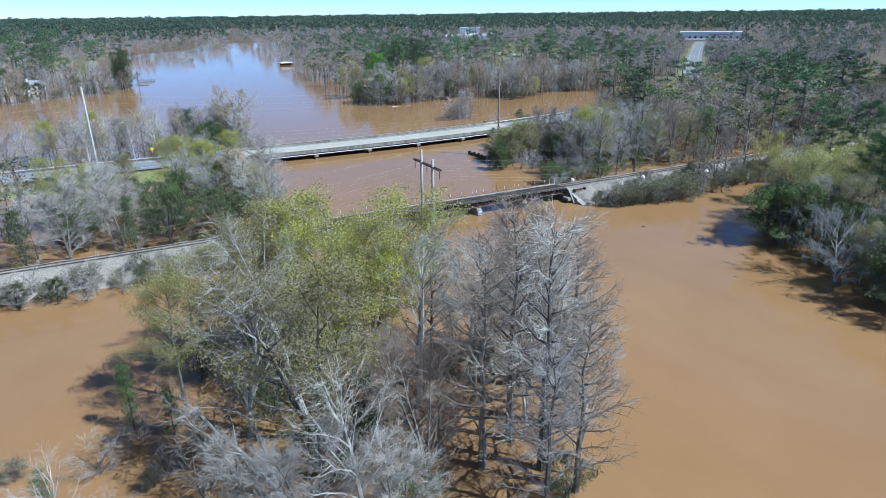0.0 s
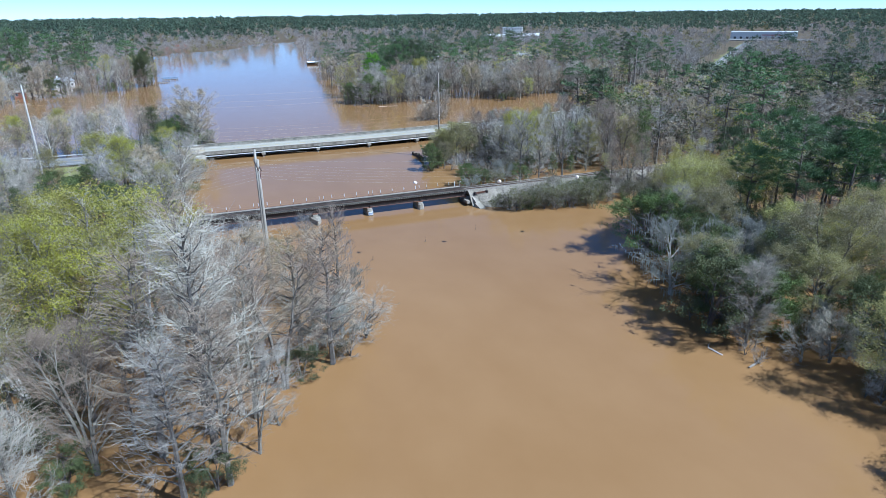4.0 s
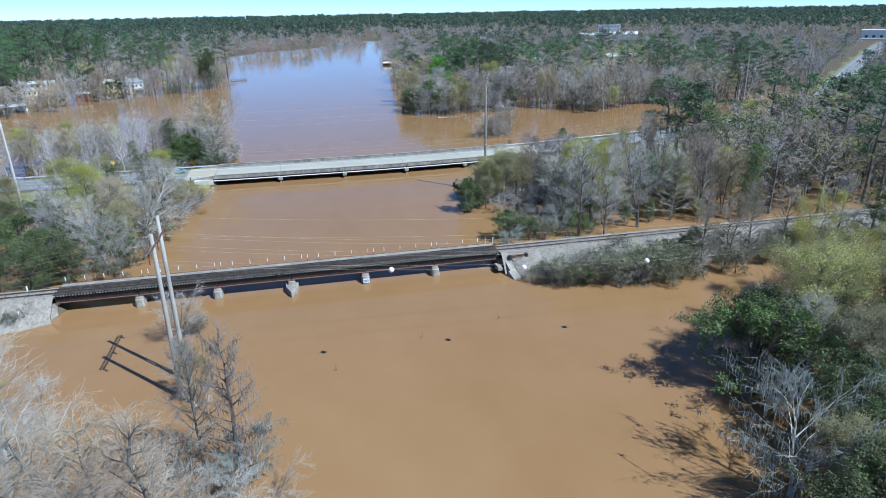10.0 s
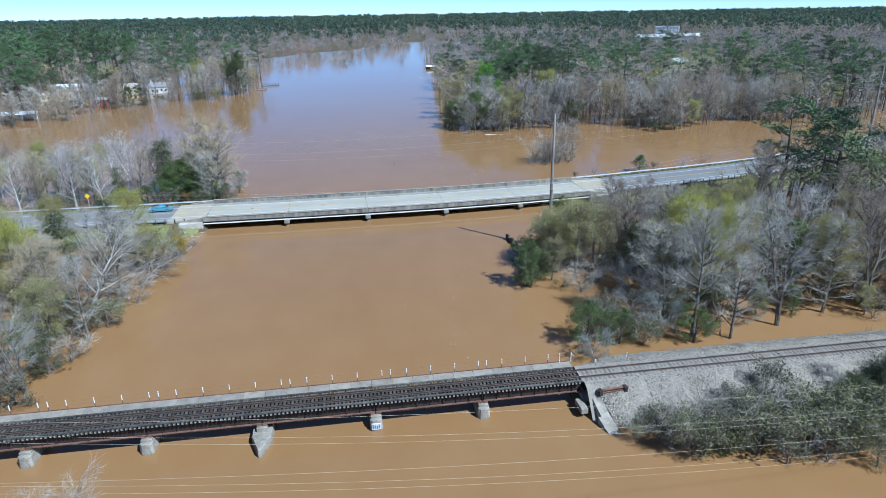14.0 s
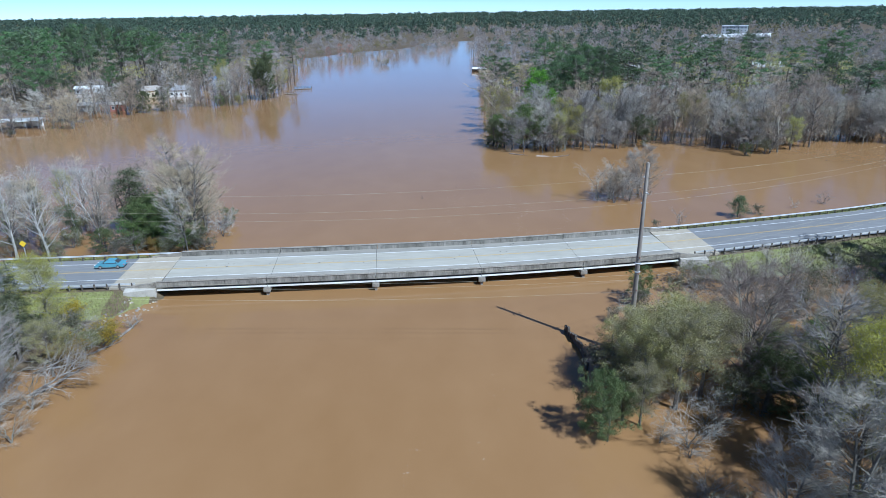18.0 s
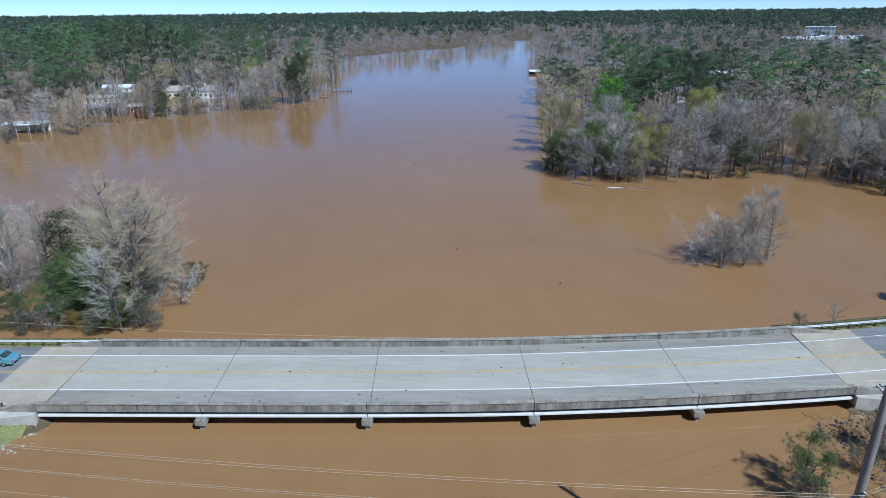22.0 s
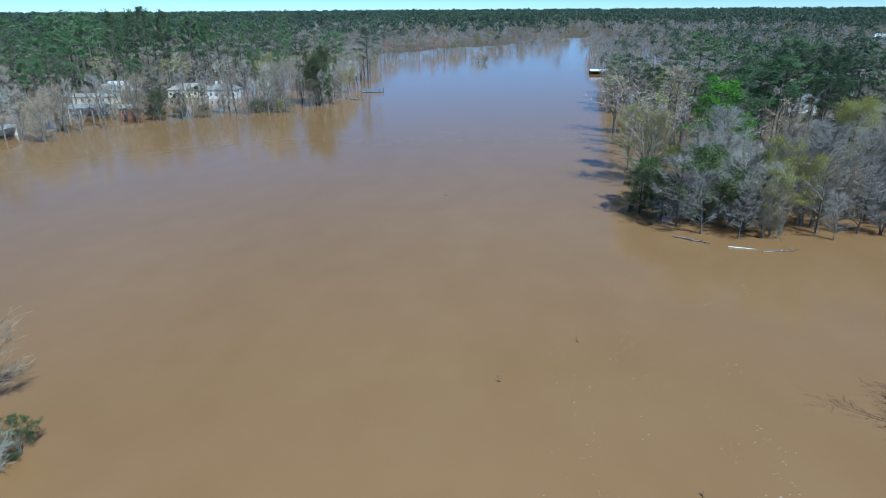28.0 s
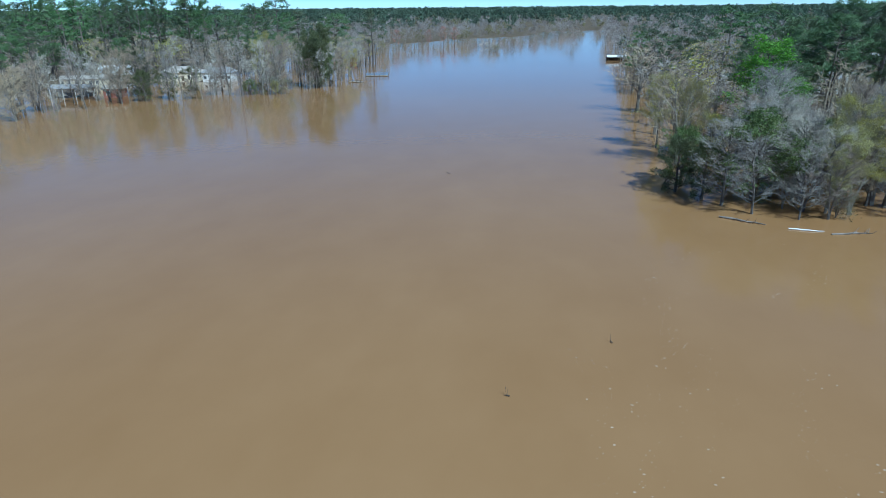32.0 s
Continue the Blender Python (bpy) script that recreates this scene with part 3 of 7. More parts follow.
for k in range(25):
    g = Geo()
    xx = k * RB_LEN / 24
    g.box((xx - 0.05, 1.0, RAIL_Z - 0.3), (xx + 0.05, 2.98, RAIL_Z - 0.2))
    link("walkway_bracket", g, M_STEEL_AND_SHADE, rb)
g = Geo()
g.tube([(0, 0, 0), (0, 0, 0.48)], [0.035, 0.035], 5, True)
POST_LOW = g.mesh("post", M_RUST)
g = Geo()
g.tube([(0, 0, 0.48), (0, 0, 1.12), (0, 0, 1.15)], [0.055, 0.055, 0.03], 6, True)
POST_TOP = g.mesh("post_sleeve", M_WHITE)
post_x, x = [], 0.5
while x < RB_LEN:
    post_x.append(x)
    if any(abs(x + BRIDGE_X0 - p - 0.6) < 1.35 for p in PIERS_X):
        post_x.append(x + 0.95)
    x += 2.78
for x in post_x:
    p = link("handrail_post", POST_LOW, None, rb)
    p.matrix_basis = pose(x, 3.0, RAIL_Z)
    link("sleeve", POST_TOP, None, p, "white sleeve on the post top")
for z in (0.55, 1.02):
    g = Geo()
    g.tube([(0, 3.0, RAIL_Z + z), (RB_LEN * 0.5, 3.0, RAIL_Z + z - 0.03), (RB_LEN, 3.0, RAIL_Z + z)], [0.006] * 3, 4)
    link("handrail_cable", g, M_RUST, rb)
for x in (RB_LEN + 0.2, RB_LEN - 1.2):
    g = Geo()
    g.tube([(x, 2.9, RAIL_Z - 0.1), (x, 2.9, RAIL_Z + 1.15), (x, 2.1 if x > RB_LEN else 2.9, RAIL_Z + 1.16)], [0.05, 0.05, 0.05], 6, True)
    link("end_frame", g, M_WHITE, rb, "white end frame of the handrail")


def pier(x, pointed, w=1.25):
    """A concrete pier: a tapered block, or the large one with a pointed cutwater."""
    p = thing("bridge_pier", "large grey concrete pier with a pointed cutwater" if pointed else "stubby weathered concrete pier standing in the flood water", "pier", pose(x, RAIL_Y, 0), group="rail bridge piers")
    g = Geo()
    if pointed:
        rings = []
        for z, e in ((-2.5, 0.16), (0.9, 0.0), (1.0, -0.06)):
            rings.append([(-1.0 - e, -2.3 - e, z), (-0.12, -4.6 - e, z), (0.12, -4.6 - e, z), (1.0 + e, -2.3 - e, z), (1.0 + e, 2.3 + e, z), (0.12, 4.2 + e, z), (-0.12, 4.2 + e, z), (-1.0 - e, 2.3 + e, z)])
        g.rings(rings, True, True)
    else:
        rings = []
        for z, e in ((-2.5, 0.22), (1.15, 0.0), (1.22, -0.05)):
            a, b, c = w / 2 + e, 2.15 + e, 0.25
            rings.append([(-a + c, -b, z), (a - c, -b, z), (a, -b + c, z), (a, b - c, z), (a - c, b, z), (-a + c, b, z), (-a, b - c, z), (-a, -b + c, z)])
        g.rings(rings, True, True)
    link("shaft", g, M_CONC, p)
    g = Geo()
    g.bevel_box((-0.55, -1.75, 1.0 if pointed else 1.22), (0.55, 1.75, 1.5), 0.04)
    link("bearing_block", g, M_CONC, p, "concrete block under the girder ends")
    return p


for x in PIERS_X:
    p = pier(x, x == 53.2)
    if x == 65.1:
        g = Geo()
        g.box((-0.50, -2.30, 0.18), (0.50, -2.19, 0.92))
        plaque = link("painted_panel", g, M_PLAQUE, p, "pale painted panel with blue sprayed marks")
        g = Geo()
        for k in range(4):
            g.box((-0.42 + k * 0.22, -2.32, 0.3 + 0.05 * (k % 2)), (-0.28 + k * 0.22, -2.303, 0.8 - 0.07 * (k % 3)))
        link("sprayed_marks", g, M_PLAQUE_BLUE, plaque)

# abutments
ab = thing("bridge_abutment", "grey concrete abutment with a stepped wing wall running into the water", "abutment", pose(BRIDGE_X1, RAIL_Y, 0))
g = Geo()
g.bevel_box((0.0, -2.0, -2.0), (1.3, 2.4, 1.5), 0.05)
link("seat", g, M_CONC, ab)
g = Geo()
g.bevel_box((0.9, -1.9, 1.5), (1.5, 2.3, 2.75), 0.05)
link("backwall", g, M_CONC, ab)
for k, (y0, y1, z0, z1, x0, x1) in enumerate(((-3.3, -1.98, 1.9, 2.55, 0.7, 1.5), (-5.2, -3.3, 0.9, 1.9, 0.6, 1.6), (-7.6, -5.2, -0.2, 0.9, 0.55, 1.9))):
    g = Geo()
    g.rings([[(x0, y1, -2), (x1, y1, -2), (x1 + 0.3 * k, y0, -2), (x0 + 0.3 * k, y0, -2)], [(x0, y1, z1), (x1, y1, z1), (x1 + 0.3 * k, y0, z0), (x0 + 0.3 * k, y0, z0)]], True, True)
    link("wing_wall", g, M_CONC, ab)
g = Geo()
g.bevel_box((-0.9, -4.0, 0.6), (-0.1, -1.9, 1.2), 0.05)
link("step", g, M_CONC, ab)
ab2 = thing("bridge_abutment", "broad light concrete abutment block at the water's edge", "abutment", pose(BRIDGE_X0, RAIL_Y, 0))
g = Geo()
g.rings([[(-1.4, -2.2, -2), (0.3, -2.2, -2), (0.3, 2.4, -2), (-1.4, 2.4, -2)], [(-1.4, -2.2, 1.5), (0.1, -2.2, 1.5), (0.1, 2.4, 1.5), (-1.4, 2.4, 1.5)]], True, True)
link("seat", g, M_CONC, ab2)
g = Geo()
g.rings([[(-3.4, -4.6, -1.5), (-1.0, -4.9, -1.5), (0.7, -2.2, -1.5), (-1.4, -2.2, -1.5)], [(-3.0, -3.4, 0.7), (-1.2, -3.9, 0.45), (0.2, -2.2, 1.25), (-1.4, -2.2, 1.6)]], True, True)
link("apron", g, M_CONC, ab2, "sloping concrete apron")

# fallen beam, marker posts, rail end frames
bm_ = thing("old_beam", "rust-red steel beam lying on the ballast slope", "beam", pose(89.4, RAIL_Y - 3.1, RAIL_Z - 0.62, 0, -2, 2))
g = Geo()
for z0, z1, w in ((0.0, 0.05, 0.15), (0.05, 0.28, 0.025), (0.28, 0.33, 0.15)):
    g.box((0, -w, z0), (3.6, w, z1))
link("web", g, M_RUST, bm_)
for xx in (0.3, 3.2):
    g = Geo()
    g.bevel_box((xx - 0.2, -0.32, -0.2), (xx + 0.2, 0.32, 0.42), 0.03)
    link("bracket", g, M_STEEL_AND_SHADE, bm_)
for x, y, h, r in ((92.6, -3.2, 1.4, 0.09), (92.0, 4.1, 1.5, 0.10), (92.9, 4.6, 1.1, 0.05), (96.4, 5.0, 1.2, 0.05), (15.8, 3.6, 1.3, 0.09), (12.9, 3.8, 1.5, 0.11), (14.3, -4.0, 1.3, 0.09), (16.6, 3.4, 1.2, 0.06)):
    g = Geo()
    g.tube([(0, 0, -0.4), (0, 0, h - 0.05), (0, 0, h)], [r, r, r * 0.6], 7, True)
    z = float(height(x, RAIL_Y + y))
    o = link("marker_post", g, M_WHITE)
    o.matrix_basis = pose(x, RAIL_Y + y, max(z, 0.3) + 0.12, 0, random.Random(int(x * 10)).uniform(-5, 5), 0)
    tagged(o, "slim white marker post beside the railway track", "marker post", group="track marker posts")

# ---------------------------------------------------------------- road and its bridge
X_END = SPAN_X0 + SPAN * SPANS
west = [p for p in ROAD_LINE if p[0] < SPAN_X0 - 6.5] + [(SPAN_X0 - 6.4, 193.35)]
east = [(X_END + 6.4, 197.15)] + [p for p in ROAD_LINE if p[0] > X_END + 6.6]
for nm, line in (("west", west), ("east", east)):
    tagged(ribbon(line, -6.6, 5.6, 0.0, "road", M_ASPHALT, flat=DECK_Z - 0.02), "weathered blue-grey asphalt two-lane road", "road", kind="structure")
    for a, b in ((3.55, 3.68), (-3.68, -3.55)):
        tagged(ribbon(line, a, b, 0.004, "road_line", M_LINE, flat=DECK_Z - 0.02), "white edge line painted on asphalt", "road line", kind="structure")
    for a, b in ((0.07, 0.18), (-0.18, -0.07)):
        tagged(ribbon(line, a, b, 0.004, "road_line", M_YELLOW, flat=DECK_Z - 0.02), "faded yellow centre line", "road line", kind="structure")
    bank_line = line + [(SPAN_X0 - 3.0, 193.3), (SPAN_X0 - 0.9, 193.3)] if nm == "west" else [(X_END + 0.9, 196.5), (X_END + 3.2, 196.8)] + line
    for a, b in ((5.6, 10.5), (-14.5, -7.6)):
        tagged(ribbon(bank_line, a, b, 0.05, "verge", M_GRASS), "short green and tan grass on the road verge", "grass", kind="structure")


def centre(x):
    """The road's centre line over the bridge."""
    for (ax, ay), (bx, by) in zip(ROAD_LINE, ROAD_LINE[1:]):
        if ax <= x <= bx:
            return ay + (by - ay) * (x - ax) / (bx - ax)
    return 193.3


def slab_piece(x0, x1, a, b, z0, z1, steps=4, skew=0.0):
    """A bridge piece that follows the road's bend, from offset a to b; skew slants its ends."""
    g = Geo()
    rings = []
    for i in range(steps + 1):
        x = x0 + (x1 - x0) * i / steps
        y = centre(x)
        rings.append([(x + skew * a, y + a, z0), (x + skew * b, y + b, z0), (x + skew * b, y + b, z1), (x + skew * a, y + a, z1)])
    g.rings(rings, True, True)
    return g


bridge = thing("road_bridge", "long low concrete girder road bridge with stained parapet walls", "bridge")
SK = -0.03
NEAR_EDGE = -7.05
for k in range(SPANS):
    a, b = SPAN_X0 + k * SPAN + 0.03, SPAN_X0 + (k + 1) * SPAN - 0.03
    deck = link("deck_slab", slab_piece(a, b, NEAR_EDGE, 5.75, DECK_Z - 0.3, DECK_Z - 0.012, skew=SK), M_SHOULDER, bridge)
    link("lane_slab", slab_piece(a, b, -3.75, 3.75, DECK_Z - 0.012, DECK_Z, skew=SK), M_DECK, deck, "pale grey concrete running lanes")
    for o0, o1 in ((3.52, 3.66), (-3.66, -3.52)):
        link("edge_line", slab_piece(a, b, o0, o1, DECK_Z, DECK_Z + 0.004, skew=SK), M_LINE, deck)
    for o0, o1 in ((0.06, 0.16), (-0.16, -0.06)):
        link("centre_line", slab_piece(a, b, o0, o1, DECK_Z, DECK_Z + 0.004, skew=SK), M_YELLOW, deck)
    for s in (-1, 1):
        for half in range(2):
            xa, xb = a + half * (b - a) / 2 + 0.01, a + (half + 1) * (b - a) / 2 - 0.01
            lo, hi = (5.75, 6.15) if s > 0 else (NEAR_EDGE - 0.4, NEAR_EDGE)
            par = link("parapet", slab_piece(xa, xb, lo, hi, DECK_Z - 0.10, DECK_Z + 0.78), M_PARAPET, bridge)
            lo, hi = (5.68, 6.22) if s > 0 else (NEAR_EDGE - 0.47, NEAR_EDGE + 0.07)
            link("coping", slab_piece(xa, xb, lo, hi, DECK_Z + 0.78, DECK_Z + 0.86), M_CONC, par)
    # Sunlit outer flange near white, shaded webs and inner flanges near black, by colour.
    for o in (-6.85, -3.7, -0.6, 2.5, 5.55):
        beam = link("girder", slab_piece(a + 0.1, b - 0.1, o - 0.16, o + 0.16, 1.48, DECK_Z - 0.3), M_STEEL_AND_SHADE, bridge)
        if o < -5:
            link("flange", slab_piece(a + 0.02, b - 0.02, o - 0.66, o + 0.30, 1.33, 1.48), M_FLANGE, beam, "bright white bottom flange")
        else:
            link("flange", slab_piece(a + 0.1, b - 0.1, o - 0.42, o + 0.42, 1.35, 1.48), M_STEEL_AND_SHADE, beam, "bottom flange darkened as in shade")
for k in range(SPANS + 1):
    x = SPAN_X0 + k * SPAN
    y = centre(min(max(x, SPAN_X0), X_END))
    g = Geo()
    g.box((x - 0.028, y + NEAR_EDGE + 0.05, DECK_Z - 0.05), (x + 0.028, y + 5.7, DECK_Z + 0.005))
    link("deck_joint", g, M_JOINT, bridge).data.transform(Matrix(((1, SK, 0, -SK * y), (0, 1, 0, 0), (0, 0, 1, 0), (0, 0, 0, 1))))
    if 0 < k < SPANS:
        bent = thing("bridge_bent", "pale concrete pier cap on driven piles", "pier", pose(x, y, 0), group="road bridge bents")
        g = Geo()
        g.bevel_box((-0.55, -8.1, 0.68), (0.55, 6.4, 1.33), 0.04)
        link("cap", g, M_CONC, bent)
        for yy in (-7.6, -6.9, -4.6, -2.0, 0.6, 3.2, 5.8):
            g = Geo()
            g.bevel_box((-0.2, yy - 0.2, -2.5), (0.2, yy + 0.2, 0.68), 0.03)
            link("pile", g, M_CONC, bent)
for x0, x1, s in ((SPAN_X0 - 7.3, SPAN_X0 - 0.05, -1), (X_END + 0.05, X_END + 7.7, 1)):
    tagged(link("approach_slab", slab_piece(x0, x1, NEAR_EDGE, 5.7, DECK_Z - 0.35, DECK_Z - 0.008, 3), M_APPROACH), "tan concrete approach slab at the bridge end", "road", kind="structure")
    for o in (3.6, -3.6):
        tagged(link("road_line", slab_piece(x0, x1, o - 0.065, o + 0.065, DECK_Z - 0.008, DECK_Z - 0.004, 3), M_LINE), "white edge line", "road line", kind="structure")
    for o in (0.12, -0.12):
        tagged(link("road_line", slab_piece(x0, x1, o - 0.05, o + 0.05, DECK_Z - 0.008, DECK_Z - 0.004, 3), M_YELLOW), "faded yellow centre line", "road line", kind="structure")
    xe = SPAN_X0 if s < 0 else X_END
    y = centre(xe)
    abut = thing("road_abutment", "light grey concrete abutment with sloping wing walls", "abutment", pose(xe, y, 0))
    g = Geo()
    g.bevel_box((min(0.05 * s, 1.2 * s), -7.6, -2.0), (max(0.05 * s, 1.2 * s), 6.4, 1.33), 0.04)
    link("seat", g, M_CONC, abut)
    for w in (-1, 1):
        g = Geo()
        y0, y1 = (w * 5.76, w * 6.2) if w > 0 else (NEAR_EDGE, NEAR_EDGE - 0.42)
        lo = [(0.02 * s, y0, -1), (5.2 * s, y0, 0.5), (5.2 * s, y1, 0.5), (0.02 * s, y1, -1)]
        hi = [(0.02 * s, y0, DECK_Z + 0.72), (5.2 * s, y0, DECK_Z + 0.1), (5.2 * s, y1, DECK_Z + 0.1), (0.02 * s, y1, DECK_Z + 0.72)]
        if (s * w) < 0:
            lo, hi = lo[::-1], hi[::-1]
        g.rings([lo, hi], True, True)
        link("wing_wall", g, M_CONC, abut)
    g = Geo()
    g.rings([[(0.03 * s, NEAR_EDGE - 0.9, -1), (0.03 * s, NEAR_EDGE - 0.48, -1), (0.03 * s, NEAR_EDGE - 0.48, DECK_Z - 0.15), (0.03 * s, NEAR_EDGE - 0.9, DECK_Z - 0.15)][::s],
             [(4.6 * s, NEAR_EDGE - 1.6, -1), (4.6 * s, NEAR_EDGE - 0.5, -1), (4.6 * s, NEAR_EDGE - 0.5, DECK_Z + 0.05), (4.6 * s, NEAR_EDGE - 1.6, DECK_Z - 0.25)][::s]], True, True)
    link("facing_block", g, M_CONC_PALE, abut, "pale concrete facing beside the bridge end")
    g = Geo()
    rng = random.Random(3)
    for k in range(60):
        xx, yy = xe + s * rng.uniform(-0.9, 4.2), y - 7.5 - 5.2 * rng.random() ** 1.2
        r = 0.07 + 0.2 * rng.random() ** 2
        z0 = max(float(height(xx, yy)), -0.1)
        g.rings([[(xx + r * math.cos(q) * m_, yy + r * math.sin(q) * m_, z0 + zz) for q in (0, 1.3, 2.5, 3.7, 5.0)] for zz, m_ in ((-0.15, 1.2), (0.3 * r, 1.0), (r * 0.8, 0.5))], True, True)
    tagged(link("riprap", g, M_STONE), "pale broken stones at the water's edge by the abutment", "rocks", kind="stuff")


def guardrail(line, off, lo, hi, label):
    """A W-beam guardrail on posts along the road."""
    pts, acc = [], 0.0
    for i, (x, y) in enumerate(line):
        if lo <= x <= hi:
            p, q = line[max(i - 1, 0)], line[min(i + 1, len(line) - 1)]
            d = math.hypot(q[0] - p[0], q[1] - p[1])
            pts.append((x - (q[1] - p[1]) / d * off, y + (q[0] - p[0]) / d * off))
    t = thing("guardrail", label, "guardrail")
    g = Geo()
    s = 1 if off < 0 else -1
    prof = [(0.0, 0.42), (0.06, 0.47), (0.0, 0.53), (0.0, 0.58), (0.06, 0.64), (0.0, 0.70), (-0.02, 0.70), (-0.02, 0.42)]
    rings = [[(x, y + s * a, DECK_Z + b) for a, b in prof] for x, y in pts]
    g.rings(rings if s > 0 else [r[::-1] for r in rings], True, True)
    link("beam", g, M_GALV, t)
    g = Geo()
    g.bevel_box((-0.09, -0.1, -1.1), (0.09, 0.1, 0.72), 0.015)
    me = g.mesh("post", M_POSTWOOD)
    for (ax, ay), (bx, by) in zip(pts, pts[1:]):
        d = math.hypot(bx - ax, by - ay)
        while acc < d:
            o = link("post", me, None, t)
            o.matrix_basis = pose(ax + (bx - ax) * acc / d, ay + (by - ay) * acc / d - s * 0.12, DECK_Z)
            acc += 1.9
        acc -= d


guardrail(ROAD_LINE, -7.0, X_END + 1.0, 190, "long steel guardrail on dark timber posts beside the road")
guardrail(ROAD_LINE, 6.1, X_END - 2.5, 260, "galvanised steel guardrail along the lake side of the road")
guardrail(ROAD_LINE, 6.1, -40, SPAN_X0 + 1.5, "galvanised steel guardrail along the lake side of the road")
guardrail(ROAD_LINE, -7.0, 8, SPAN_X0 - 1.0, "short steel guardrail at the bridge approach")


# ---------------------------------------------------------------- trees
def along(pts, s):
    """The point at the share s of a line of points."""
    k = s * (len(pts) - 1)
    i = min(int(k), len(pts) - 2)
    f = k - i
    a, b = pts[i], pts[i + 1]
    return (a[0] + (b[0] - a[0]) * f, a[1] + (b[1] - a[1]) * f, a[2] + (b[2] - a[2]) * f)


def limb_line(rng, p, yaw, up, length, segs, lift, wander):
    """A bough: starts at p, heads out and bends upwards by lift."""
    pts = [p]
    for _ in range(segs):
        q = pts[-1]
        s = length / segs
        pts.append((q[0] + math.cos(yaw) * math.cos(up) * s, q[1] + math.sin(yaw) * math.cos(up) * s, q[2] + math.sin(up) * s))
        yaw += rng.uniform(-wander, wander)
        up = min(1.45, up + lift + rng.uniform(-wander, wander) * 0.6)
    return pts


CONE = lambda s: 0.35 + 0.65 * (1 - s)
ROUND = lambda s: max(0.25, math.sin(math.pi * min(0.95, 0.22 + 0.72 * s)))
FLAT = lambda s: 0.45 + 0.55 * s


def joined(geo, line, radii, sides):
    """A tube whose first ring shares a vertex with the wood that it springs from."""
    n0, f0 = len(geo.v), len(geo.f)
    p = line[0]
    root = min(range(n0), key=lambda i: (geo.v[i][0] - p[0]) ** 2 + (geo.v[i][1] - p[1]) ** 2 + (geo.v[i][2] - p[2]) ** 2) if n0 else None
    geo.tube(line, radii, sides)
    if root is not None:
        geo.f[f0:] = [tuple(root if i == n0 else i for i in f) for f in geo.f[f0:]]


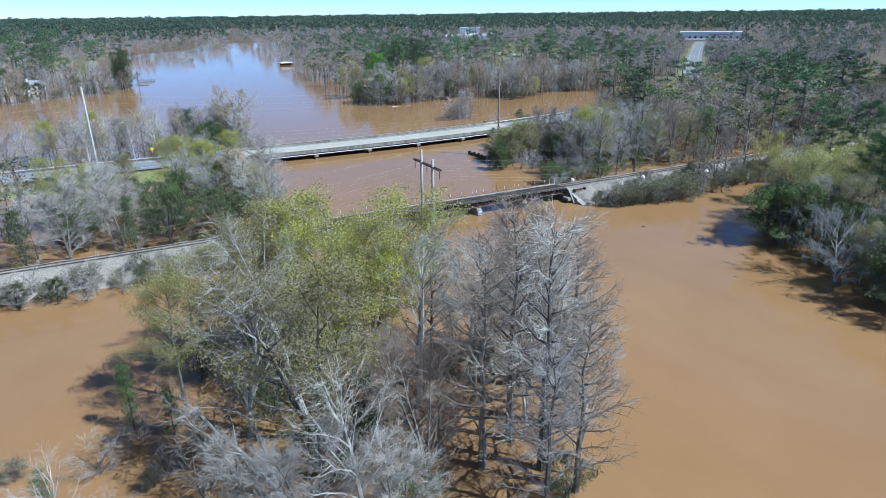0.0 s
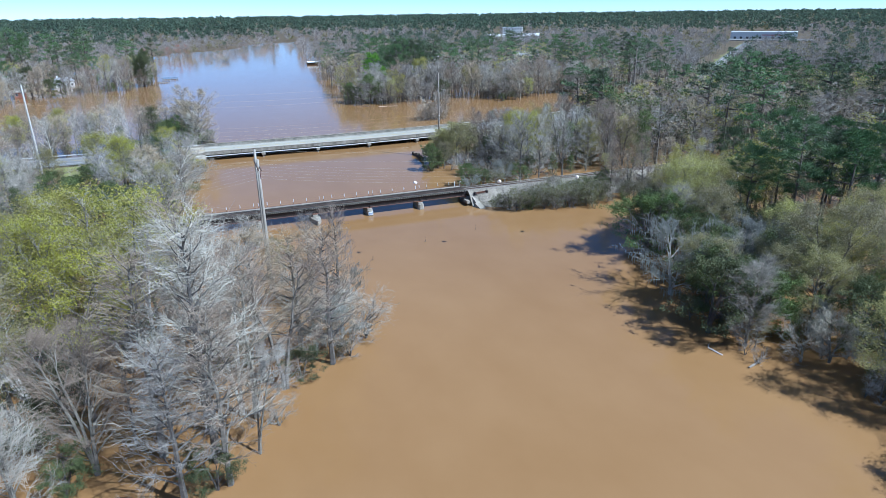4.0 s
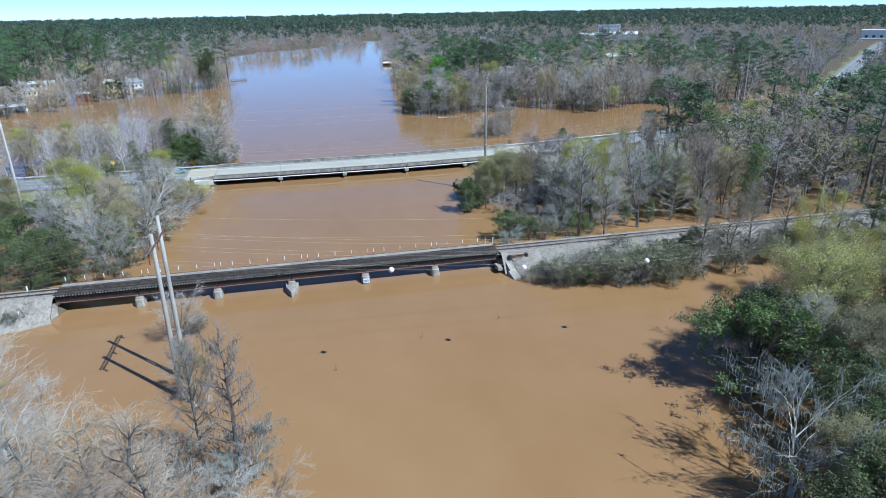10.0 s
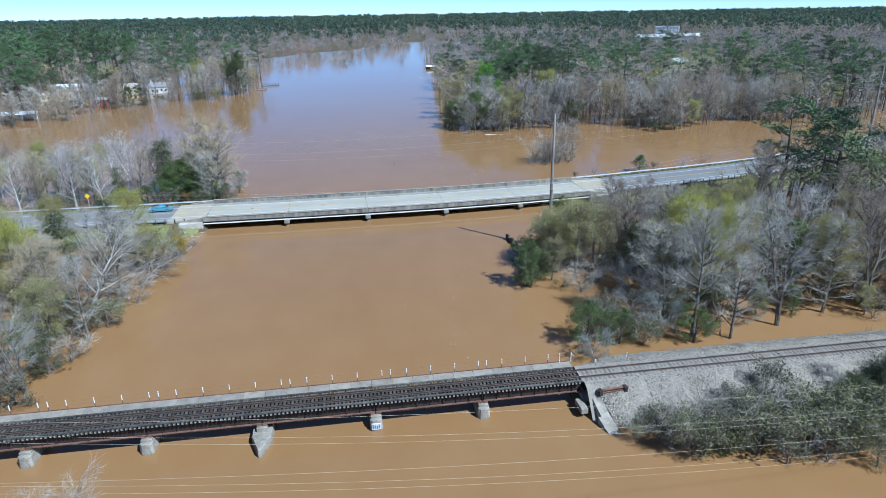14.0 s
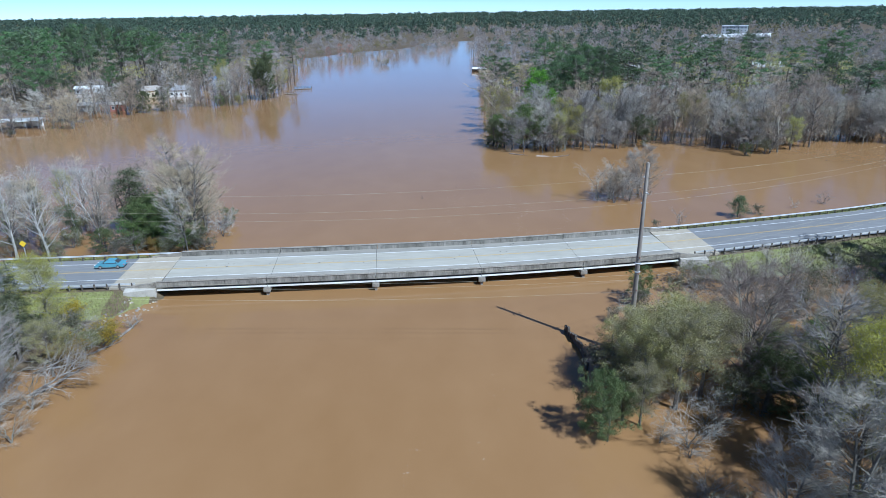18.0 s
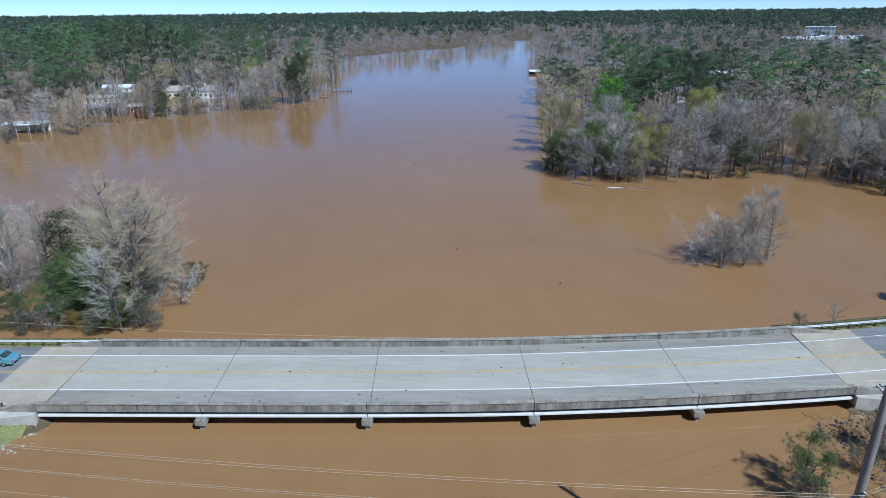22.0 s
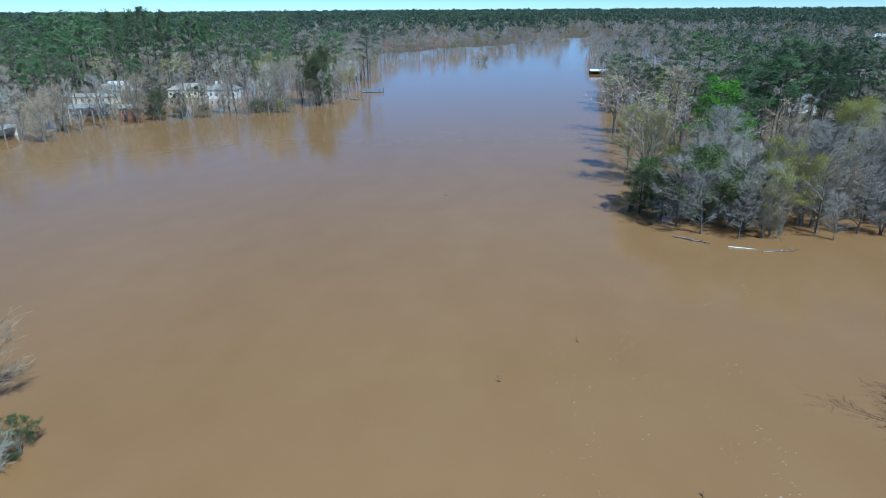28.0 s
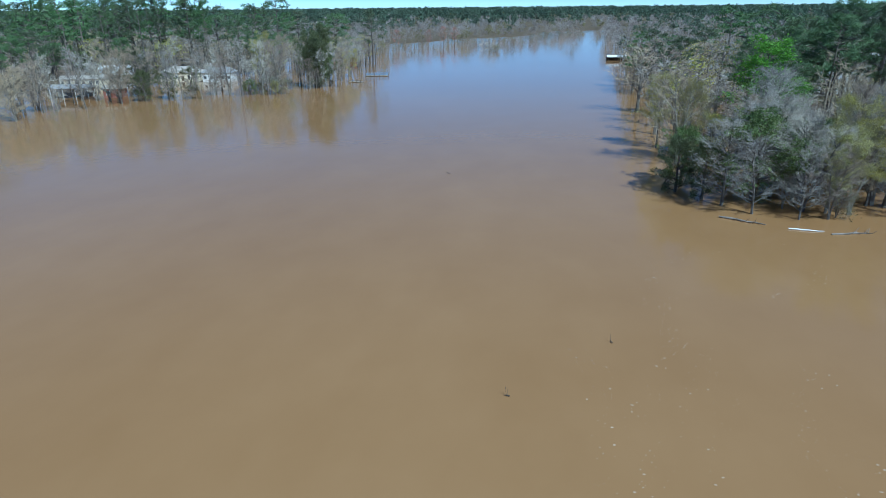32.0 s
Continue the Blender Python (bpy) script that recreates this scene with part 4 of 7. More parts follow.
def grow(seed, H, R, base, profile, limbs, subs, twigs, up=0.5, lift=0.12, r0=0.22, twig_r=0.02, twig_len=0.9, lean=0.0, forks=1, moss=0, wander=0.25, light=False, bold=1.0):
    """Bare wood: a trunk with boughs in one Geo, branches and twigs in another, and the twigs' tips."""
    rng = random.Random(seed)
    wood, fine, tips = Geo(), Geo(), []
    for fk in range(forks):
        yaw0 = rng.uniform(0, 6.28)
        spread = lean if forks == 1 else rng.uniform(0.12, 0.3)
        n = 7
        trunk = [(0, 0, -0.8)]
        top = H * (1.0 if fk == 0 else rng.uniform(0.75, 0.95))
        for i in range(1, n + 1):
            s = i / n
            trunk.append((math.cos(yaw0) * spread * top * s ** 1.3 + rng.uniform(-0.12, 0.12) * s * 2, math.sin(yaw0) * spread * top * s ** 1.3 + rng.uniform(-0.12, 0.12) * s * 2, top * s))
        rr = r0 * (1 if forks == 1 else 0.75)
        steps = 12 if light else 28
        radii = [rr * 1.5, rr, rr * 0.9, rr * 0.75, rr * 0.6, rr * 0.42, rr * 0.25, 0.02]
        joined(wood, [along(trunk, q / steps) for q in range(steps + 1)], [float(np.interp(q / steps * n, range(n + 1), radii)) for q in range(steps + 1)], 5)
        for k in range(limbs // forks):
            s = base + (1 - base) * ((k + rng.random()) / (limbs // forks)) ** 0.9
            p = along(trunk, min(0.97, (s * n + 0) / n))
            yaw = k * 2.4 + rng.uniform(-0.6, 0.6)
            if forks > 1 and rng.random() < 0.6:
                yaw = yaw0 + rng.uniform(-1.2, 1.2)
            ln = R * profile((s - base) / (1 - base)) * rng.uniform(0.7, 1.15)
            line = limb_line(rng, p, yaw, up + 0.5 * (s - base) + rng.uniform(-0.2, 0.2), ln, 2 if light else 3, lift, wander)
            r1 = max(0.028, rr * 0.34 * (1 - 0.6 * s)) * bold
            joined(wood, line, [r1, r1 * 0.6, r1 * 0.2] if light else [r1, r1 * 0.75, r1 * 0.5, r1 * 0.2], 3)
            for j in range(subs):
                q = along(line, 0.25 + 0.75 * (j + rng.random()) / subs)
                yaw2 = yaw + rng.choice((-1, 1)) * rng.uniform(0.4, 1.1)
                sl = ln * rng.uniform(0.25, 0.48)
                sub = limb_line(rng, q, yaw2, rng.uniform(0.1, 0.9), sl, 2, lift, wander)
                if light or moss:
                    fine.spike(sub[0], sub[-1], max(r1 * 0.42, twig_r))
                else:
                    fine.spike(sub[0], sub[1], r1 * 0.42)
                    fine.spike(sub[1], sub[2], r1 * 0.3)
                for i in range(twigs):
                    a = along(sub, (i + rng.random()) / twigs)
                    ty, tu = yaw2 + rng.uniform(-1.3, 1.3), rng.uniform(-0.25, 1.2)
                    tl = twig_len * rng.uniform(0.6, 1.3)
                    b = (a[0] + math.cos(ty) * math.cos(tu) * tl, a[1] + math.sin(ty) * math.cos(tu) * tl, a[2] + math.sin(tu) * tl)
                    fine.spike(a, b, twig_r * (1.0 if light else 0.72))
                    tips.append(b)
                    for q in () if light else (0.3, 0.55, 0.8):
                        o = (a[0] + (b[0] - a[0]) * q, a[1] + (b[1] - a[1]) * q, a[2] + (b[2] - a[2]) * q)
                        sy, su, sl2 = ty + rng.uniform(-1.1, 1.1), tu + rng.uniform(-0.6, 0.6), tl * rng.uniform(0.3, 0.65)
                        fine.spike(o, (o[0] + math.cos(sy) * math.cos(su) * sl2, o[1] + math.sin(sy) * math.cos(su) * sl2, o[2] + math.sin(su) * sl2), twig_r * 0.5)
                for i in range(moss):
                    a = along(sub, rng.random())
                    fine.spike(a, (a[0] + rng.uniform(-0.2, 0.2), a[1] + rng.uniform(-0.2, 0.2), a[2] - rng.uniform(0.4, 1.3)), rng.uniform(0.02, 0.05))
    return wood, fine, tips, rng


KINDS = {}


def kind(key, name, label, wood, bark, crown, crown_mat, shoots=None, shoot_mat=None):
    """A tree of one kind, as meshes to be shared by its copies."""
    KINDS.setdefault(key, []).append((name, label, wood.mesh("trunk", bark), crown.mesh("crown", crown_mat), shoots.mesh("bare_twig", shoot_mat) if shoots else None))


def leaves(tips, rng, share, count, size, spread):
    g = Geo()
    for p in tips:
        if rng.random() < share:
            for _ in range(count):
                g.leaf((p[0] + rng.gauss(0, spread), p[1] + rng.gauss(0, spread), p[2] + rng.gauss(0, spread * 0.7)), size * rng.uniform(0.6, 1.3), rng)
    return g


# single odd ones: an ochre bush, a bright young pine, a maple with red buds
w, f, t, r = grow(270, 3.0, 2.0, 0.05, ROUND, 16, 4, 4, up=0.7, lift=0.05, r0=0.06, twig_r=0.018, twig_len=0.5, forks=3)
kind("ochre", "shrub", "shrub with ochre-yellow leaves hanging over the bank", w, M_BARK_GREY, leaves(t, r, 0.95, 12, 0.08, 0.22), M_LEAF_OCHRE)
w, f, t, r = grow(295, 18, 4.4, 0.25, CONE, 26, 5, 3, up=0.3, lift=0.06, r0=0.2, twig_r=0.03, twig_len=0.7)
kind("brightpine", "pine_tree", "young pine with bright green needles", w, M_BARK_DARK, leaves(t, r, 1.0, 16, 0.15, 0.34), M_LEAF_BRIGHT)
w, f, t, r = grow(296, 13, 4.4, 0.2, ROUND, 22, 4, 6, up=0.5, lift=0.06, r0=0.2, twig_r=0.04, twig_len=1.0)
kind("maple", "red_maple", "maple with a haze of red spring buds", w, M_BARK_GREY, f, M_TWIG_RED)
# near trees, all about 10 m high by design and scaled in place
for i in range(5):
    w, f, t, r = grow(100 + i, 15, 4.0, 0.15, CONE, 40, 6, 5, up=0.42, lift=0.08, r0=0.21, twig_r=0.024, twig_len=0.9, wander=0.45, bold=1.5)
    kind("cypress", "bare_cypress", "leafless grey-brown cypress with a straight trunk and fine twigs", w, M_BARK_GREY, f, M_TWIG_GREY if i == 2 else M_TWIG_BROWN)
for i in range(5):
    w, f, t, r = grow(120 + i, 14, 5.0, 0.25, ROUND, 28, 6, 7, up=0.55, lift=0.08, r0=0.22, twig_r=0.024, twig_len=0.95, forks=1 + i % 3, bold=1.5)
    kind("bare", "bare_tree", "leafless grey hardwood with a rounded haze of twigs", w, M_BARK_GREY, f, M_TWIG_GREY if i % 2 else M_TWIG_BROWN)
for i in range(3):
    w, f, t, r = grow(140 + i, 14, 6.4, 0.2, ROUND, 20, 6, 4, up=0.75, lift=0.03, r0=0.25, twig_r=0.024, twig_len=1.25, forks=1 + i % 2, wander=0.45, lean=0.12, bold=1.5)
    kind("pale", "pale_tree", "leafless tree with whitish bark and crooked limbs", w, M_BARK_PALE, f, M_TWIG_PALE)
for i in range(4):
    w, f, t, r = grow(160 + i, 15, 5.2, 0.26, ROUND, 24, 6, 6, up=0.6, lift=0.06, r0=0.22, twig_r=0.022, twig_len=0.9, forks=1 + i % 2, bold=1.5, wander=0.35)
    kind("bud", "budding_tree", "hardwood with sparse yellow-green spring leaves", w, M_BARK_GREY, leaves(t, r, 0.82, 28, 0.082, 0.34), M_LEAF_BUD, f, M_TWIG_PALE if i % 2 else M_TWIG_GREY)
for i in range(3):
    w, f, t, r = grow(180 + i, 12, 5.0, 0.20, ROUND, 20, 5, 5, up=0.6, lift=0.05, r0=0.24, twig_r=0.025, twig_len=0.9, forks=1 + i % 2)
    kind("olive", "leafing_oak", "oak with small dull olive-green leaves", w, M_BARK_GREY, leaves(t, r, 0.72, 44, 0.086, 0.32), M_LEAF_OLIVE, f, M_TWIG_PALE)
for i in range(3):
    w, f, t, r = grow(200 + i, 10, 5.2, 0.06, ROUND, 24, 5, 4, up=0.35, lift=-0.02, r0=0.32, twig_r=0.03, twig_len=0.9, forks=1 + i % 3)
    kind("oak", "live_oak", "broad evergreen oak with dense dark green leaves", w, M_BARK_DARK, leaves(t, r, 0.62, 44, 0.125, 0.30), M_LEAF_DARK)
for i in range(2):
    w, f, t, r = grow(220 + i, 8.5, 6.0, 0.12, ROUND, 36, 5, 5, up=0.55, lift=-0.16, r0=0.17, twig_r=0.026, twig_len=0.9, moss=9, forks=2)
    kind("moss", "mossy_tree", "grey leafless tree hung with Spanish moss", w, M_BARK_PALE, f, M_MOSS)
for i in range(2):
    w, f, t, r = grow(230 + i, 13, 3.6, 0.08, CONE, 34, 5, 5, up=0.35, lift=0.05, r0=0.22, twig_r=0.026, twig_len=0.8, moss=3, bold=1.3)
    kind("mosscyp", "mossy_cypress", "slender cypress with grey moss on its lower boughs", w, M_BARK_DARK, f, M_TWIG_BROWN)
for i in range(4):
    rng_ = random.Random(240 + i)
    w, f, t, r = grow(240 + i, 20, 4.4, 0.50, ROUND, 15, 3, 3, up=0.2, lift=0.10, r0=0.26, twig_r=0.03, twig_len=0.7, bold=1.3)
    needles = Geo()
    for p in t:
        for _ in range(34):
            th, ph, ln = rng_.uniform(0, 6.28), rng_.uniform(-0.6, 1.3), rng_.uniform(0.4, 0.75)
            o = (p[0] + rng_.gauss(0, 0.30), p[1] + rng_.gauss(0, 0.30), p[2] + rng_.gauss(0, 0.15))
            needles.spike(o, (o[0] + math.cos(th) * math.cos(ph) * ln, o[1] + math.sin(th) * math.cos(ph) * ln, o[2] + math.sin(ph) * ln), 0.045)
    kind("pine", "pine_tree", "tall pine with a bare trunk and clumps of dark needles", w, M_BARK_DARK, needles, M_NEEDLE)
for i in range(2):
    w, f, t, r = grow(260 + i, 9, 1.4, 0.1, CONE, 20, 3, 3, up=0.3, lift=0.0, r0=0.14, twig_r=0.02, twig_len=0.4)
    kind("ivy", "ivy_clad_tree", "narrow tree trunk smothered in dark green ivy", w, M_BARK_DARK, leaves(t, r, 1.0, 22, 0.10, 0.30), M_LEAF_DARK)
for i in range(3):
    w, f, t, r = grow(270 + i, 3.0, 2.0, 0.05, ROUND, 16, 4, 4, up=0.7, lift=0.05, r0=0.06, twig_r=0.018, twig_len=0.5, forks=3)
    kind("shrub", "shrub", "low tangled shrub with dull green leaves at the waterline", w, M_BARK_GREY, leaves(t, r, 0.85, 9, 0.085, 0.2), M_SHRUB, f, M_TWIG_GREY)
for i in range(2):
    w, f, t, r = grow(280 + i, 3.2, 2.6, 0.05, FLAT, 18, 4, 5, up=0.6, lift=-0.02, r0=0.07, twig_r=0.018, twig_len=0.6, forks=3)
    kind("brush", "leafless_brush", "bare grey thicket of thin stems leaning over the water", w, M_BARK_GREY, f, M_TWIG_PALE)
w, f, t, r = grow(290, 5, 2.2, 0.04, CONE, 26, 4, 3, up=0.5, lift=0.05, r0=0.12, twig_r=0.02, twig_len=0.4)
kind("cedar", "small_cedar", "compact dark green conifer on the road bank", w, M_BARK_DARK, leaves(t, r, 1.0, 16, 0.08, 0.2), M_NEEDLE)

for i in range(4):
    w, f, t, r = grow(400 + i, 14, 5.2, 0.13, ROUND, 30, 5, 7, up=0.5, lift=0.06, r0=0.21, twig_r=0.034, twig_len=1.0, bold=1.9, forks=1 + i % 3, wander=0.35)
    kind("bare_mid", "leafless_hardwood", "leafless grey hardwood standing in shallow flood water", w, M_BARK_GREY, f, M_TWIG_GREY if i % 2 else M_TWIG_BROWN)
for i in range(4):
    w, f, t, r = grow(410 + i, 15, 4.5, 0.13, ROUND if i % 2 else CONE, 34, 5, 6, up=0.25, lift=0.06, r0=0.20, twig_r=0.036, bold=1.8, twig_len=0.9, wander=0.35)
    kind("cypress_mid", "bare_cypress", "leafless grey-brown cypress standing in flood water", w, M_BARK_GREY, f, M_TWIG_BROWN if i % 2 else M_TWIG_GREY)
for i in range(2):
    w, f, t, r = grow(420 + i, 15.5, 6.0, 0.12, ROUND, 57, 6, 10, up=0.5, lift=0.03, r0=0.30, twig_r=0.026, twig_len=1.1, wander=0.4, bold=1.5, forks=3)
    kind("crownbare", "bare_tree", "large leafless tree with a broad rounded brown-grey crown", w, M_BARK_GREY, f, M_TWIG_BROWN)
for i in range(4):
    w, f, t, r = grow(430 + i, 14, 5.6, 0.12, ROUND, 20, 4, 5, up=0.5, lift=0.05, r0=0.30, twig_r=0.05, twig_len=1.2, wander=0.4, bold=1.7, forks=1 + i % 2)
    kind("bold", "lakeside_tree", "leafless pale grey tree with open limbs on the lake bank", w, M_BARK_GREY, f, M_TWIG_BROWN if i == 3 else M_TWIG_GREY)
for i in range(2):
    w, f, t, r = grow(440 + i, 13.5, 5.8, 0.10, ROUND, 50, 6, 10, up=0.55, lift=0.03, r0=0.28, twig_r=0.026, twig_len=1.1, wander=0.4, bold=1.4, forks=2)
    kind("crownpale", "bare_tree", "leafless tree with a broad fine pale grey crown", w, M_BARK_GREY, f, M_TWIG_PALE)
# lighter builds of the same kinds for the far banks
for i in range(4):
    w, f, t, r = grow(300 + i, 15, 3.4, 0.22, CONE, 18, 3, 5, up=0.25, lift=0.10, light=True, r0=0.28, twig_r=0.055, bold=1.5, twig_len=1.1)
    kind("cypress_far", "bare_cypress", "leafless grey-brown cypress on the far bank", w, M_BARK_GREY, f, M_TWIG_BROWN if i % 2 else M_TWIG_GREY)
for i in range(4):
    w, f, t, r = grow(320 + i, 14, 4.8, 0.26, ROUND, 17, 3, 5, up=0.55, lift=0.10, light=True, r0=0.28, twig_r=0.055, bold=1.6, twig_len=1.2, forks=1 + i % 2)
    kind("bare_far", "bare_tree", "leafless grey hardwood in the far wood", w, M_BARK_GREY, f, M_TWIG_GREY if i % 2 else M_TWIG_BROWN)
for i in range(2):
    w, f, t, r = grow(340 + i, 15, 5.0, 0.28, ROUND, 11, 3, 3, up=0.6, lift=0.08, light=True, r0=0.24, twig_r=0.05, twig_len=1.0)
    kind("bud_far", "budding_tree", "hardwood with thin yellow-green spring leaves in the far wood", w, M_BARK_GREY, leaves(t, r, 0.85, 6, 0.2, 0.5), M_LEAF_BUD, f, M_TWIG_GREY)
for i in range(2):
    w, f, t, r = grow(350 + i, 11, 5.0, 0.18, ROUND, 10, 3, 2, up=0.5, lift=0.02, light=True, r0=0.30, twig_r=0.05, twig_len=1.0)
    kind("oak_far", "live_oak", "dense dark evergreen oak in the far wood", w, M_BARK_DARK, leaves(t, r, 0.97, 12, 0.24, 0.55), M_LEAF_DARK)
for i in range(3):
    rng_ = random.Random(360 + i)
    w, f, t, r = grow(360 + i, 20, 4.0, 0.40, ROUND, 12, 2, 2, up=0.25, lift=0.10, light=True, r0=0.26, twig_r=0.05, twig_len=0.7)
    needles = Geo()
    for p in t:
        for _ in range(14):
            th, ph, ln = rng_.uniform(0, 6.28), rng_.uniform(-0.6, 1.3), rng_.uniform(0.5, 0.95)
            o = (p[0] + rng_.gauss(0, 0.45), p[1] + rng_.gauss(0, 0.45), p[2] + rng_.gauss(0, 0.25))
            needles.spike(o, (o[0] + math.cos(th) * math.cos(ph) * ln, o[1] + math.sin(th) * math.cos(ph) * ln, o[2] + math.sin(ph) * ln), 0.14)
    kind("pine_far", "pine_tree", "tall dark pine standing in the far wood", w, M_BARK_DARK, needles, M_NEEDLE)

DESIGN = {"crownpale": 14, "crownbare": 16, "bold": 14, "ochre": 3, "brightpine": 18, "maple": 13, "bare_mid": 14, "cypress_mid": 15, "cypress": 15, "bare": 14, "pale": 14, "bud": 15, "olive": 12, "oak": 10, "moss": 9, "mosscyp": 13, "pine": 20, "ivy": 9, "shrub": 3, "brush": 3.2, "cedar": 5,
          "cypress_far": 15, "bare_far": 14, "bud_far": 15, "oak_far": 11, "pine_far": 20}
CATEGORY = {"ochre": "shrub", "shrub": "shrub", "brush": "shrub"}
tree_rng = random.Random(99)


def plant(key, x, y, h, wide=1.0, tilt=0.0, tilt_yaw=0.0, z=None):
    """One tree of a kind, h metres high, its foot on the ground or the river bed."""
    name, label, wood, crown, shoots = tree_rng.choice(KINDS[key])
    s = h / DESIGN[key]
    base = float(height(x, y)) if z is None else z
    spin = tree_rng.uniform(0, 360)
    m = Matrix.Translation((x, y, max(base, -0.6))) @ Matrix.Rotation(radians(tilt), 4, Vector((-math.sin(radians(tilt_yaw)), math.cos(radians(tilt_yaw)), 0))) @ pose(0, 0, 0, 0, 0, spin) @ Matrix.Diagonal((s * wide, s * wide, s, 1))
    t = thing(name, label, CATEGORY.get(key, "tree"), m, group="")
    link("trunk", wood, None, t)
    link("crown", crown, None, t)
    if shoots:
        link("branchwork", shoots, None, t)["kind"] = "stuff"
    return t


def mixed(mix):
    k = tree_rng.random() * sum(mix.values())
    for key, w in mix.items():
        k -= w
        if k <= 0:
            return key
    return key


TAKEN, FAR = [], {}


def scatter(poly, gap, mix, hs, clear=3.0, keep=lambda x, y: True):
    """Trees at uneven spacing over an area, off the tracks, the roads and each other."""
    xs, ys = [p[0] for p in poly], [p[1] for p in poly]
    spots = []
    x = min(xs)
    while x < max(xs):
        y = min(ys)
        while y < max(ys):
            spots.append((x + tree_rng.uniform(-0.45, 0.45) * gap, y + tree_rng.uniform(-0.45, 0.45) * gap))
            y += gap
        x += gap
    px, py = np.array([s[0] for s in spots]), np.array([s[1] for s in spots])
    ok = inside(poly, px, py) & (~inside(RIVER, px, py) | (distance(RIVER_RING, px, py) < 0.8)) & (np.abs(py - RAIL_Y) > (3.9 if clear < 0.8 else 5.2)) & (distance(ROAD_LINE[::3], px, py) > 11)
    for x, y in zip(px[ok], py[ok]):
        if not keep(x, y) or any((x - a) ** 2 + (y - b) ** 2 < (clear * c) ** 2 for a, b, c in TAKEN):
            continue
        key = mixed(mix(x, y) if callable(mix) else mix)
        lo, hi = hs.get(key, hs["any"])
        if key.endswith("_far"):
            FAR.setdefault(key, []).append((float(x), float(y), tree_rng.uniform(lo, hi), tree_rng.uniform(1.2, 1.7) if key == "pine_far" else tree_rng.uniform(1.0, 1.5), tree_rng.uniform(0, 6.28)))
            continue
        plant(key, float(x), float(y), tree_rng.uniform(lo, hi), tree_rng.uniform(0.85, 1.15), tree_rng.uniform(0, 4), tree_rng.uniform(0, 360))


def row(entries):
    """Trees at given spots: kind, x, y, height, width, tilt, way of the tilt."""
    for key, x, y, h, *rest in entries:
        plant(key, x, y, h, *rest)
        if key not in ("shrub", "brush"):
            TAKEN.append((x, y, 1.0))


# the near wood on the west side
row([("bud", 20.6, 61.5, 22, 1.15), ("bud", 11.4, 50.5, 22, 1.1), ("bud", 15, 66, 20, 1.15), ("bud", 10, 69, 19, 1.1), ("bud", 24, 69, 17, 1.1), ("bud", 3, 76, 14, 1.1), ("bud", 16, 56, 20, 1.0), ("pale", 12, 55, 22, 0.9, 10, 200),
     ("pale", 6, 58, 17, 1.0, 8, 30), ("pale", 7, 47.5, 13, 1.1, 16, 150), ("oak", 13.4, 47.7, 8.5, 1.1), ("oak", 11, 67, 9, 0.9), ("ivy", -4.7, 65, 8, 0.8), ("ivy", -1, 62, 6, 0.9),
     ("crownbare", 19.1, 42.2, 15.4, 0.9), ("cypress", 30, 40, 24.5, 1.15), ("cypress", 29.5, 45, 24.5, 1.15), ("cypress", 25, 42.8, 21, 1.2), ("bare", 38.2, 50.5, 17, 1.2), ("cypress", 44.5, 54, 17.5, 1.3), ("cypress", 34.4, 46, 18.5, 1.25), ("cypress", 41, 56, 17, 1.3),
     ("bare", 30, 64, 15.5, 1.05), ("pale", 36, 60, 15.5, 1.15), ("pale", 32, 58, 18, 1.0), ("pale", 27, 62, 16, 1.0), ("bare", 30, 53, 17, 1.0), ("cypress", 36, 53, 19, 1.2), ("pale", 33, 47, 17, 0.8), ("pale", 24, 55, 19, 0.9),
     ("pale", 12, 38, 15, 1.0, 9, 150), ("pale", 3, 33, 11, 1.0, 12, 200), ("crownpale", 8, 40.5, 11.5, 1.0), ("crownpale", 14, 36.5, 11, 1.0), ("crownpale", 4.5, 44, 10, 1.0), ("oak", 3, 72, 5.5, 0.8), ("pale", 27, 72, 14, 1.3), ("pale", 21, 80, 13, 1.2), ("pale", 15, 80, 12, 1.1),
     ("mosscyp", 48.6, 68, 16, 0.95), ("bare", 45, 70, 14.5, 0.7), ("moss", 49.8, 68.6, 6.5, 0.8), ("moss", 48.2, 66.5, 5.0, 0.9), ("brush", 51, 63.5, 3.6, 1.3, 20, 0), ("brush", 47.5, 62, 4.6, 1.3), ("brush", 50, 59, 4.6, 1.4, 15, 10), ("moss", 46.5, 58, 6, 1.1),
     ("brush", 47, 55, 3.6, 1.4), ("brush", 44, 66, 5, 1.2), ("brush", 42, 69, 4.5, 1.3), ("pale", 42, 62, 9, 1.0), ("moss", 43, 57, 6, 1.0), ("brush", 36.5, 43.5, 3.0, 1.2), ("cypress", 31, 36, 18, 1.1), ("cypress", 27, 35, 16, 1.2), ("bare", 34, 39.5, 12, 0.9),
     ("pale", -10, 48, 9, 1.0), ("ivy", -12, 55, 5, 1.2), ("brush", -8, 59, 3.0, 1.4), ("bare", 37.9, 101.2, 7.5, 1.5), ("brush", 38.3, 101, 4.5, 1.3), ("shrub", 40.3, 101.8, 2.4, 1.1), ("bud", 42, 83, 7, 0.9), ("brush", 43, 82, 3.0, 1.2)])
WOOD_A = [(-60, -30), (14, -30), (22, 18), (30, 32), (34, 38), (39, 48), (46, 54), (48, 61), (44, 66), (36, 66), (30, 71), (18, 76), (5, 76), (-4, 70), (-10, 62), (-20, 63), (-60, 58)]
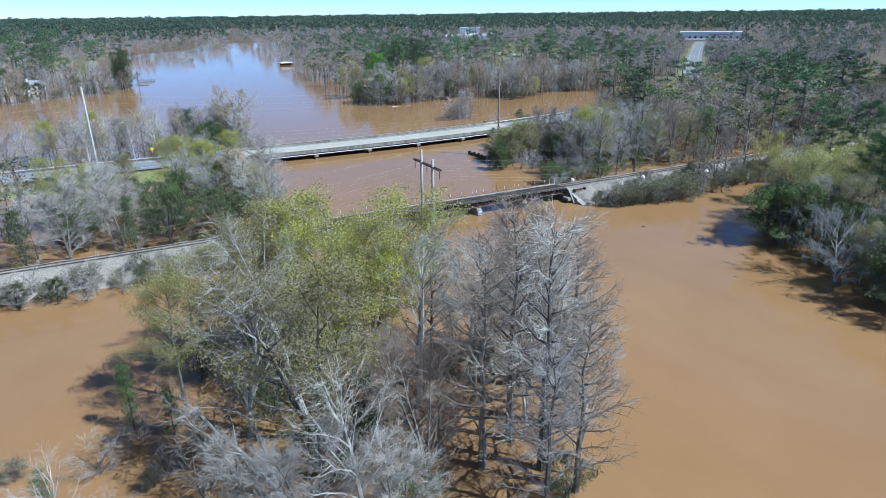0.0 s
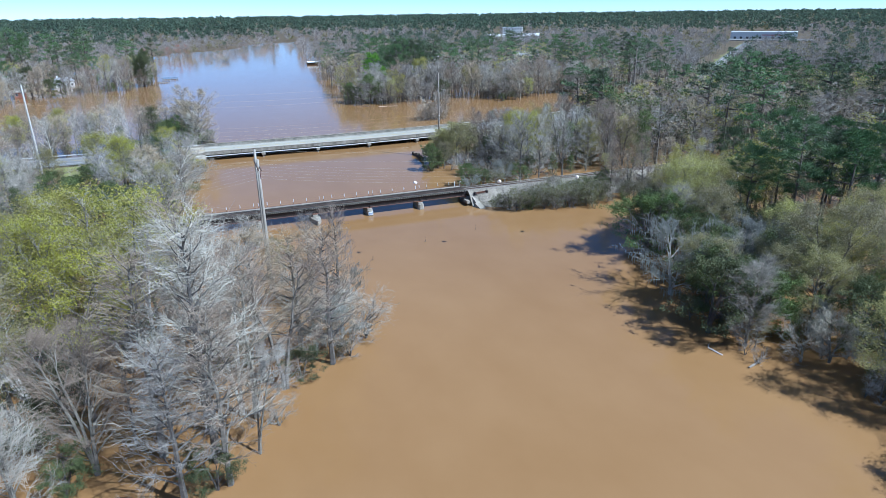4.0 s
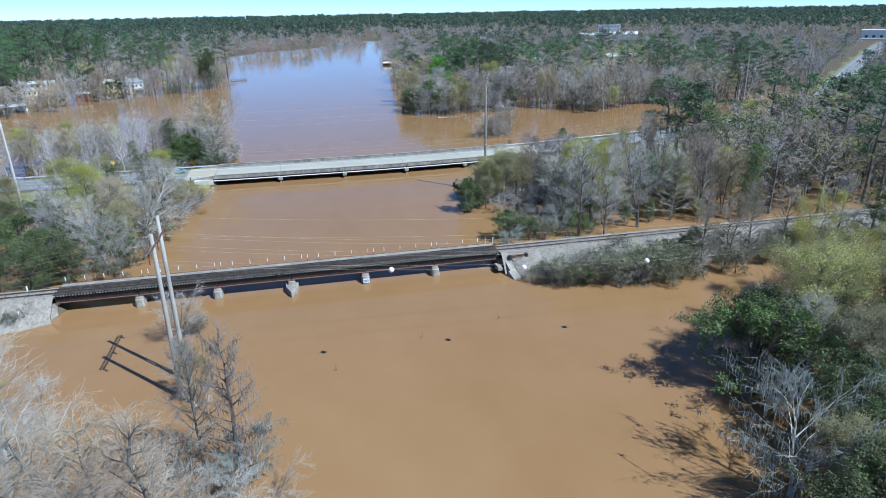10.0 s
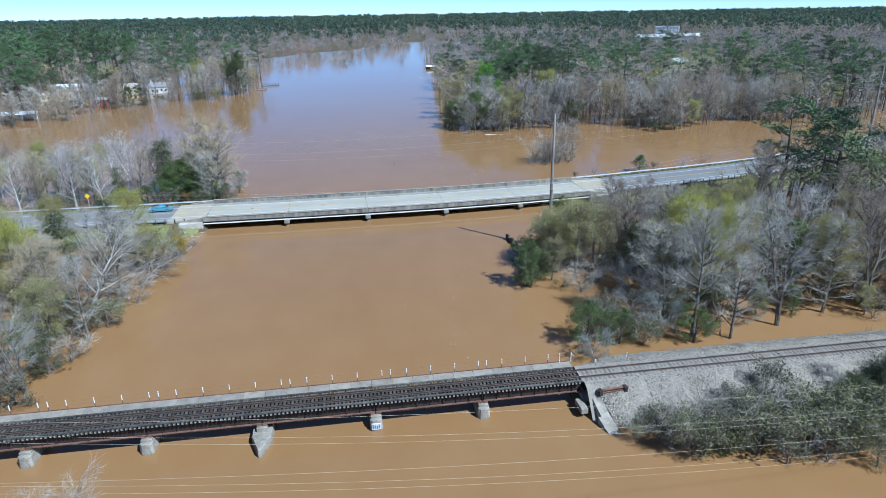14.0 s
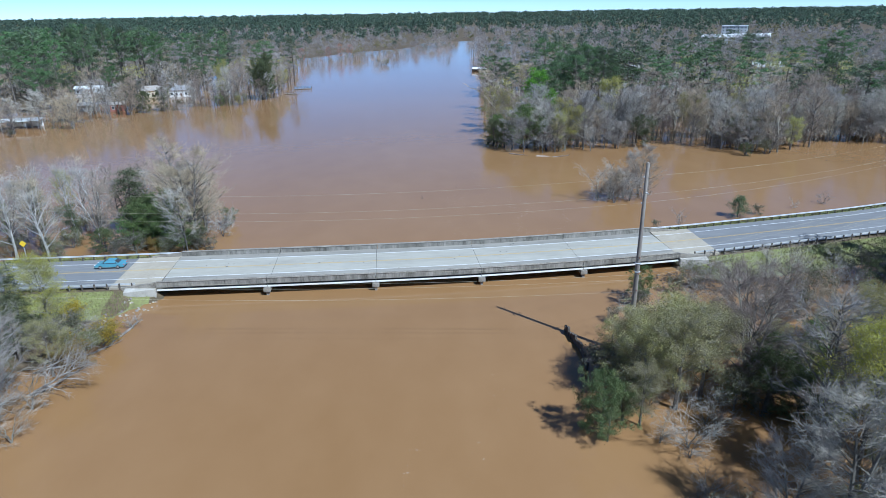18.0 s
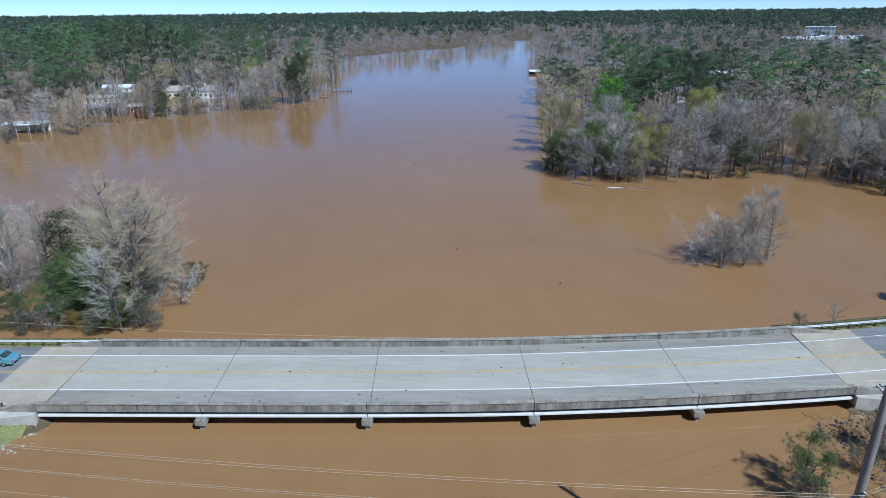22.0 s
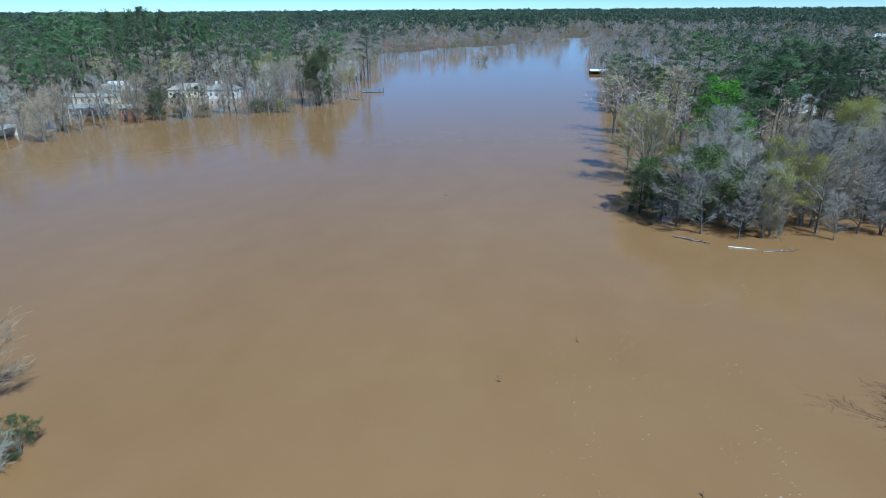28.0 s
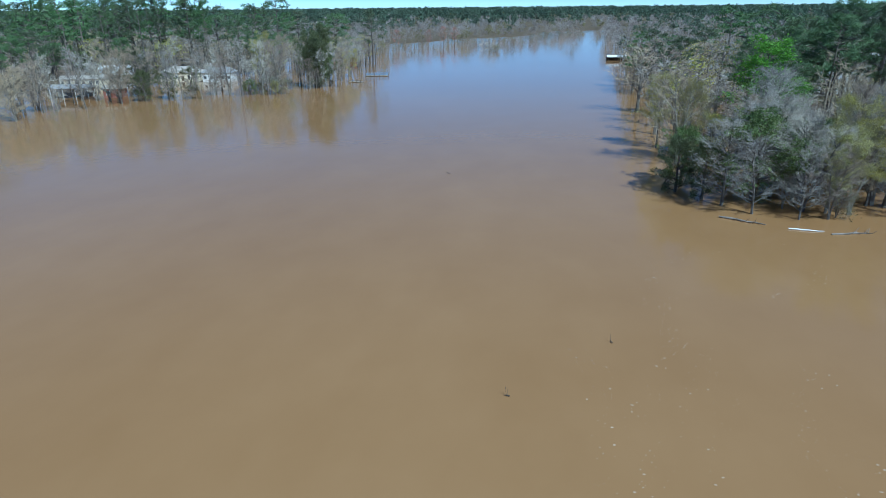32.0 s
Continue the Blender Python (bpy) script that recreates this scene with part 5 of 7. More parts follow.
scatter(WOOD_A, 6.2, lambda x, y: {"brush": 0.6, "shrub": 0.2, "ivy": 0.1} if x < 8 and y < 64 else {"bud": 0.4, "bare": 0.2, "pale": 0.25, "oak": 0.12} if x < 17 and y > 42 else {"bare": 0.42, "cypress": 0.26, "pale": 0.16, "crownpale": 0.1, "bud": 0.08, "oak": 0.04},
        {"any": (11, 16), "oak": (5, 8), "pale": (9, 14), "brush": (2.5, 5), "shrub": (2, 4), "ivy": (5, 8)}, 3.9, keep=lambda x, y: y > 34 and x > -14 and x > -45 and not (x < 6 and y > 50 and (int(x * 5.3 + y * 2.9) % 3) < 2))
scatter(WOOD_A, 7.6, {"shrub": 0.6, "brush": 0.7, "oak": 0.06}, {"any": (1.6, 3.6), "oak": (3, 4.5)}, 1.0, keep=lambda x, y: y > 15)

# the near wood on the east side
row([("oak", 104, 69, 11, 1.2), ("oak", 107.5, 72.5, 10, 1.15), ("olive", 113.5, 72, 15, 1.1), ("moss", 97.5, 54.5, 10.5, 1.15), ("moss", 101.5, 53, 9.5, 1.0), ("oak", 94, 42.5, 10.5, 1.1), ("oak", 98, 44, 9.5, 1.1), ("oak", 101, 40.5, 9, 1.1), ("bare", 104, 48, 11, 1.0),
     ("olive", 112, 40, 16, 1.0), ("bud", 116, 44, 15, 1.0), ("pine", 126, 59, 24, 1.15), ("pine", 131.5, 53.6, 22.5, 1.15), ("pine", 121, 64, 19, 1.1), ("crownpale", 102, 30.5, 6.8, 1.1), ("brush", 99, 32, 3.6, 1.4), ("moss", 105, 33, 6, 1.1), ("brush", 94, 36, 2.4, 1.2), ("brush", 93.8, 33.7, 2.0, 0.8),
     ("bud", 120, 82, 14, 1.35), ("oak", 111, 77, 8, 1.0), ("bud", 129, 85, 13, 1.1), ("crownpale", 115, 80, 9, 1.0), ("olive", 121, 75, 13, 1.1), ("olive", 128, 70, 14, 1.1), ("bud", 136, 76, 15, 1.1), ("oak", 116, 64, 10, 1.1), ("oak", 107, 59, 9.5, 1.1), ("olive", 111, 62, 13, 1.0),
     ("pine", 143, 66, 22, 1.1), ("pine", 139, 60, 21, 1.1), ("oak", 120, 56, 10, 1.1), ("pine", 150, 84, 21, 1.0), ("olive", 114, 30, 12, 1.0), ("olive", 110, 18, 12, 1.1), ("olive", 99, 20, 12, 1.2), ("oak", 104, 24, 9, 1.1), ("oak", 108, 31, 9, 1.1), ("olive", 106, 37, 11, 1.0), ("moss", 103, 26, 7, 1.0), ("oak", 110, 47, 10, 1.1), ("oak", 105, 53, 9, 1.0), ("pine", 133, 59, 21, 1.1), ("pine", 144, 57.5, 22, 1.1), ("pine", 130, 66, 20, 1.1), ("moss", 112, 52, 11, 1.1), ("bare", 108, 66, 13, 0.9)])
WOOD_D = [(92, -40), (98, 20), (100, 30), (96, 37), (93, 45), (97, 53), (102, 63), (107, 72), (112, 78), (122, 83), (138, 89), (152, 94), (154, 106), (260, 106), (260, -40)]
scatter(WOOD_D, 5.8, lambda x, y: {"oak": 0.4, "moss": 0.15, "bare": 0.25, "olive": 0.12, "crownpale": 0.08} if x < 113 else {"oak": 0.13, "olive": 0.3, "bud": 0.3, "crownpale": 0.12, "moss": 0.05, "pine": 0.02 if x < 122 else 0.06, "bare": 0.16, "pale": 0.05} if x < 142 else {"pine_far": 0.07, "oak_far": 0.08, "bud_far": 0.3, "bare_far": 0.55},
        {"any": (9, 14), "pine": (18, 23), "pine_far": (18, 23), "oak": (7, 10)}, 4.3, keep=lambda x, y: y > 2)
scatter(WOOD_D, 6.0, {"shrub": 1.0, "brush": 0.8, "olive": 0.2}, {"any": (2.0, 4.2), "olive": (4, 7)}, 1.0, keep=lambda x, y: x < 132 and y > 12)

# bushes on the railway bank
row([("brush", 95, 104.5, 3.8, 1.0), ("shrub", 97.5, 103, 4.2, 1.1), ("brush", 100, 104.5, 4.6, 1.1), ("shrub", 102.5, 102, 4.6, 1.2), ("shrub", 105.5, 103, 4.4, 1.2), ("brush", 107, 101, 4.2, 1.2), ("shrub", 109, 102, 4.8, 1.3),
     ("shrub", 112.5, 100.5, 4.6, 1.2), ("shrub", 114.5, 103.5, 5, 1.2), ("shrub", 117.5, 102, 4.4, 1.2), ("brush", 98, 106, 3.8, 1.1), ("shrub", 91.8, 106.3, 2.2, 1.0), ("oak", 116, 106.2, 5.0, 0.9), ("oak", 121, 106.5, 6, 0.9),
     ("cypress", 122, 105, 13, 1.0), ("bare", 126, 104, 12, 0.9), ("cypress", 131, 105, 14, 1.0), ("shrub", 126, 101, 4), ("shrub", 134, 103, 4), ("bare", 138, 105, 12), ("bud", 143, 104, 12), ("bare", 150, 106, 13),
     ("brush", -19, 105, 4, 1.2), ("oak", -14, 105.5, 4.0, 0.9), ("brush", -10, 104, 4.2, 1.3), ("brush", -5, 104.5, 3.6, 1.2), ("oak", -1.5, 106, 3.8, 0.9), ("brush", 2, 105.3, 3.6, 1.2), ("brush", 6, 106.3, 3.0, 1.1), ("oak", -24, 105, 5), ("brush", -28, 105, 4)])

scatter([(93, 104), (100, 101), (113, 98), (121, 101), (150, 102), (150, 109.4), (104, 109.4), (94, 107.5)], 2.5, {"shrub": 0.75, "brush": 0.4, "oak": 0.06}, {"any": (2.2, 4.4), "oak": (3.0, 4.5)}, 0.5)
scatter([(-40, 101), (14, 103), (17.5, 110.6), (-40, 110.6)], 2.7, {"brush": 0.7, "shrub": 0.5, "oak": 0.08}, {"any": (1.8, 3.6), "oak": (3.0, 4.5)}, 0.5)
# between the railway and the road, east
row([("olive", 97.7, 160.5, 5.0, 1.2), ("olive", 97.5, 151, 9.5, 1.2), ("olive", 101, 150, 11, 1.15), ("olive", 98.5, 155, 9.0, 1.2), ("olive", 102.5, 154, 10.5, 1.2), ("olive", 99.5, 158, 7.5, 1.2), ("olive", 104.5, 151.5, 10.5, 1.1), ("olive", 104, 158, 7.5, 1.2), ("olive", 96, 147.5, 7.0, 1.0),
     ("oak", 91.4, 146.2, 7.2, 0.8), ("ivy", 91.8, 145.2, 5.5, 1.1), ("oak", 94.5, 148.5, 5.0, 0.9), ("crownbare", 109.5, 151, 15, 0.9), ("oak", 110.5, 148.5, 7, 1.0), ("oak", 113, 152, 7, 1.0), ("olive", 108, 157, 8.0, 1.2), ("brush", 99.5, 143.5, 3.0, 1.6), ("brush", 103, 145, 2.8, 1.4), ("brush", 97, 144.5, 2.6, 1.3),
     ("crownpale", 108, 132, 14.6, 1.0), ("crownpale", 116, 133, 14.8, 1.0), ("crownpale", 103.5, 133, 9.5, 0.9), ("pale", 99.2, 130.6, 5.4, 0.9), ("oak", 99.5, 127.8, 3.6, 1.0), ("shrub", 95.5, 156, 4.0, 1.3), ("oak", 113, 147, 6, 0.9), ("ivy", 117, 152, 9, 1.5), ("ivy", 123, 147, 8, 1.6), ("oak", 112, 128, 5.5, 0.9), ("crownbare", 114, 159, 14, 0.95),
     ("bare", 122, 126.5, 18, 1.0), ("bare", 108.9, 126, 17, 0.9), ("bare", 137, 128, 17, 1.0), ("bud", 118, 142, 15, 0.9), ("bud", 124, 140, 15, 0.95), ("bare", 116, 148, 14, 1.0), ("oak", 94, 126.5, 5.5, 1.1), ("moss", 93.5, 122.5, 4.0, 1.1), ("brush", 96, 129, 3.2, 1.3), ("shrub", 98.5, 131.5, 3.0, 1.3), ("brush", 102, 128, 3.4, 1.4), ("brush", 104, 134, 3.0, 1.4), ("shrub", 101, 124.5, 3.2, 1.3), ("brush", 98, 136, 2.4, 1.3), ("moss", 105, 127, 5.5, 1.0), ("shrub", 107, 131, 3.4, 1.3), ("brush", 99, 142, 2.4, 1.4), ("brush", 103, 147, 2.4, 1.4), ("oak", 108, 124, 4.5, 1.0), 
     ("bud", 114, 132, 15, 0.9), ("mosscyp", 139, 131, 15, 1.0), ("ivy", 121, 130, 6, 1.2), ("ivy", 126, 129, 5, 1.3), ("olive", 136, 127, 4.5), ("mosscyp", 145, 138, 14)])
WOOD_E = [(91, 124), (95, 130), (93, 141), (97, 146), (94, 153), (97, 168), (106, 178), (121, 187), (150, 194), (185, 208), (215, 222), (300, 270), (300, 124)]
E_OPEN = [(88, 136), (93, 149), (107, 149), (112, 144), (107, 136), (99, 130), (90, 130)]
scatter(WOOD_E, 4.5, lambda x, y: {"bare_mid": 0.55, "cypress_mid": 0.2, "bud": 0.24, "olive": 0.15, "oak": 0.05, "ivy": 0.06} if x < 152 else {"bare_far": 0.5, "cypress_far": 0.2, "bud_far": 0.12, "oak_far": 0.06, "pine_far": 0.03 + 0.06 * (math.sin(x * 0.05 + 2 * math.sin(y * 0.04)) > 0.4)},
        {"pine_far": (18, 25), "any": (11, 16), "oak": (5, 7), "olive": (6, 10)}, 3.8, keep=lambda x, y: not (126 < x < 160 and 140 < y < 175 and (x + y) % 3 > 1.0) and not (x < 111 and y > 145) and not (y > 158 and x < 140) and not (y > 166 and x < 150) and not inside(E_OPEN, np.array([x]), np.array([y]))[0] and distance(ROAD_LINE[::3], np.array([x]), np.array([y]))[0] > 18)
scatter(WOOD_E, 5.4, {"shrub": 0.8, "brush": 0.5, "oak": 0.12}, {"any": (2.0, 4.5), "oak": (3.5, 5.5)}, 1.0, keep=lambda x, y: x < 150 and not inside(E_OPEN, np.array([x]), np.array([y]))[0])
scatter([(97, 150), (110, 150), (150, 170), (150, 186), (121, 183), (104, 174), (98, 166)], 3.9, lambda x, y: {"brush": 0.9, "shrub": 0.1} if y > 160 else {"shrub": 0.35, "brush": 0.8, "olive": 0.16}, {"any": (1.4, 2.8), "olive": (4.0, 6.0)}, 1.0, keep=lambda x, y: distance(ROAD_LINE[::3], np.array([x]), np.array([y]))[0] > 14 and (y < 160 or x > 113))
row([("cedar", 142.5, 214.5, 4.6, 1.3), ("shrub", 148, 216, 2.2, 1.0), ("brush", 158, 219, 1.8), ("brush", 166, 221.5, 2.2, 1.2), ("brush", 126, 206, 2.5), ("shrub", 121, 205, 1.6), ("brush", 134, 189, 1.8), ("brush", 127, 188, 1.6, 1.2), ("brush", 122, 185, 2.6, 1.2),
     ("brush", 133, 186, 1.8, 1.2), ("brush", 128, 183, 2.2, 1.3), ("brush", 140, 190, 1.8, 1.2), ("brush", 118, 181, 2.4, 1.3), ("brush", 124, 179, 2.6, 1.3), ("brush", 131, 182, 2.4, 1.4), ("brush", 137, 184, 2.6, 1.3)])
# drowned trees out in the lake
row([("crownbare", 120.5, 231, 7.5, 1.1), ("crownbare", 124, 232, 8, 1.1), ("crownpale", 128.5, 234.5, 11.5, 0.95), ("cypress_mid", 129.5, 231.5, 10, 1.1), ("bare_mid", 124.5, 229, 6, 1.2), ("brush", 120.5, 228, 5, 1.3), ("brush", 128, 230, 4.6, 1.2), ("brush", 117.5, 230.5, 5.5, 1.2), ("brush", 123, 232.5, 6, 1.2), ("bare_mid", 120.5, 232, 8, 1.3), ("brush", 125.5, 231, 5, 1.3)])

# between the railway and the road, west
row([("bare", 22, 128, 13, 1.1), ("olive", 23, 136, 10, 1.0), ("crownbare", 20, 144, 13, 1.0), ("bud", 14, 150, 14, 1.1), ("bud", 8, 158, 14, 1.1), ("oak", 21, 141, 7, 1.0), ("oak", 25, 131, 5, 1.0), ("oak", 17, 124, 7, 1.0), ("oak", 12, 122, 7.5, 1.0), ("oak", 19, 133, 6.5, 1.0), ("shrub", 24, 124.5, 3.4, 1.3), ("brush", 26.5, 134, 3.8, 1.4), ("shrub", 28, 143, 3.4, 1.4), ("brush", 30, 151, 3.4, 1.4), ("shrub", 25, 142, 3.6, 1.3), ("bare", 27, 148, 11, 1.0), ("brush", 27, 174, 2.2, 1.4), ("brush", 29.5, 171.5, 2.4, 1.4), ("brush", 24, 172, 3, 1.4), ("bare", 24, 127, 13, 1.0), ("bare", 27, 139, 12, 1.0), ("pale", 24, 147, 14, 1.1, 20, 20), ("pale", 22, 156, 13, 1.1, 22, 0), ("olive", 28, 164, 7, 1.0), ("oak", 18, 150, 9, 0.9), ("ivy", 16, 162, 12, 1.4), ("ivy", 22, 168, 9, 1.5), ("bare", 15, 133, 14),
     ("oak", 13, 127, 9), ("oak", 4, 130, 10), ("oak", 8, 142, 10), ("bud", 12, 170, 12), ("pale", 27, 160, 9, 1.0, 55, 0), ("pale", 25, 165, 8, 1.0, 60, -20), ("ochre", 31, 171, 3.0, 1.4), ("ochre", 24, 176.5, 3.0, 1.3), ("brush", 33, 176, 1.6, 1.5), ("brush", 29, 157, 4.0, 1.2), ("brush", 27, 150, 4, 1.2), ("shrub", 30, 168, 3.6, 1.2), ("shrub", 26, 172, 3.6, 1.2), ("brush", 25, 132, 3.5, 1.2), ("shrub", 31, 172, 2.6), ("ochre", 29.5, 166, 3.4, 1.3), ("ochre", 27.5, 170, 2.2, 1.2), ("bare", 20, 140, 13)])
WOOD_B = [(-90, 123), (22, 123), (25, 136), (29, 152), (30, 168), (26, 178), (-90, 178)]
scatter(WOOD_B, 6.4, lambda x, y: {"bare_mid": 0.42, "crownpale": 0.1, "oak": 0.26, "bud": 0.08, "pale": 0.1, "ivy": 0.16, "olive": 0.06} if x > -22 else {"bare_far": 0.55, "oak_far": 0.3, "bud_far": 0.15}, {"any": (10, 15), "oak": (6, 10), "ivy": (7, 11)}, 4.0, keep=lambda x, y: y < 162 or x > 14)
scatter(WOOD_B, 6.5, {"shrub": 0.8, "brush": 0.5}, {"any": (2.0, 4.0)}, 1.0, keep=lambda x, y: x > -20)

# beyond the road, west
row([("crownbare", 31.7, 212, 19.5, 1.0), ("brush", 35, 219, 4, 1.2), ("crownbare", 27, 219, 14, 0.95), ("oak", 24.5, 212, 6.5, 1.25), ("oak", 20.5, 210.5, 6.0, 1.25), ("oak", 27.5, 209.5, 4.5, 1.1), ("oak", 16, 208.5, 4.5, 1.2), ("oak", 22, 215, 8, 1.1), ("shrub", 22, 207, 3.5, 1.3), ("shrub", 28, 206.5, 3, 1.3), ("ochre", 25.5, 207.5, 2.6, 1.0), ("ivy", 18, 219, 13, 1.5), ("ivy", 8, 214, 8, 1.3), ("pale", 12, 216, 15, 0.7, 12, 150), ("pale", 7, 217, 14, 0.7),
     ("pale", 2, 215, 14, 0.7), ("oak", 35.8, 222.4, 3.8, 0.9), ("brush", 36, 215, 3.6, 1.2), ("brush", 35, 219.5, 2.6, 1.2), ("brush", 34, 209, 3.4, 1.2), ("shrub", 36, 207, 2.0), ("bare", 25, 222, 13), ("bare", 15, 223, 13), ("pale", -6, 217, 13, 0.9)])
WOOD_C = [(-150, 205), (34, 205), (36, 223), (30, 229), (20, 233), (-150, 222)]
scatter(WOOD_C, 6.2, lambda x, y: {"bare_mid": 0.55, "crownbare": 0.1, "ivy": 0.15} if x > 8 else {"bare_mid": 0.55, "pale": 0.18, "ivy": 0.1, "bud": 0.17}, {"any": (10, 14), "ivy": (6, 11)}, 3.2, keep=lambda x, y: x > -60)
scatter(WOOD_C, 7, {"shrub": 0.7, "brush": 0.4}, {"any": (2.0, 3.6)}, 0.8, keep=lambda x, y: x > -20)

# the wooded point across the lake, east
row([("oak", 103, 296, 8, 0.9), ("oak", 106, 292, 8, 0.9), ("oak", 105, 301, 8.5, 0.9), ("bare_mid", 108, 289, 12, 1.2), ("bare_mid", 111, 285, 11, 1.2), ("bud", 107, 330, 14, 0.9), ("bud", 110, 318, 14, 0.9), ("brightpine", 121, 316, 21.5, 1.35), ("brightpine", 126, 313, 15, 1.2), ("pine", 136, 340, 24, 1.0), ("pine", 142, 336, 26, 1.05), ("pine", 147, 342, 28, 1.05), ("pine", 152, 338, 27, 1.05), ("pine", 157, 346, 24, 1.0), ("pine", 132, 330, 23, 1.15), ("pine", 126, 328, 20, 1.1), ("pine", 139, 331, 25, 1.2), ("pine", 131, 352, 20, 1.2), ("pine", 120, 372, 20, 1.1), ("oak", 151, 289, 9, 1.0), ("bud", 165, 293, 15, 0.8), ("bud", 172, 296, 14, 0.9), ("oak", 184, 285, 10, 0.9), ("bare", 172, 280, 15), ("bare", 180, 276, 15), ("cypress", 176, 272, 14), ("oak", 175, 271, 4)])
WOOD_F = [(106, 300), (108, 288), (116, 281), (140, 284), (160, 294), (180, 271), (215, 283), (240, 273), (265, 266), (330, 330), (330, 440), (119, 440), (114, 400), (107, 330)]
SHORE_F = [(106, 300), (108, 288), (116, 281), (140, 284), (160, 294), (180, 271), (215, 283), (235, 274), (235, 300), (180, 300), (160, 306), (106, 306)]
scatter(SHORE_F, 9.0, {"crownpale": 0.4, "crownbare": 0.35, "oak": 0.10, "olive": 0.08, "cypress_mid": 0.2}, {"any": (12, 18), "oak": (7, 10), "olive": (8, 12), "crownpale": (9, 16)}, 4.5)
scatter(SHORE_F, 6.0, {"bare_mid": 0.75, "cypress_mid": 0.2, "shrub": 0.12, "moss": 0.12}, {"any": (7, 16), "shrub": (2, 4), "moss": (5, 8)}, 3.4)
scatter(WOOD_F, 6.6, lambda x, y: {"bare_mid": 0.8, "cypress_mid": 0.12, "bud": 0.05, "oak": 0.04} if y < 315 and x < 235 else {"bare_far": 0.42, "cypress_far": 0.2, "pine_far": 0.02 + (0.3 if y > 360 else 0.16) * (math.sin(x * 0.05 + 2 * math.sin(y * 0.045)) > 0.3), "bud_far": 0.12, "oak_far": 0.06},
        {"any": (9, 18), "pine_far": (17, 27), "oak_far": (8, 12), "olive": (7, 12)}, 4.0, keep=lambda x, y: y < 312 or (int(x * 7.3 + y * 3.1) % 5) < 3)

# the west bank with the houses
HOUSES = [(-62, 450, 22), (-44, 446, 20), (-92, 428, 20), (-74, 400, 10), (-80, 362, 10), (-15, 545, 14), (-100, 470, 13), (-30, 462, 12), (-66, 425, 16), (-45, 425, 12)]
TAKEN.extend([(x, y, r / 4.0) for x, y, r in HOUSES])
row([("maple", 22, 716, 14), ("maple", 30, 724, 13), ("maple", -8, 672, 13), ("maple", 12, 700, 12), ("brush", 61, 649, 6, 1.3), ("brush", 57, 651, 5, 1.3), ("shrub", 65, 648, 4, 1.2), ("pine", -88, 396, 20, 1.3), ("pine", -96, 402, 18, 1.3), ("pine", -82, 408, 17, 1.3), ("pine", -92, 410, 21, 1.3), ("pine", -70, 430, 18, 1.2), ("pine", -38, 480, 19, 1.2), ("pine", -28, 476, 17, 1.2), ("oak", -50, 440, 7, 1.0), ("oak", -66, 440, 6, 1.0), ("oak", -22, 452, 7, 1.0), ("shrub", -30, 400, 4, 1.3), ("shrub", -45, 396, 3.5, 1.3), ("oak", -14, 412, 5, 1.0), ("oak", 1.9, 437, 20, 0.62), ("oak", 3.0, 438, 15, 0.6), ("oak", -38, 401, 8, 0.9), ("shrub", -4, 414, 5, 1.2), ("cypress", -35, 396, 15, 0.8),
     ("crownbare", -56.4, 354, 14, 0.9), ("bold", -59, 368.5, 17, 0.5, 6, 180), ("bold", -56.4, 371, 16, 0.5, 8, 180), ("bold", -51, 376, 17, 0.55, 7, 180), ("crownbare", -47, 388, 17, 0.7), ("oak", -42.5, 394, 9, 0.7), ("bold", -33, 396, 16, 0.5),
     ("bold", -26, 400, 15, 0.5), ("bold", -15, 407, 18, 0.6), ("bold", -9, 411, 17, 0.7), ("olive", -5, 412, 4.5, 1.0), ("crownbare", -6, 418, 19, 0.85), ("bud", -18, 432, 19, 0.7), ("bare_mid", 11.5, 436, 9, 1.0),
     ("bare_mid", -85, 440, 17, 0.9), ("pine", -94, 485, 36, 0.62), ("pine", -85, 486, 34, 0.6), ("pine", -109, 484, 34, 0.65), ("pine", -86, 513, 32, 0.7), ("pine", -72, 505, 31, 0.65), ("pine", -120, 500, 33, 0.7), ("pine", -136, 480, 30, 0.8)])
scatter([(-110, 320), (-66, 338), (-59, 366), (-51, 392), (-34, 397), (-3, 413), (11, 441), (12, 462), (2, 462), (-10, 425), (-40, 410), (-60, 402), (-74, 360), (-110, 350)], 9.5, {"bold": 0.6, "cypress_mid": 0.2, "shrub": 0.2}, {"any": (8, 14), "shrub": (2, 3.5)}, 0.8)
WOOD_G = [(-200, 300), (-68, 338), (-60, 366), (-52, 392), (-34, 398), (-4, 414), (11, 442), (12, 462), (8, 520), (2, 560), (-180, 560), (-180, 300)]
scatter(WOOD_G, 8.5, lambda x, y: {"bold": 0.7, "bare_mid": 0.15, "cypress_mid": 0.1, "oak": 0.05, "bud": 0.05} if distance(RIVER_RING, x, y) < 24 and y < 480 else ({"bare_far": 0.55, "cypress_far": 0.3, "bud_far": 0.15, "pine_far": 0.12} if distance(RIVER_RING, x, y) < 60 else {"pine_far": 0.16 if x > -115 else 0.5, "bare_far": 0.4, "bud_far": 0.1, "oak_far": 0.1}),
        {"any": (11, 16), "pine_far": (23, 34), "oak_far": (8, 12)}, 4.0, keep=lambda x, y: not (x > -110 and y < 470 and distance(RIVER_RING, x, y) > 9 and (int(x * 4.7 + y * 2.3) % 5) < 1) and not (distance(RIVER_RING, x, y) > 60 and (int(x * 3.3 + y * 5.9) % 5) < 2) and not (distance(RIVER_RING, x, y) > 22 and y < 480 and x > -110 and (int(x * 5.1 + y * 3.7) % 4) < 2))

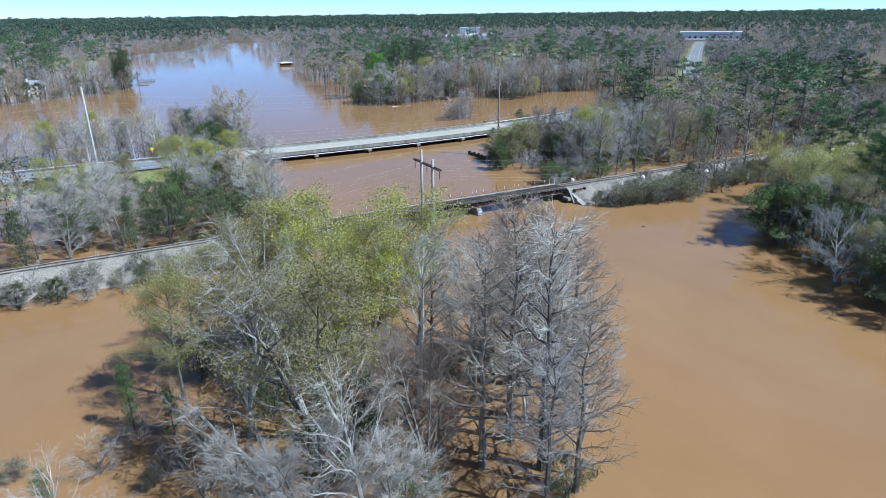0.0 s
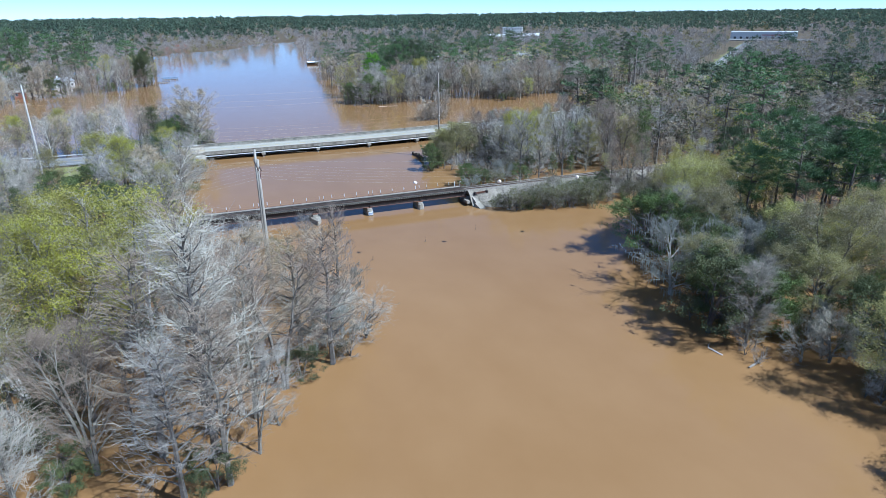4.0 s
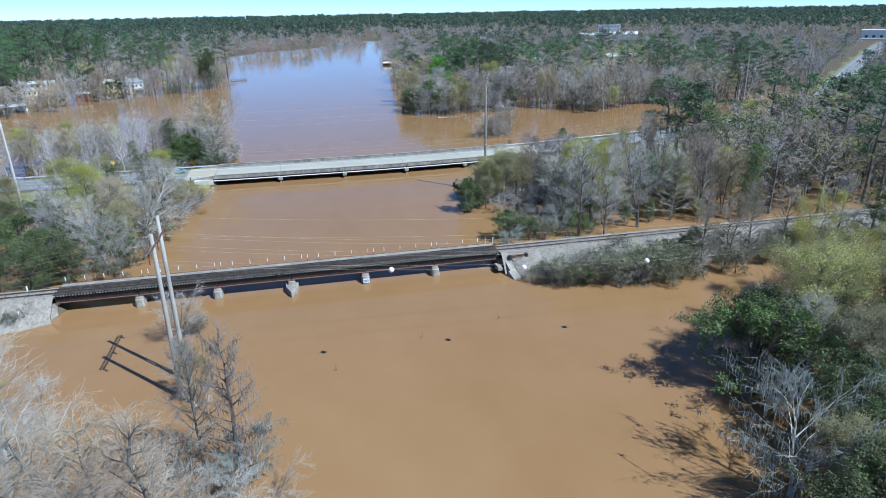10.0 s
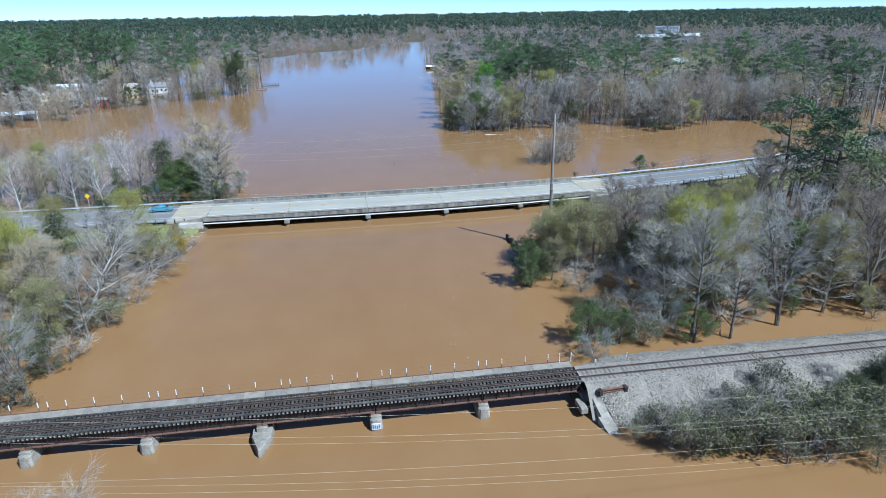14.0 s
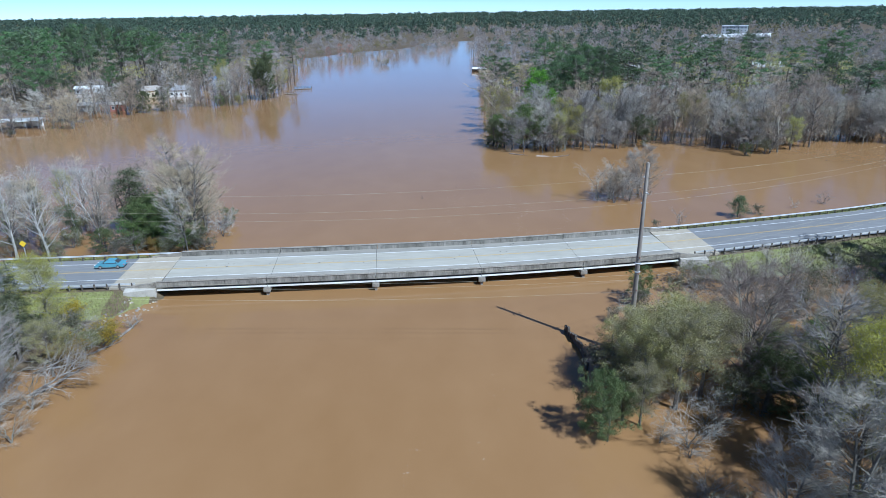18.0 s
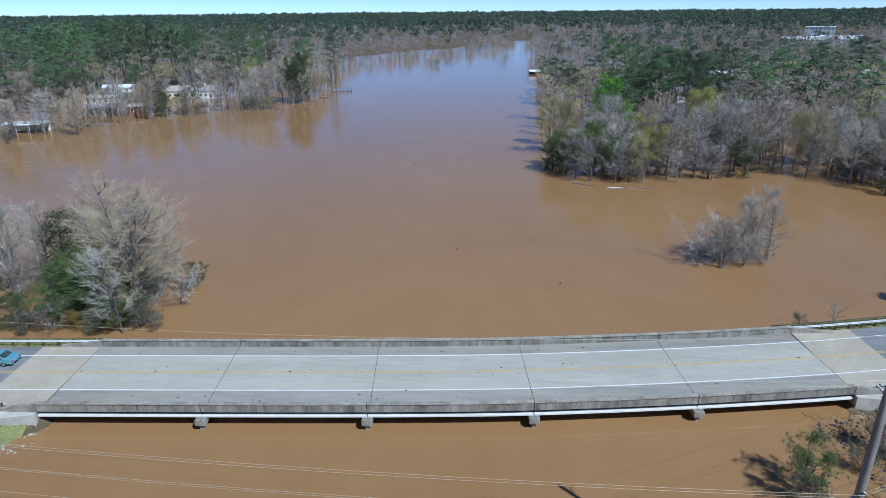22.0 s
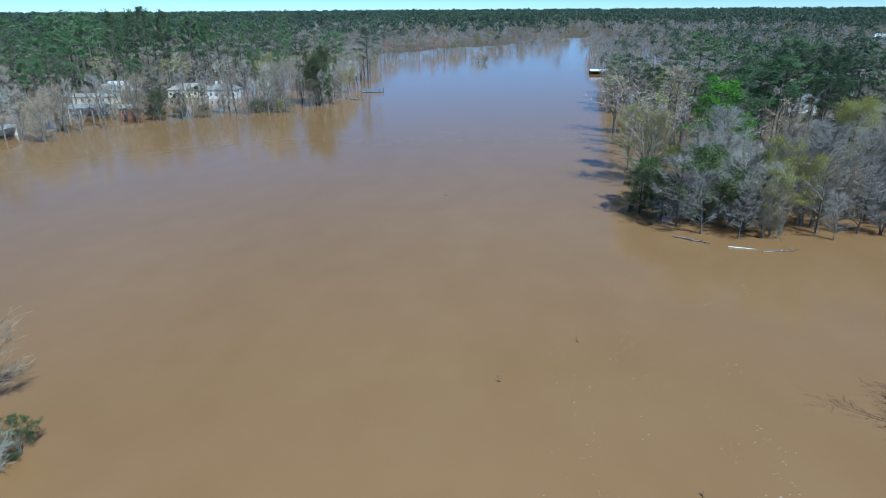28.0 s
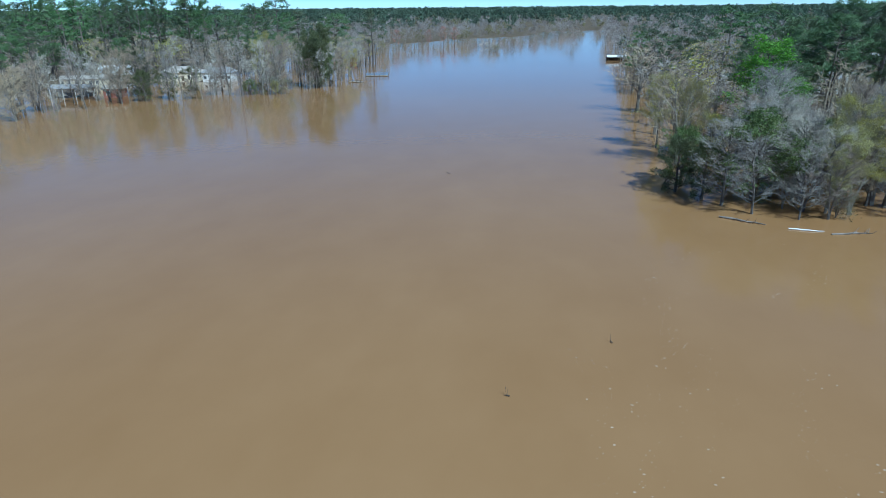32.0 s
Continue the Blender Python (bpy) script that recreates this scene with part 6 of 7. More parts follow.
# the dark evergreen at the landing, and the evergreen bushes at the road's west end
row([("oak", 5, 435, 19.5, 0.68), ("oak", 3.5, 434, 15, 0.7), ("oak", 33, 209.5, 4.0, 1.1), ("oak", 28, 211, 8.0, 1.1), ("oak", 24, 213, 9.5, 0.9), ("oak", 30.5, 208, 4.5, 1.2)])


# ---------------------------------------------------------------- far woods, too many to count
def arrays(me):
    v = np.empty(len(me.vertices) * 3)
    me.vertices.foreach_get("co", v)
    return v.reshape(-1, 3), [tuple(p.vertices) for p in me.polygons]


FAR_NAME = {"cypress_far": "cypress_stand", "bare_far": "bare_wood", "bud_far": "spring_wood", "oak_far": "evergreen_wood", "pine_far": "pine_wood"}
FAR_LABEL = {"cypress_far": "leafless grey cypresses standing along the banks", "bare_far": "leafless grey hardwoods behind the banks", "bud_far": "hardwoods with yellow-green spring leaves",
             "oak_far": "dark evergreen oaks among bare trees", "pine_far": "tall dark pines behind the banks"}
for key, spots in FAR.items():
    for n_, (_, _, wood_me, crown_me, shoot_me) in enumerate(KINDS[key]):
        mine = spots[n_::len(KINDS[key])]
        verts, faces, mats, slots = [], [], [], []
        zs = np.maximum(height([p[0] for p in mine], [p[1] for p in mine]), -0.6)
        total = 0
        for me in (wood_me, crown_me, shoot_me):
            if me is None:
                continue
            v, f = arrays(me)
            slots.append(me.materials[0])
            for (x, y, h, w, spin), z in zip(mine, zs):
                k = h / DESIGN[key]
                c, s_ = math.cos(spin) * k * w, math.sin(spin) * k * w
                verts.append(np.stack([v[:, 0] * c - v[:, 1] * s_ + x, v[:, 0] * s_ + v[:, 1] * c + y, v[:, 2] * k + z], 1))
                faces.extend([tuple(i + total for i in q) for q in f])
                total += len(v)
            mats.extend([len(slots) - 1] * (len(f) * len(mine)))
        me = bpy.data.meshes.new(FAR_NAME[key])
        me.from_pydata(np.concatenate(verts).tolist(), [], faces)
        for m_ in slots:
            me.materials.append(m_)
        me.polygons.foreach_set("material_index", mats)
        tagged(new(FAR_NAME[key], me), FAR_LABEL[key], "forest", kind="stuff")


def far_woods(name, label, mat, spots, sizes, bits, seed, thin_, size):
    """One mesh of many crowns, each of several lobes: shells of leaf sprays, or brushes of twigs that stand out from the boughs."""
    r = np.random.default_rng(seed)
    n, lobes = len(spots), 6
    w, h = sizes[:, 0], sizes[:, 1]
    mid, half = (0.72, 0.24) if "pine" in name else (0.60, 0.34)
    ctr = np.stack([spots[:, 0], spots[:, 1], spots[:, 2] + h * mid], -1)
    off = r.normal(size=(n, lobes, 3))
    off *= (r.random((n, lobes, 1)) ** 0.4) / np.linalg.norm(off, axis=-1, keepdims=True)
    mids = ctr[:, None] + off * np.stack([w * 0.62, w * 0.62, h * half], -1)[:, None]
    rad = (w[:, None] * r.uniform(0.34, 0.58, (n, lobes)))
    pick = r.integers(0, lobes, (n, bits))
    row_ = np.arange(n)[:, None]
    out = r.normal(size=(n, bits, 3))
    out[..., 2] = np.where(r.random((n, bits)) < 0.7, np.abs(out[..., 2]), out[..., 2])
    out /= np.linalg.norm(out, axis=-1, keepdims=True)
    reach = rad[row_, pick][..., None] * (r.uniform(0.8, 1.06, (n, bits, 1)) if thin_ > 0.3 else r.uniform(0.35, 0.95, (n, bits, 1)))
    c = mids[row_, pick] + out * reach * np.array([1, 1, 0.8])
    g = r.normal(size=(n, bits, 3))
    if thin_ > 0.3:
        face = out + 0.45 * r.normal(size=(n, bits, 3))
        u = np.cross(face, g)
        u /= np.linalg.norm(u, axis=-1, keepdims=True)
        v = np.cross(face, u)
    else:
        u = 0.55 * g + out + np.array([0, 0, 0.45])
        u /= np.linalg.norm(u, axis=-1, keepdims=True)
        v = np.cross(u, r.normal(size=(n, bits, 3)))
    v /= np.linalg.norm(v, axis=-1, keepdims=True)
    s = (w[:, None] * size * r.uniform(0.6, 1.3, (n, bits)))[..., None]
    quad = np.stack([c - u * s, c + v * s * thin_, c + u * s, c - v * s * thin_], 2).reshape(-1, 3)
    me = bpy.data.meshes.new(name)
    me.from_pydata(quad.tolist(), [], np.arange(len(quad)).reshape(-1, 4).tolist())
    me.materials.append(mat)
    return tagged(new(name, me), label, "forest", kind="stuff")


def far_stems(name, label, mat, spots, tall, width):
    """The bare trunks under those crowns, in one mesh."""
    g = Geo()
    for (x, y, z), h, w in zip(spots.tolist(), tall.tolist(), width.tolist()):
        g.tube([(x, y, z - 0.5), (x + 0.02 * h * math.sin(x), y, z + h * 0.86)], [w, w * 0.35], 3)
    return tagged(link(name, g, mat), label, "forest", kind="stuff")


fr = np.random.default_rng(5)
n_try = 20000
dist_ = 330 + 4400 * fr.random(n_try) ** 2.1
ang = np.radians(fr.uniform(-60, 66, n_try))
fx, fy = 75 + dist_ * np.sin(ang), 100 + dist_ * np.cos(ang)
okf = ~inside(RIVER, fx, fy) & ~inside(WOOD_G, fx, fy) & ~inside(WOOD_F, fx, fy) & (distance(ROAD_LINE, fx, fy) > 9.5) & (distance(RIVER_RING, fx, fy) > 4) & ((fy > 290) | (fx > 300))
okf &= (np.hypot(fx - 790, fy - 690) > 85) & (np.hypot(fx - 505, fy - 905) > 45) & (np.hypot(fx - 455, fy - 845) > 38) & (np.hypot(fx + 15, fy - 548) > 9)
shadowed = (np.abs((fx - 75) * 690 - (fy - 0) * 715) / 994 < 42) & (np.hypot(fx, fy) < 1050) & (np.hypot(fx, fy) > 790)
okf &= ~shadowed
fx, fy, dist_ = fx[okf], fy[okf], dist_[okf]
wide = 4.6 + 0.0042 * np.clip(dist_ - 400, 0, None)
tall = fr.uniform(11, 17, len(fx)) + 0.0012 * dist_
fz = height(fx, fy)
patch = 0.5 * np.sin(fx * 0.011 + 2 * np.sin(fy * 0.006)) + 0.5 * np.sin(fy * 0.009 + 1.5 * np.sin(fx * 0.007))
near_river = np.clip(1 - distance(RIVER_RING, fx, fy) / 150, 0, 1)
p_pine = np.clip(0.24 + 0.26 * patch + 0.36 * np.clip((dist_ - 700) / 800, 0, 1) + 0.22 * (fx < -220) - 0.22 * (fx > 250) * (dist_ < 1000) + 0.3 * np.clip((dist_ - 1200) / 600, 0, 1) - 0.35 * near_river, 0.03, 0.88)
cell = np.where(dist_ < 850, 24.0, 48.0)
cx_, cy_ = np.floor((fx + 7 * np.sin(fy * 0.13)) / cell), np.floor((fy + 7 * np.sin(fx * 0.11)) / cell)
clump = np.modf(np.abs(np.sin(cx_ * 12.9898 + cy_ * 78.233)) * 43758.5453)[0]
clump = np.where(fr.random(len(fx)) < np.where(dist_ < 1000, 0.38, 0.6), clump, fr.random(len(fx)))
which = np.where(clump < p_pine, 0, np.where(clump > 0.86, 2, 1))
tall = np.where(which == 0, tall + fr.uniform(1, 11, len(fx)), tall)
stem = (dist_ < 700) & (which < 2)
far_stems("wood_trunks", "slim trunks standing in the far woods", M_BARK_GREY, np.stack([fx, fy, fz], 1)[stem], tall[stem], np.where(which == 0, 0.26, 0.2)[stem])
for k, (nm, label, mat, bits, thin_, size) in enumerate((("pine_woods", "dark green pine woods stretching to the horizon", M_HAZED_GREEN, 30, 0.62, 0.26), ("bare_woods", "grey leafless woods along the river", M_FAR_GREY, 30, 0.13, 0.34),
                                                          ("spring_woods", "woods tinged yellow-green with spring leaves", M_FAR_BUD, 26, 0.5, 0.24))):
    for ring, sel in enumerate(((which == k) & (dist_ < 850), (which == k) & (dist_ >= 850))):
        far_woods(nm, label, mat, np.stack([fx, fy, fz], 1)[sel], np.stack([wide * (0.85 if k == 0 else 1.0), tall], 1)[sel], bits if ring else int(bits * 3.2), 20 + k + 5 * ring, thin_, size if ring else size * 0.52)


# ---------------------------------------------------------------- power lines
def sagging(a, b, sag, n=14):
    return [(a[0] + (b[0] - a[0]) * k / n, a[1] + (b[1] - a[1]) * k / n, a[2] + (b[2] - a[2]) * k / n - 4 * sag * (k / n) * (1 - k / n)) for k in range(n + 1)]


def h_frame(x, y0, y1, top0, top1, arm):
    """Two timber poles with a crossarm, X-bracing and strings of insulators."""
    t = thing("h_frame_pylon", "two weathered timber power poles joined by a crossarm and braces", "power pole", pose(x, 0, 0), group="railway power line poles")
    for y, top in ((y0, top0), (y1, top1)):
        g = Geo()
        g.tube([(0, y, -2), (0, y, 6), (0, y, 14), (0, y, top - 0.05), (0, y, top)], [0.29, 0.27, 0.235, 0.20, 0.13], 10, True)
        smooth(link("pole", g, M_POLEWOOD, t))
    for dx in (-0.2, 0.2):
        g = Geo()
        g.box((dx - 0.05, y0 - 2.7, arm - 0.11), (dx + 0.05, y1 + 2.7, arm + 0.11))
        link("crossarm", g, M_ARM, t)
    for y in (y0 - 2.4, (y0 + y1) / 2, y1 + 2.4):
        g = Geo()
        pts, rad = [], []
        for k in range(9):
            z = arm - 0.14 - k * 0.14
            pts += [(0, y, z), (0, y, z - 0.05), (0, y, z - 0.07), (0, y, z - 0.13)]
            rad += [0.04, 0.13, 0.04, 0.04]
        g.tube(pts, rad, 6, True)
        link("insulator", g, M_INSUL, t, "brown string of disc insulators")
    return t


LINE_Y = (82.4, 86.9, 91.3)
STATIONS = (-104.0, 40.55, 187.0)
for x in STATIONS:
    h_frame(x, 84.8, 88.8, 20.4, 21.2, 19.2)
wires = thing("railway_power_line", "long pale conductors sagging across the river beside the railway", "power line")
for xa, xb in zip(STATIONS, STATIONS[1:]):
    for y in LINE_Y:
        g = Geo()
        g.tube(sagging((xa, y, 17.9), (xb, y, 17.9), 5.9, 26), [0.006] * 27, 4)
        link("conductor", g, M_WIRE, wires)
        g = Geo()
        g.tube(sagging((xa, y + 0.1, 18.35), (xb, y + 0.1, 18.35), 5.9, 26), [0.006] * 27, 4)
        link("conductor", g, M_WIRE, wires)
    for y, z in ((84.8, 20.3), (88.8, 21.1)):
        g = Geo()
        g.tube(sagging((xa, y, z), (xb, y, z), 4.6, 26), [0.006] * 27, 4)
        link("shield_wire", g, M_WIRE, wires)


def marker_ball(x, y, z):
    b = thing("marker_ball", "white aerial marker ball clamped on a power line", "marker ball", pose(x, y, z), group="marker balls on the power line")
    g = Geo()
    rings = []
    for k in range(1, 8):
        a = math.pi * k / 8
        rings.append([(0.31 * math.sin(a) * math.cos(q * math.pi / 6), 0.31 * math.sin(a) * math.sin(q * math.pi / 6), -0.31 * math.cos(a)) for q in range(12)])
    g.rings(rings, True, True)
    smooth(link("shell", g, M_BALL, b))
    g = Geo()
    g.tube([(-0.42, 0, 0), (-0.3, 0, 0), (0.3, 0, 0), (0.42, 0, 0)], [0.03, 0.05, 0.05, 0.03], 6, True)
    link("clamp", g, M_GALV, b)


for x in (65.6, 81.5, 97.7, 136.0, 8.0):
    s = (x - STATIONS[1]) / (STATIONS[2] - STATIONS[1]) if x > STATIONS[1] else (x - STATIONS[0]) / (STATIONS[1] - STATIONS[0])
    if x > STATIONS[1]:
        marker_ball(x, 82.4, 17.9 - 4 * 5.9 * s * (1 - s))


def road_pole(x, y, top, mat, label, high, low, base=0.0):
    t = thing("power_pole", label, "power pole", pose(x, y, 0), group="roadside power poles")
    g = Geo()
    g.tube([(0, 0, base - 2), (0, 0, base + 6), (0, 0, top - 8), (0, 0, top - 0.1), (0, 0, top)], [0.33, 0.30, 0.24, 0.19, 0.13], 12, True)
    smooth(link("pole", g, mat, t))
    for k, z in enumerate(high + low):
        s = -1 if k % 2 else 1
        ln = 0.95 if z in high else 0.5
        g = Geo()
        pts = [(0, s * 0.15, z)] + [(0, s * (0.25 + (ln - 0.25) * j / 8), z + 0.06 * j / 8) for j in range(9)]
        g.tube(pts, [0.05] + [0.09 if j % 2 else 0.045 for j in range(9)], 6, True)
        link("post_insulator", g, M_INSUL if z in low else M_GALV, t)
    for z in low[:2]:
        g = Geo()
        g.bevel_box((-0.3, -0.3, z - 0.8), (0.3, 0.3, z - 0.72), 0.01)
        link("bracket", g, M_GALV, t)
    return t


HIGH, LOW = [23.2, 21.6, 20.0], [13.5, 12.4, 11.4, 10.3, 9.2]
ROAD_POLES = [(-112, 176, 25.0), (-8.0, 174.5, 25.8), (100.0, 161.8, 25.1), (205, 207.5, 27.0), (284, 268, 26.0)]
for x, y, top in ROAD_POLES:
    road_pole(x, y, top, M_POLECONC if x < 0 else M_POLEDARK, "tall pale concrete power pole standing among the trees" if x < 0 else "tall weathered timber power pole with side insulators", HIGH, LOW, base=0.0)
wires2 = thing("roadside_power_line", "power and telephone wires strung along the road", "power line")
for (xa, ya, ta), (xb, yb, tb) in zip(ROAD_POLES, ROAD_POLES[1:]):
    for k, z in enumerate(HIGH + LOW):
        s = -1 if k % 2 else 1
        o = s * (0.95 if z in HIGH else 0.5)
        g = Geo()
        g.tube(sagging((xa, ya + o, z + ta - 25.1), (xb, yb + o, z + tb - 25.1), 2.6 if z in HIGH else 1.8, 18), [0.009 if z in HIGH else 0.010] * 19, 3)
        link("conductor", g, M_WIRE, wires2)

# warning sign by the road
sg = thing("road_sign", "yellow diamond warning sign on a steel post", "road sign", pose(5.7, 201.4, 0))
g = Geo()
g.tube([(0, 0, 0.5), (0, 0, 5.3)], [0.05, 0.05], 6, True)
link("post", g, M_GALV, sg)
g = Geo()
g.rings([[(0, y, 4.75 - 0.62), (0.62, y, 4.75), (0, y, 4.75 + 0.62), (-0.62, y, 4.75)] for y in (-0.09, -0.06)], True, True)
link("panel", g, M_SIGN, sg)

# ---------------------------------------------------------------- the car on the road
car = thing("car", "teal four-door sedan on the road west of the bridge", "car", pose(22.6, 195.4, DECK_Z - 0.02, 0, 0, 180))
side = [(-2.35, 0.35), (-2.38, 0.62), (-2.2, 0.86), (-1.55, 0.95), (-0.95, 1.36), (0.35, 1.43), (1.15, 0.98), (2.05, 0.84), (2.36, 0.62), (2.36, 0.32)]
g = Geo()
rings = []
for y, s, dz in ((-0.88, 0.97, 0.0), (-0.86, 1.0, 0.0), (0.86, 1.0, 0.0), (0.88, 0.97, 0.0)):
    rings.append([(a * s, y * (0.80 if b > 1.1 else 1.0), b) for a, b in side])
g.rings(rings, True, True)
link("body", g, M_CAR, car)
for pts, y in (([(-1.42, 0.97), (-0.92, 1.32), (0.30, 1.38), (1.02, 0.98)], 0.0),):
    for s in (-1, 1):
        g = Geo()
        q = [(a, s * (0.885 - 0.17 * (b > 1.1)), b) for a, b in pts]
        g.rings([q if s > 0 else q[::-1], [(a, b - s * 0.02, c) for a, b, c in (q if s > 0 else q[::-1])]], True, True)
        link("side_window", g, M_WINDOW, car)
for a, b in (((1.14, 1.0), (0.38, 1.42)), ((-1.53, 0.97), (-0.97, 1.35))):
    g = Geo()
    d = 0.03 if a[0] > 0 else -0.03
    g.rings([[(a[0] + d, -0.74, a[1] + 0.02), (a[0] + d, 0.74, a[1] + 0.02), (b[0] + d, 0.62, b[1] + 0.02), (b[0] + d, -0.62, b[1] + 0.02)], [(a[0], -0.74, a[1]), (a[0], 0.74, a[1]), (b[0], 0.62, b[1]), (b[0], -0.62, b[1])]], True, True)
    link("windscreen", g, M_WINDOW, car)
for x in (-1.4, 1.42):
    for y in (-0.8, 0.8):
        g = Geo()
        g.rings([[(x + r * math.cos(q * math.pi / 7), y + w, 0.32 + r * math.sin(q * math.pi / 7)) for q in range(14)] for r, w in ((0.26, -0.11), (0.32, -0.08), (0.32, 0.08), (0.26, 0.11))], True, True)
        wheel = link("wheel", g, M_TYRE, car)
        g = Geo()
        g.rings([[(x + 0.19 * math.cos(q * math.pi / 6), y + w, 0.32 + 0.19 * math.sin(q * math.pi / 6)) for q in range(12)] for w in (-0.125, 0.125)], True, True)
        link("rim", g, M_RIM, wheel)
for x, mat, nm in ((2.33, M_WHITE, "headlight"), (-2.34, M_RED_BAND, "tail_light")):
    for y in (-0.66, 0.66):
        g = Geo()
        g.bevel_box((x - 0.05, y - 0.18, 0.6), (x + 0.05, y + 0.18, 0.74), 0.02)
        link(nm, g, mat, car)


# ---------------------------------------------------------------- houses, docks and far buildings
def house(name, label, x, y, w, d, h, yaw, wall, roof, rise, hip=0.0, windows=3, storeys=1, chimneys=0, base=0.0, open_front=False):
    """A house: walls, a gabled or hipped roof with eaves, windows, a door and chimneys."""
    t = thing(name, label, "house", pose(x, y, base, 0, 0, yaw))
    g = Geo()
    if open_front:
        for xx in (-w / 2, -w / 6, w / 6, w / 2):
            for yy in (-d / 2, d / 2):
                g2 = Geo()
                g2.box((xx - 0.1, yy - 0.1, -1.0), (xx + 0.1, yy + 0.1, h))
                link("post", g2, wall, t)
        g.box((-w / 2, d / 2 - 0.2, -1.0), (w / 2, d / 2 - 0.12, h))
    else:
        g.box((-w / 2, -d / 2, -1.0), (w / 2, d / 2, h))
    link("wall", g, wall, t)
    g = Geo()
    e = 0.45
    a, b, c = w / 2 + e, d / 2 + e, max(0.05, w / 2 + e - hip)
    lo = [(-a, -b, h), (a, -b, h), (a, b, h), (-a, b, h)]
    g.add(lo + [(p[0], p[1], h + 0.16) for p in lo] + [(-c, 0, h + rise), (c, 0, h + rise)],
          [(3, 2, 1, 0), (0, 1, 5, 4), (1, 2, 6, 5), (2, 3, 7, 6), (3, 0, 4, 7), (4, 5, 9, 8), (6, 7, 8, 9), (5, 6, 9), (7, 4, 8)])
    r = link("roof", g, roof, t)
    for k in range(chimneys):
        g = Geo()
        xx = -w / 4 + k * w / 2
        g.bevel_box((xx - 0.45, -0.4, h), (xx + 0.45, 0.4, h + rise + 1.1), 0.04)
        link("chimney", g, M_WALL_WHITE, r)
    if not open_front:
        for s in range(storeys):
            for k in range(windows):
                xx = -w / 2 + w * (k + 0.5) / windows
                z = 0.9 + s * 2.9
                if k == windows // 2 and s == 0:
                    g = Geo()
                    g.box((xx - 0.5, -d / 2 - 0.05, 0.0), (xx + 0.5, -d / 2 - 0.003, 2.05))
                    link("door", g, M_DOOR, t)
                    continue
                g = Geo()
                g.box((xx - 0.62, -d / 2 - 0.06, z - 0.1), (xx + 0.62, -d / 2 - 0.003, z + 1.35))
                win = link("window", g, M_WHITE, t)
                g = Geo()
                g.box((xx - 0.52, -d / 2 - 0.08, z), (xx + 0.52, -d / 2 - 0.063, z + 1.25))
                link("pane", g, M_WINDOW, win)
    return t


house("house", "large cream house with a tan hipped roof", -62, 458, 16, 10, 3.2, 8, M_WALL_CREAM, M_ROOF_TAN, 2.4, hip=4.5, windows=6, base=0.3)
house("house", "white house with a grey hipped roof and a chimney", -45, 456, 12, 8, 3.3, 8, M_WALL_WHITE, M_ROOF_GREY, 2.4, hip=3.0, windows=5, storeys=1, chimneys=1, base=0.3)
house("house", "low cream house with a flat tan roof", -92, 436, 16, 8, 2.8, 10, M_WALL_CREAM, M_ROOF_TAN, 1.2, windows=6, base=0.2)
house("shed", "long white shed under a pale metal roof", -104, 478, 14, 7, 2.8, 10, M_WALL_WHITE, M_ROOF_METAL, 1.6, windows=4, base=0.3)
house("carport", "open white carport with a grey roof at the flooded bank", -74, 403, 12, 6, 3.0, 14, M_WALL_WHITE, M_ROOF_GREY, 1.2, base=0.2, open_front=True)
house("shed", "small brick shed with a white front near the water", -59, 404, 6, 5, 2.8, 12, M_WALL_BRICK, M_ROOF_TAN, 1.2, windows=2, base=0.2)
house("carport", "low carport with a pale blue-grey metal roof", -79, 360, 13, 7, 2.9, 12, M_WALL_WHITE, M_ROOF_METAL, 1.0, base=0.1, open_front=True)
house("cabin", "small red brick cabin with a grey roof on the bank", -15, 548, 11, 8, 3.0, 0, M_WALL_BRICK, M_ROOF_GREY, 2.0, windows=4, base=0.3)
house("house", "white house half hidden by bare trees", 186, 425, 14, 9, 3.2, -10, M_WALL_WHITE, M_ROOF_GREY, 3.0, windows=5, base=1.0)
house("house", "white house with a pale roof behind the wooded point", 218, 470, 20, 10, 5.5, -12, M_WALL_WHITE, M_ROOF_METAL, 3.2, windows=6, base=1.2)
house("house", "pale house among bare trees", 300, 480, 20, 10, 5.6, -14, M_WALL_CREAM, M_ROOF_METAL, 3.0, windows=6, base=1.2)

# the far apartment block
apt = thing("apartment_building", "long white three-storey apartment building far off behind the woods", "building", pose(505, 905, 5.0, 0, 0, -30))
g = Geo()
g.box((-15, -7, -5), (15, 7, 14))
link("wall", g, M_WALL_WHITE, apt)
g = Geo()
g.bevel_box((-15.6, -7.6, 14), (15.6, 7.6, 14.6), 0.1)
link("roof", g, M_ROOF_METAL, apt)
for s in range(4):
    for k in range(7):
        g = Geo()
        xx = -12.9 + k * 4.3
        g.box((xx - 0.75, -7.12, 1.2 + s * 3.3), (xx + 0.75, -7.003, 2.7 + s * 3.3))
        win = link("window", g, M_WHITE, apt)
        g = Geo()
        g.box((xx - 0.6, -7.16, 1.35 + s * 3.3), (xx + 0.6, -7.123, 2.55 + s * 3.3))
        link("pane", g, M_WINDOW, win)
for dx in (0, 1):
    house("apartment_house", "long low building with a pale grey roof far off", 455 + dx * 48, 845 + dx * 12, 40, 14, 6.5, -30, M_WALL_WHITE, M_ROOF_METAL, 3.5, windows=9, base=1.6)

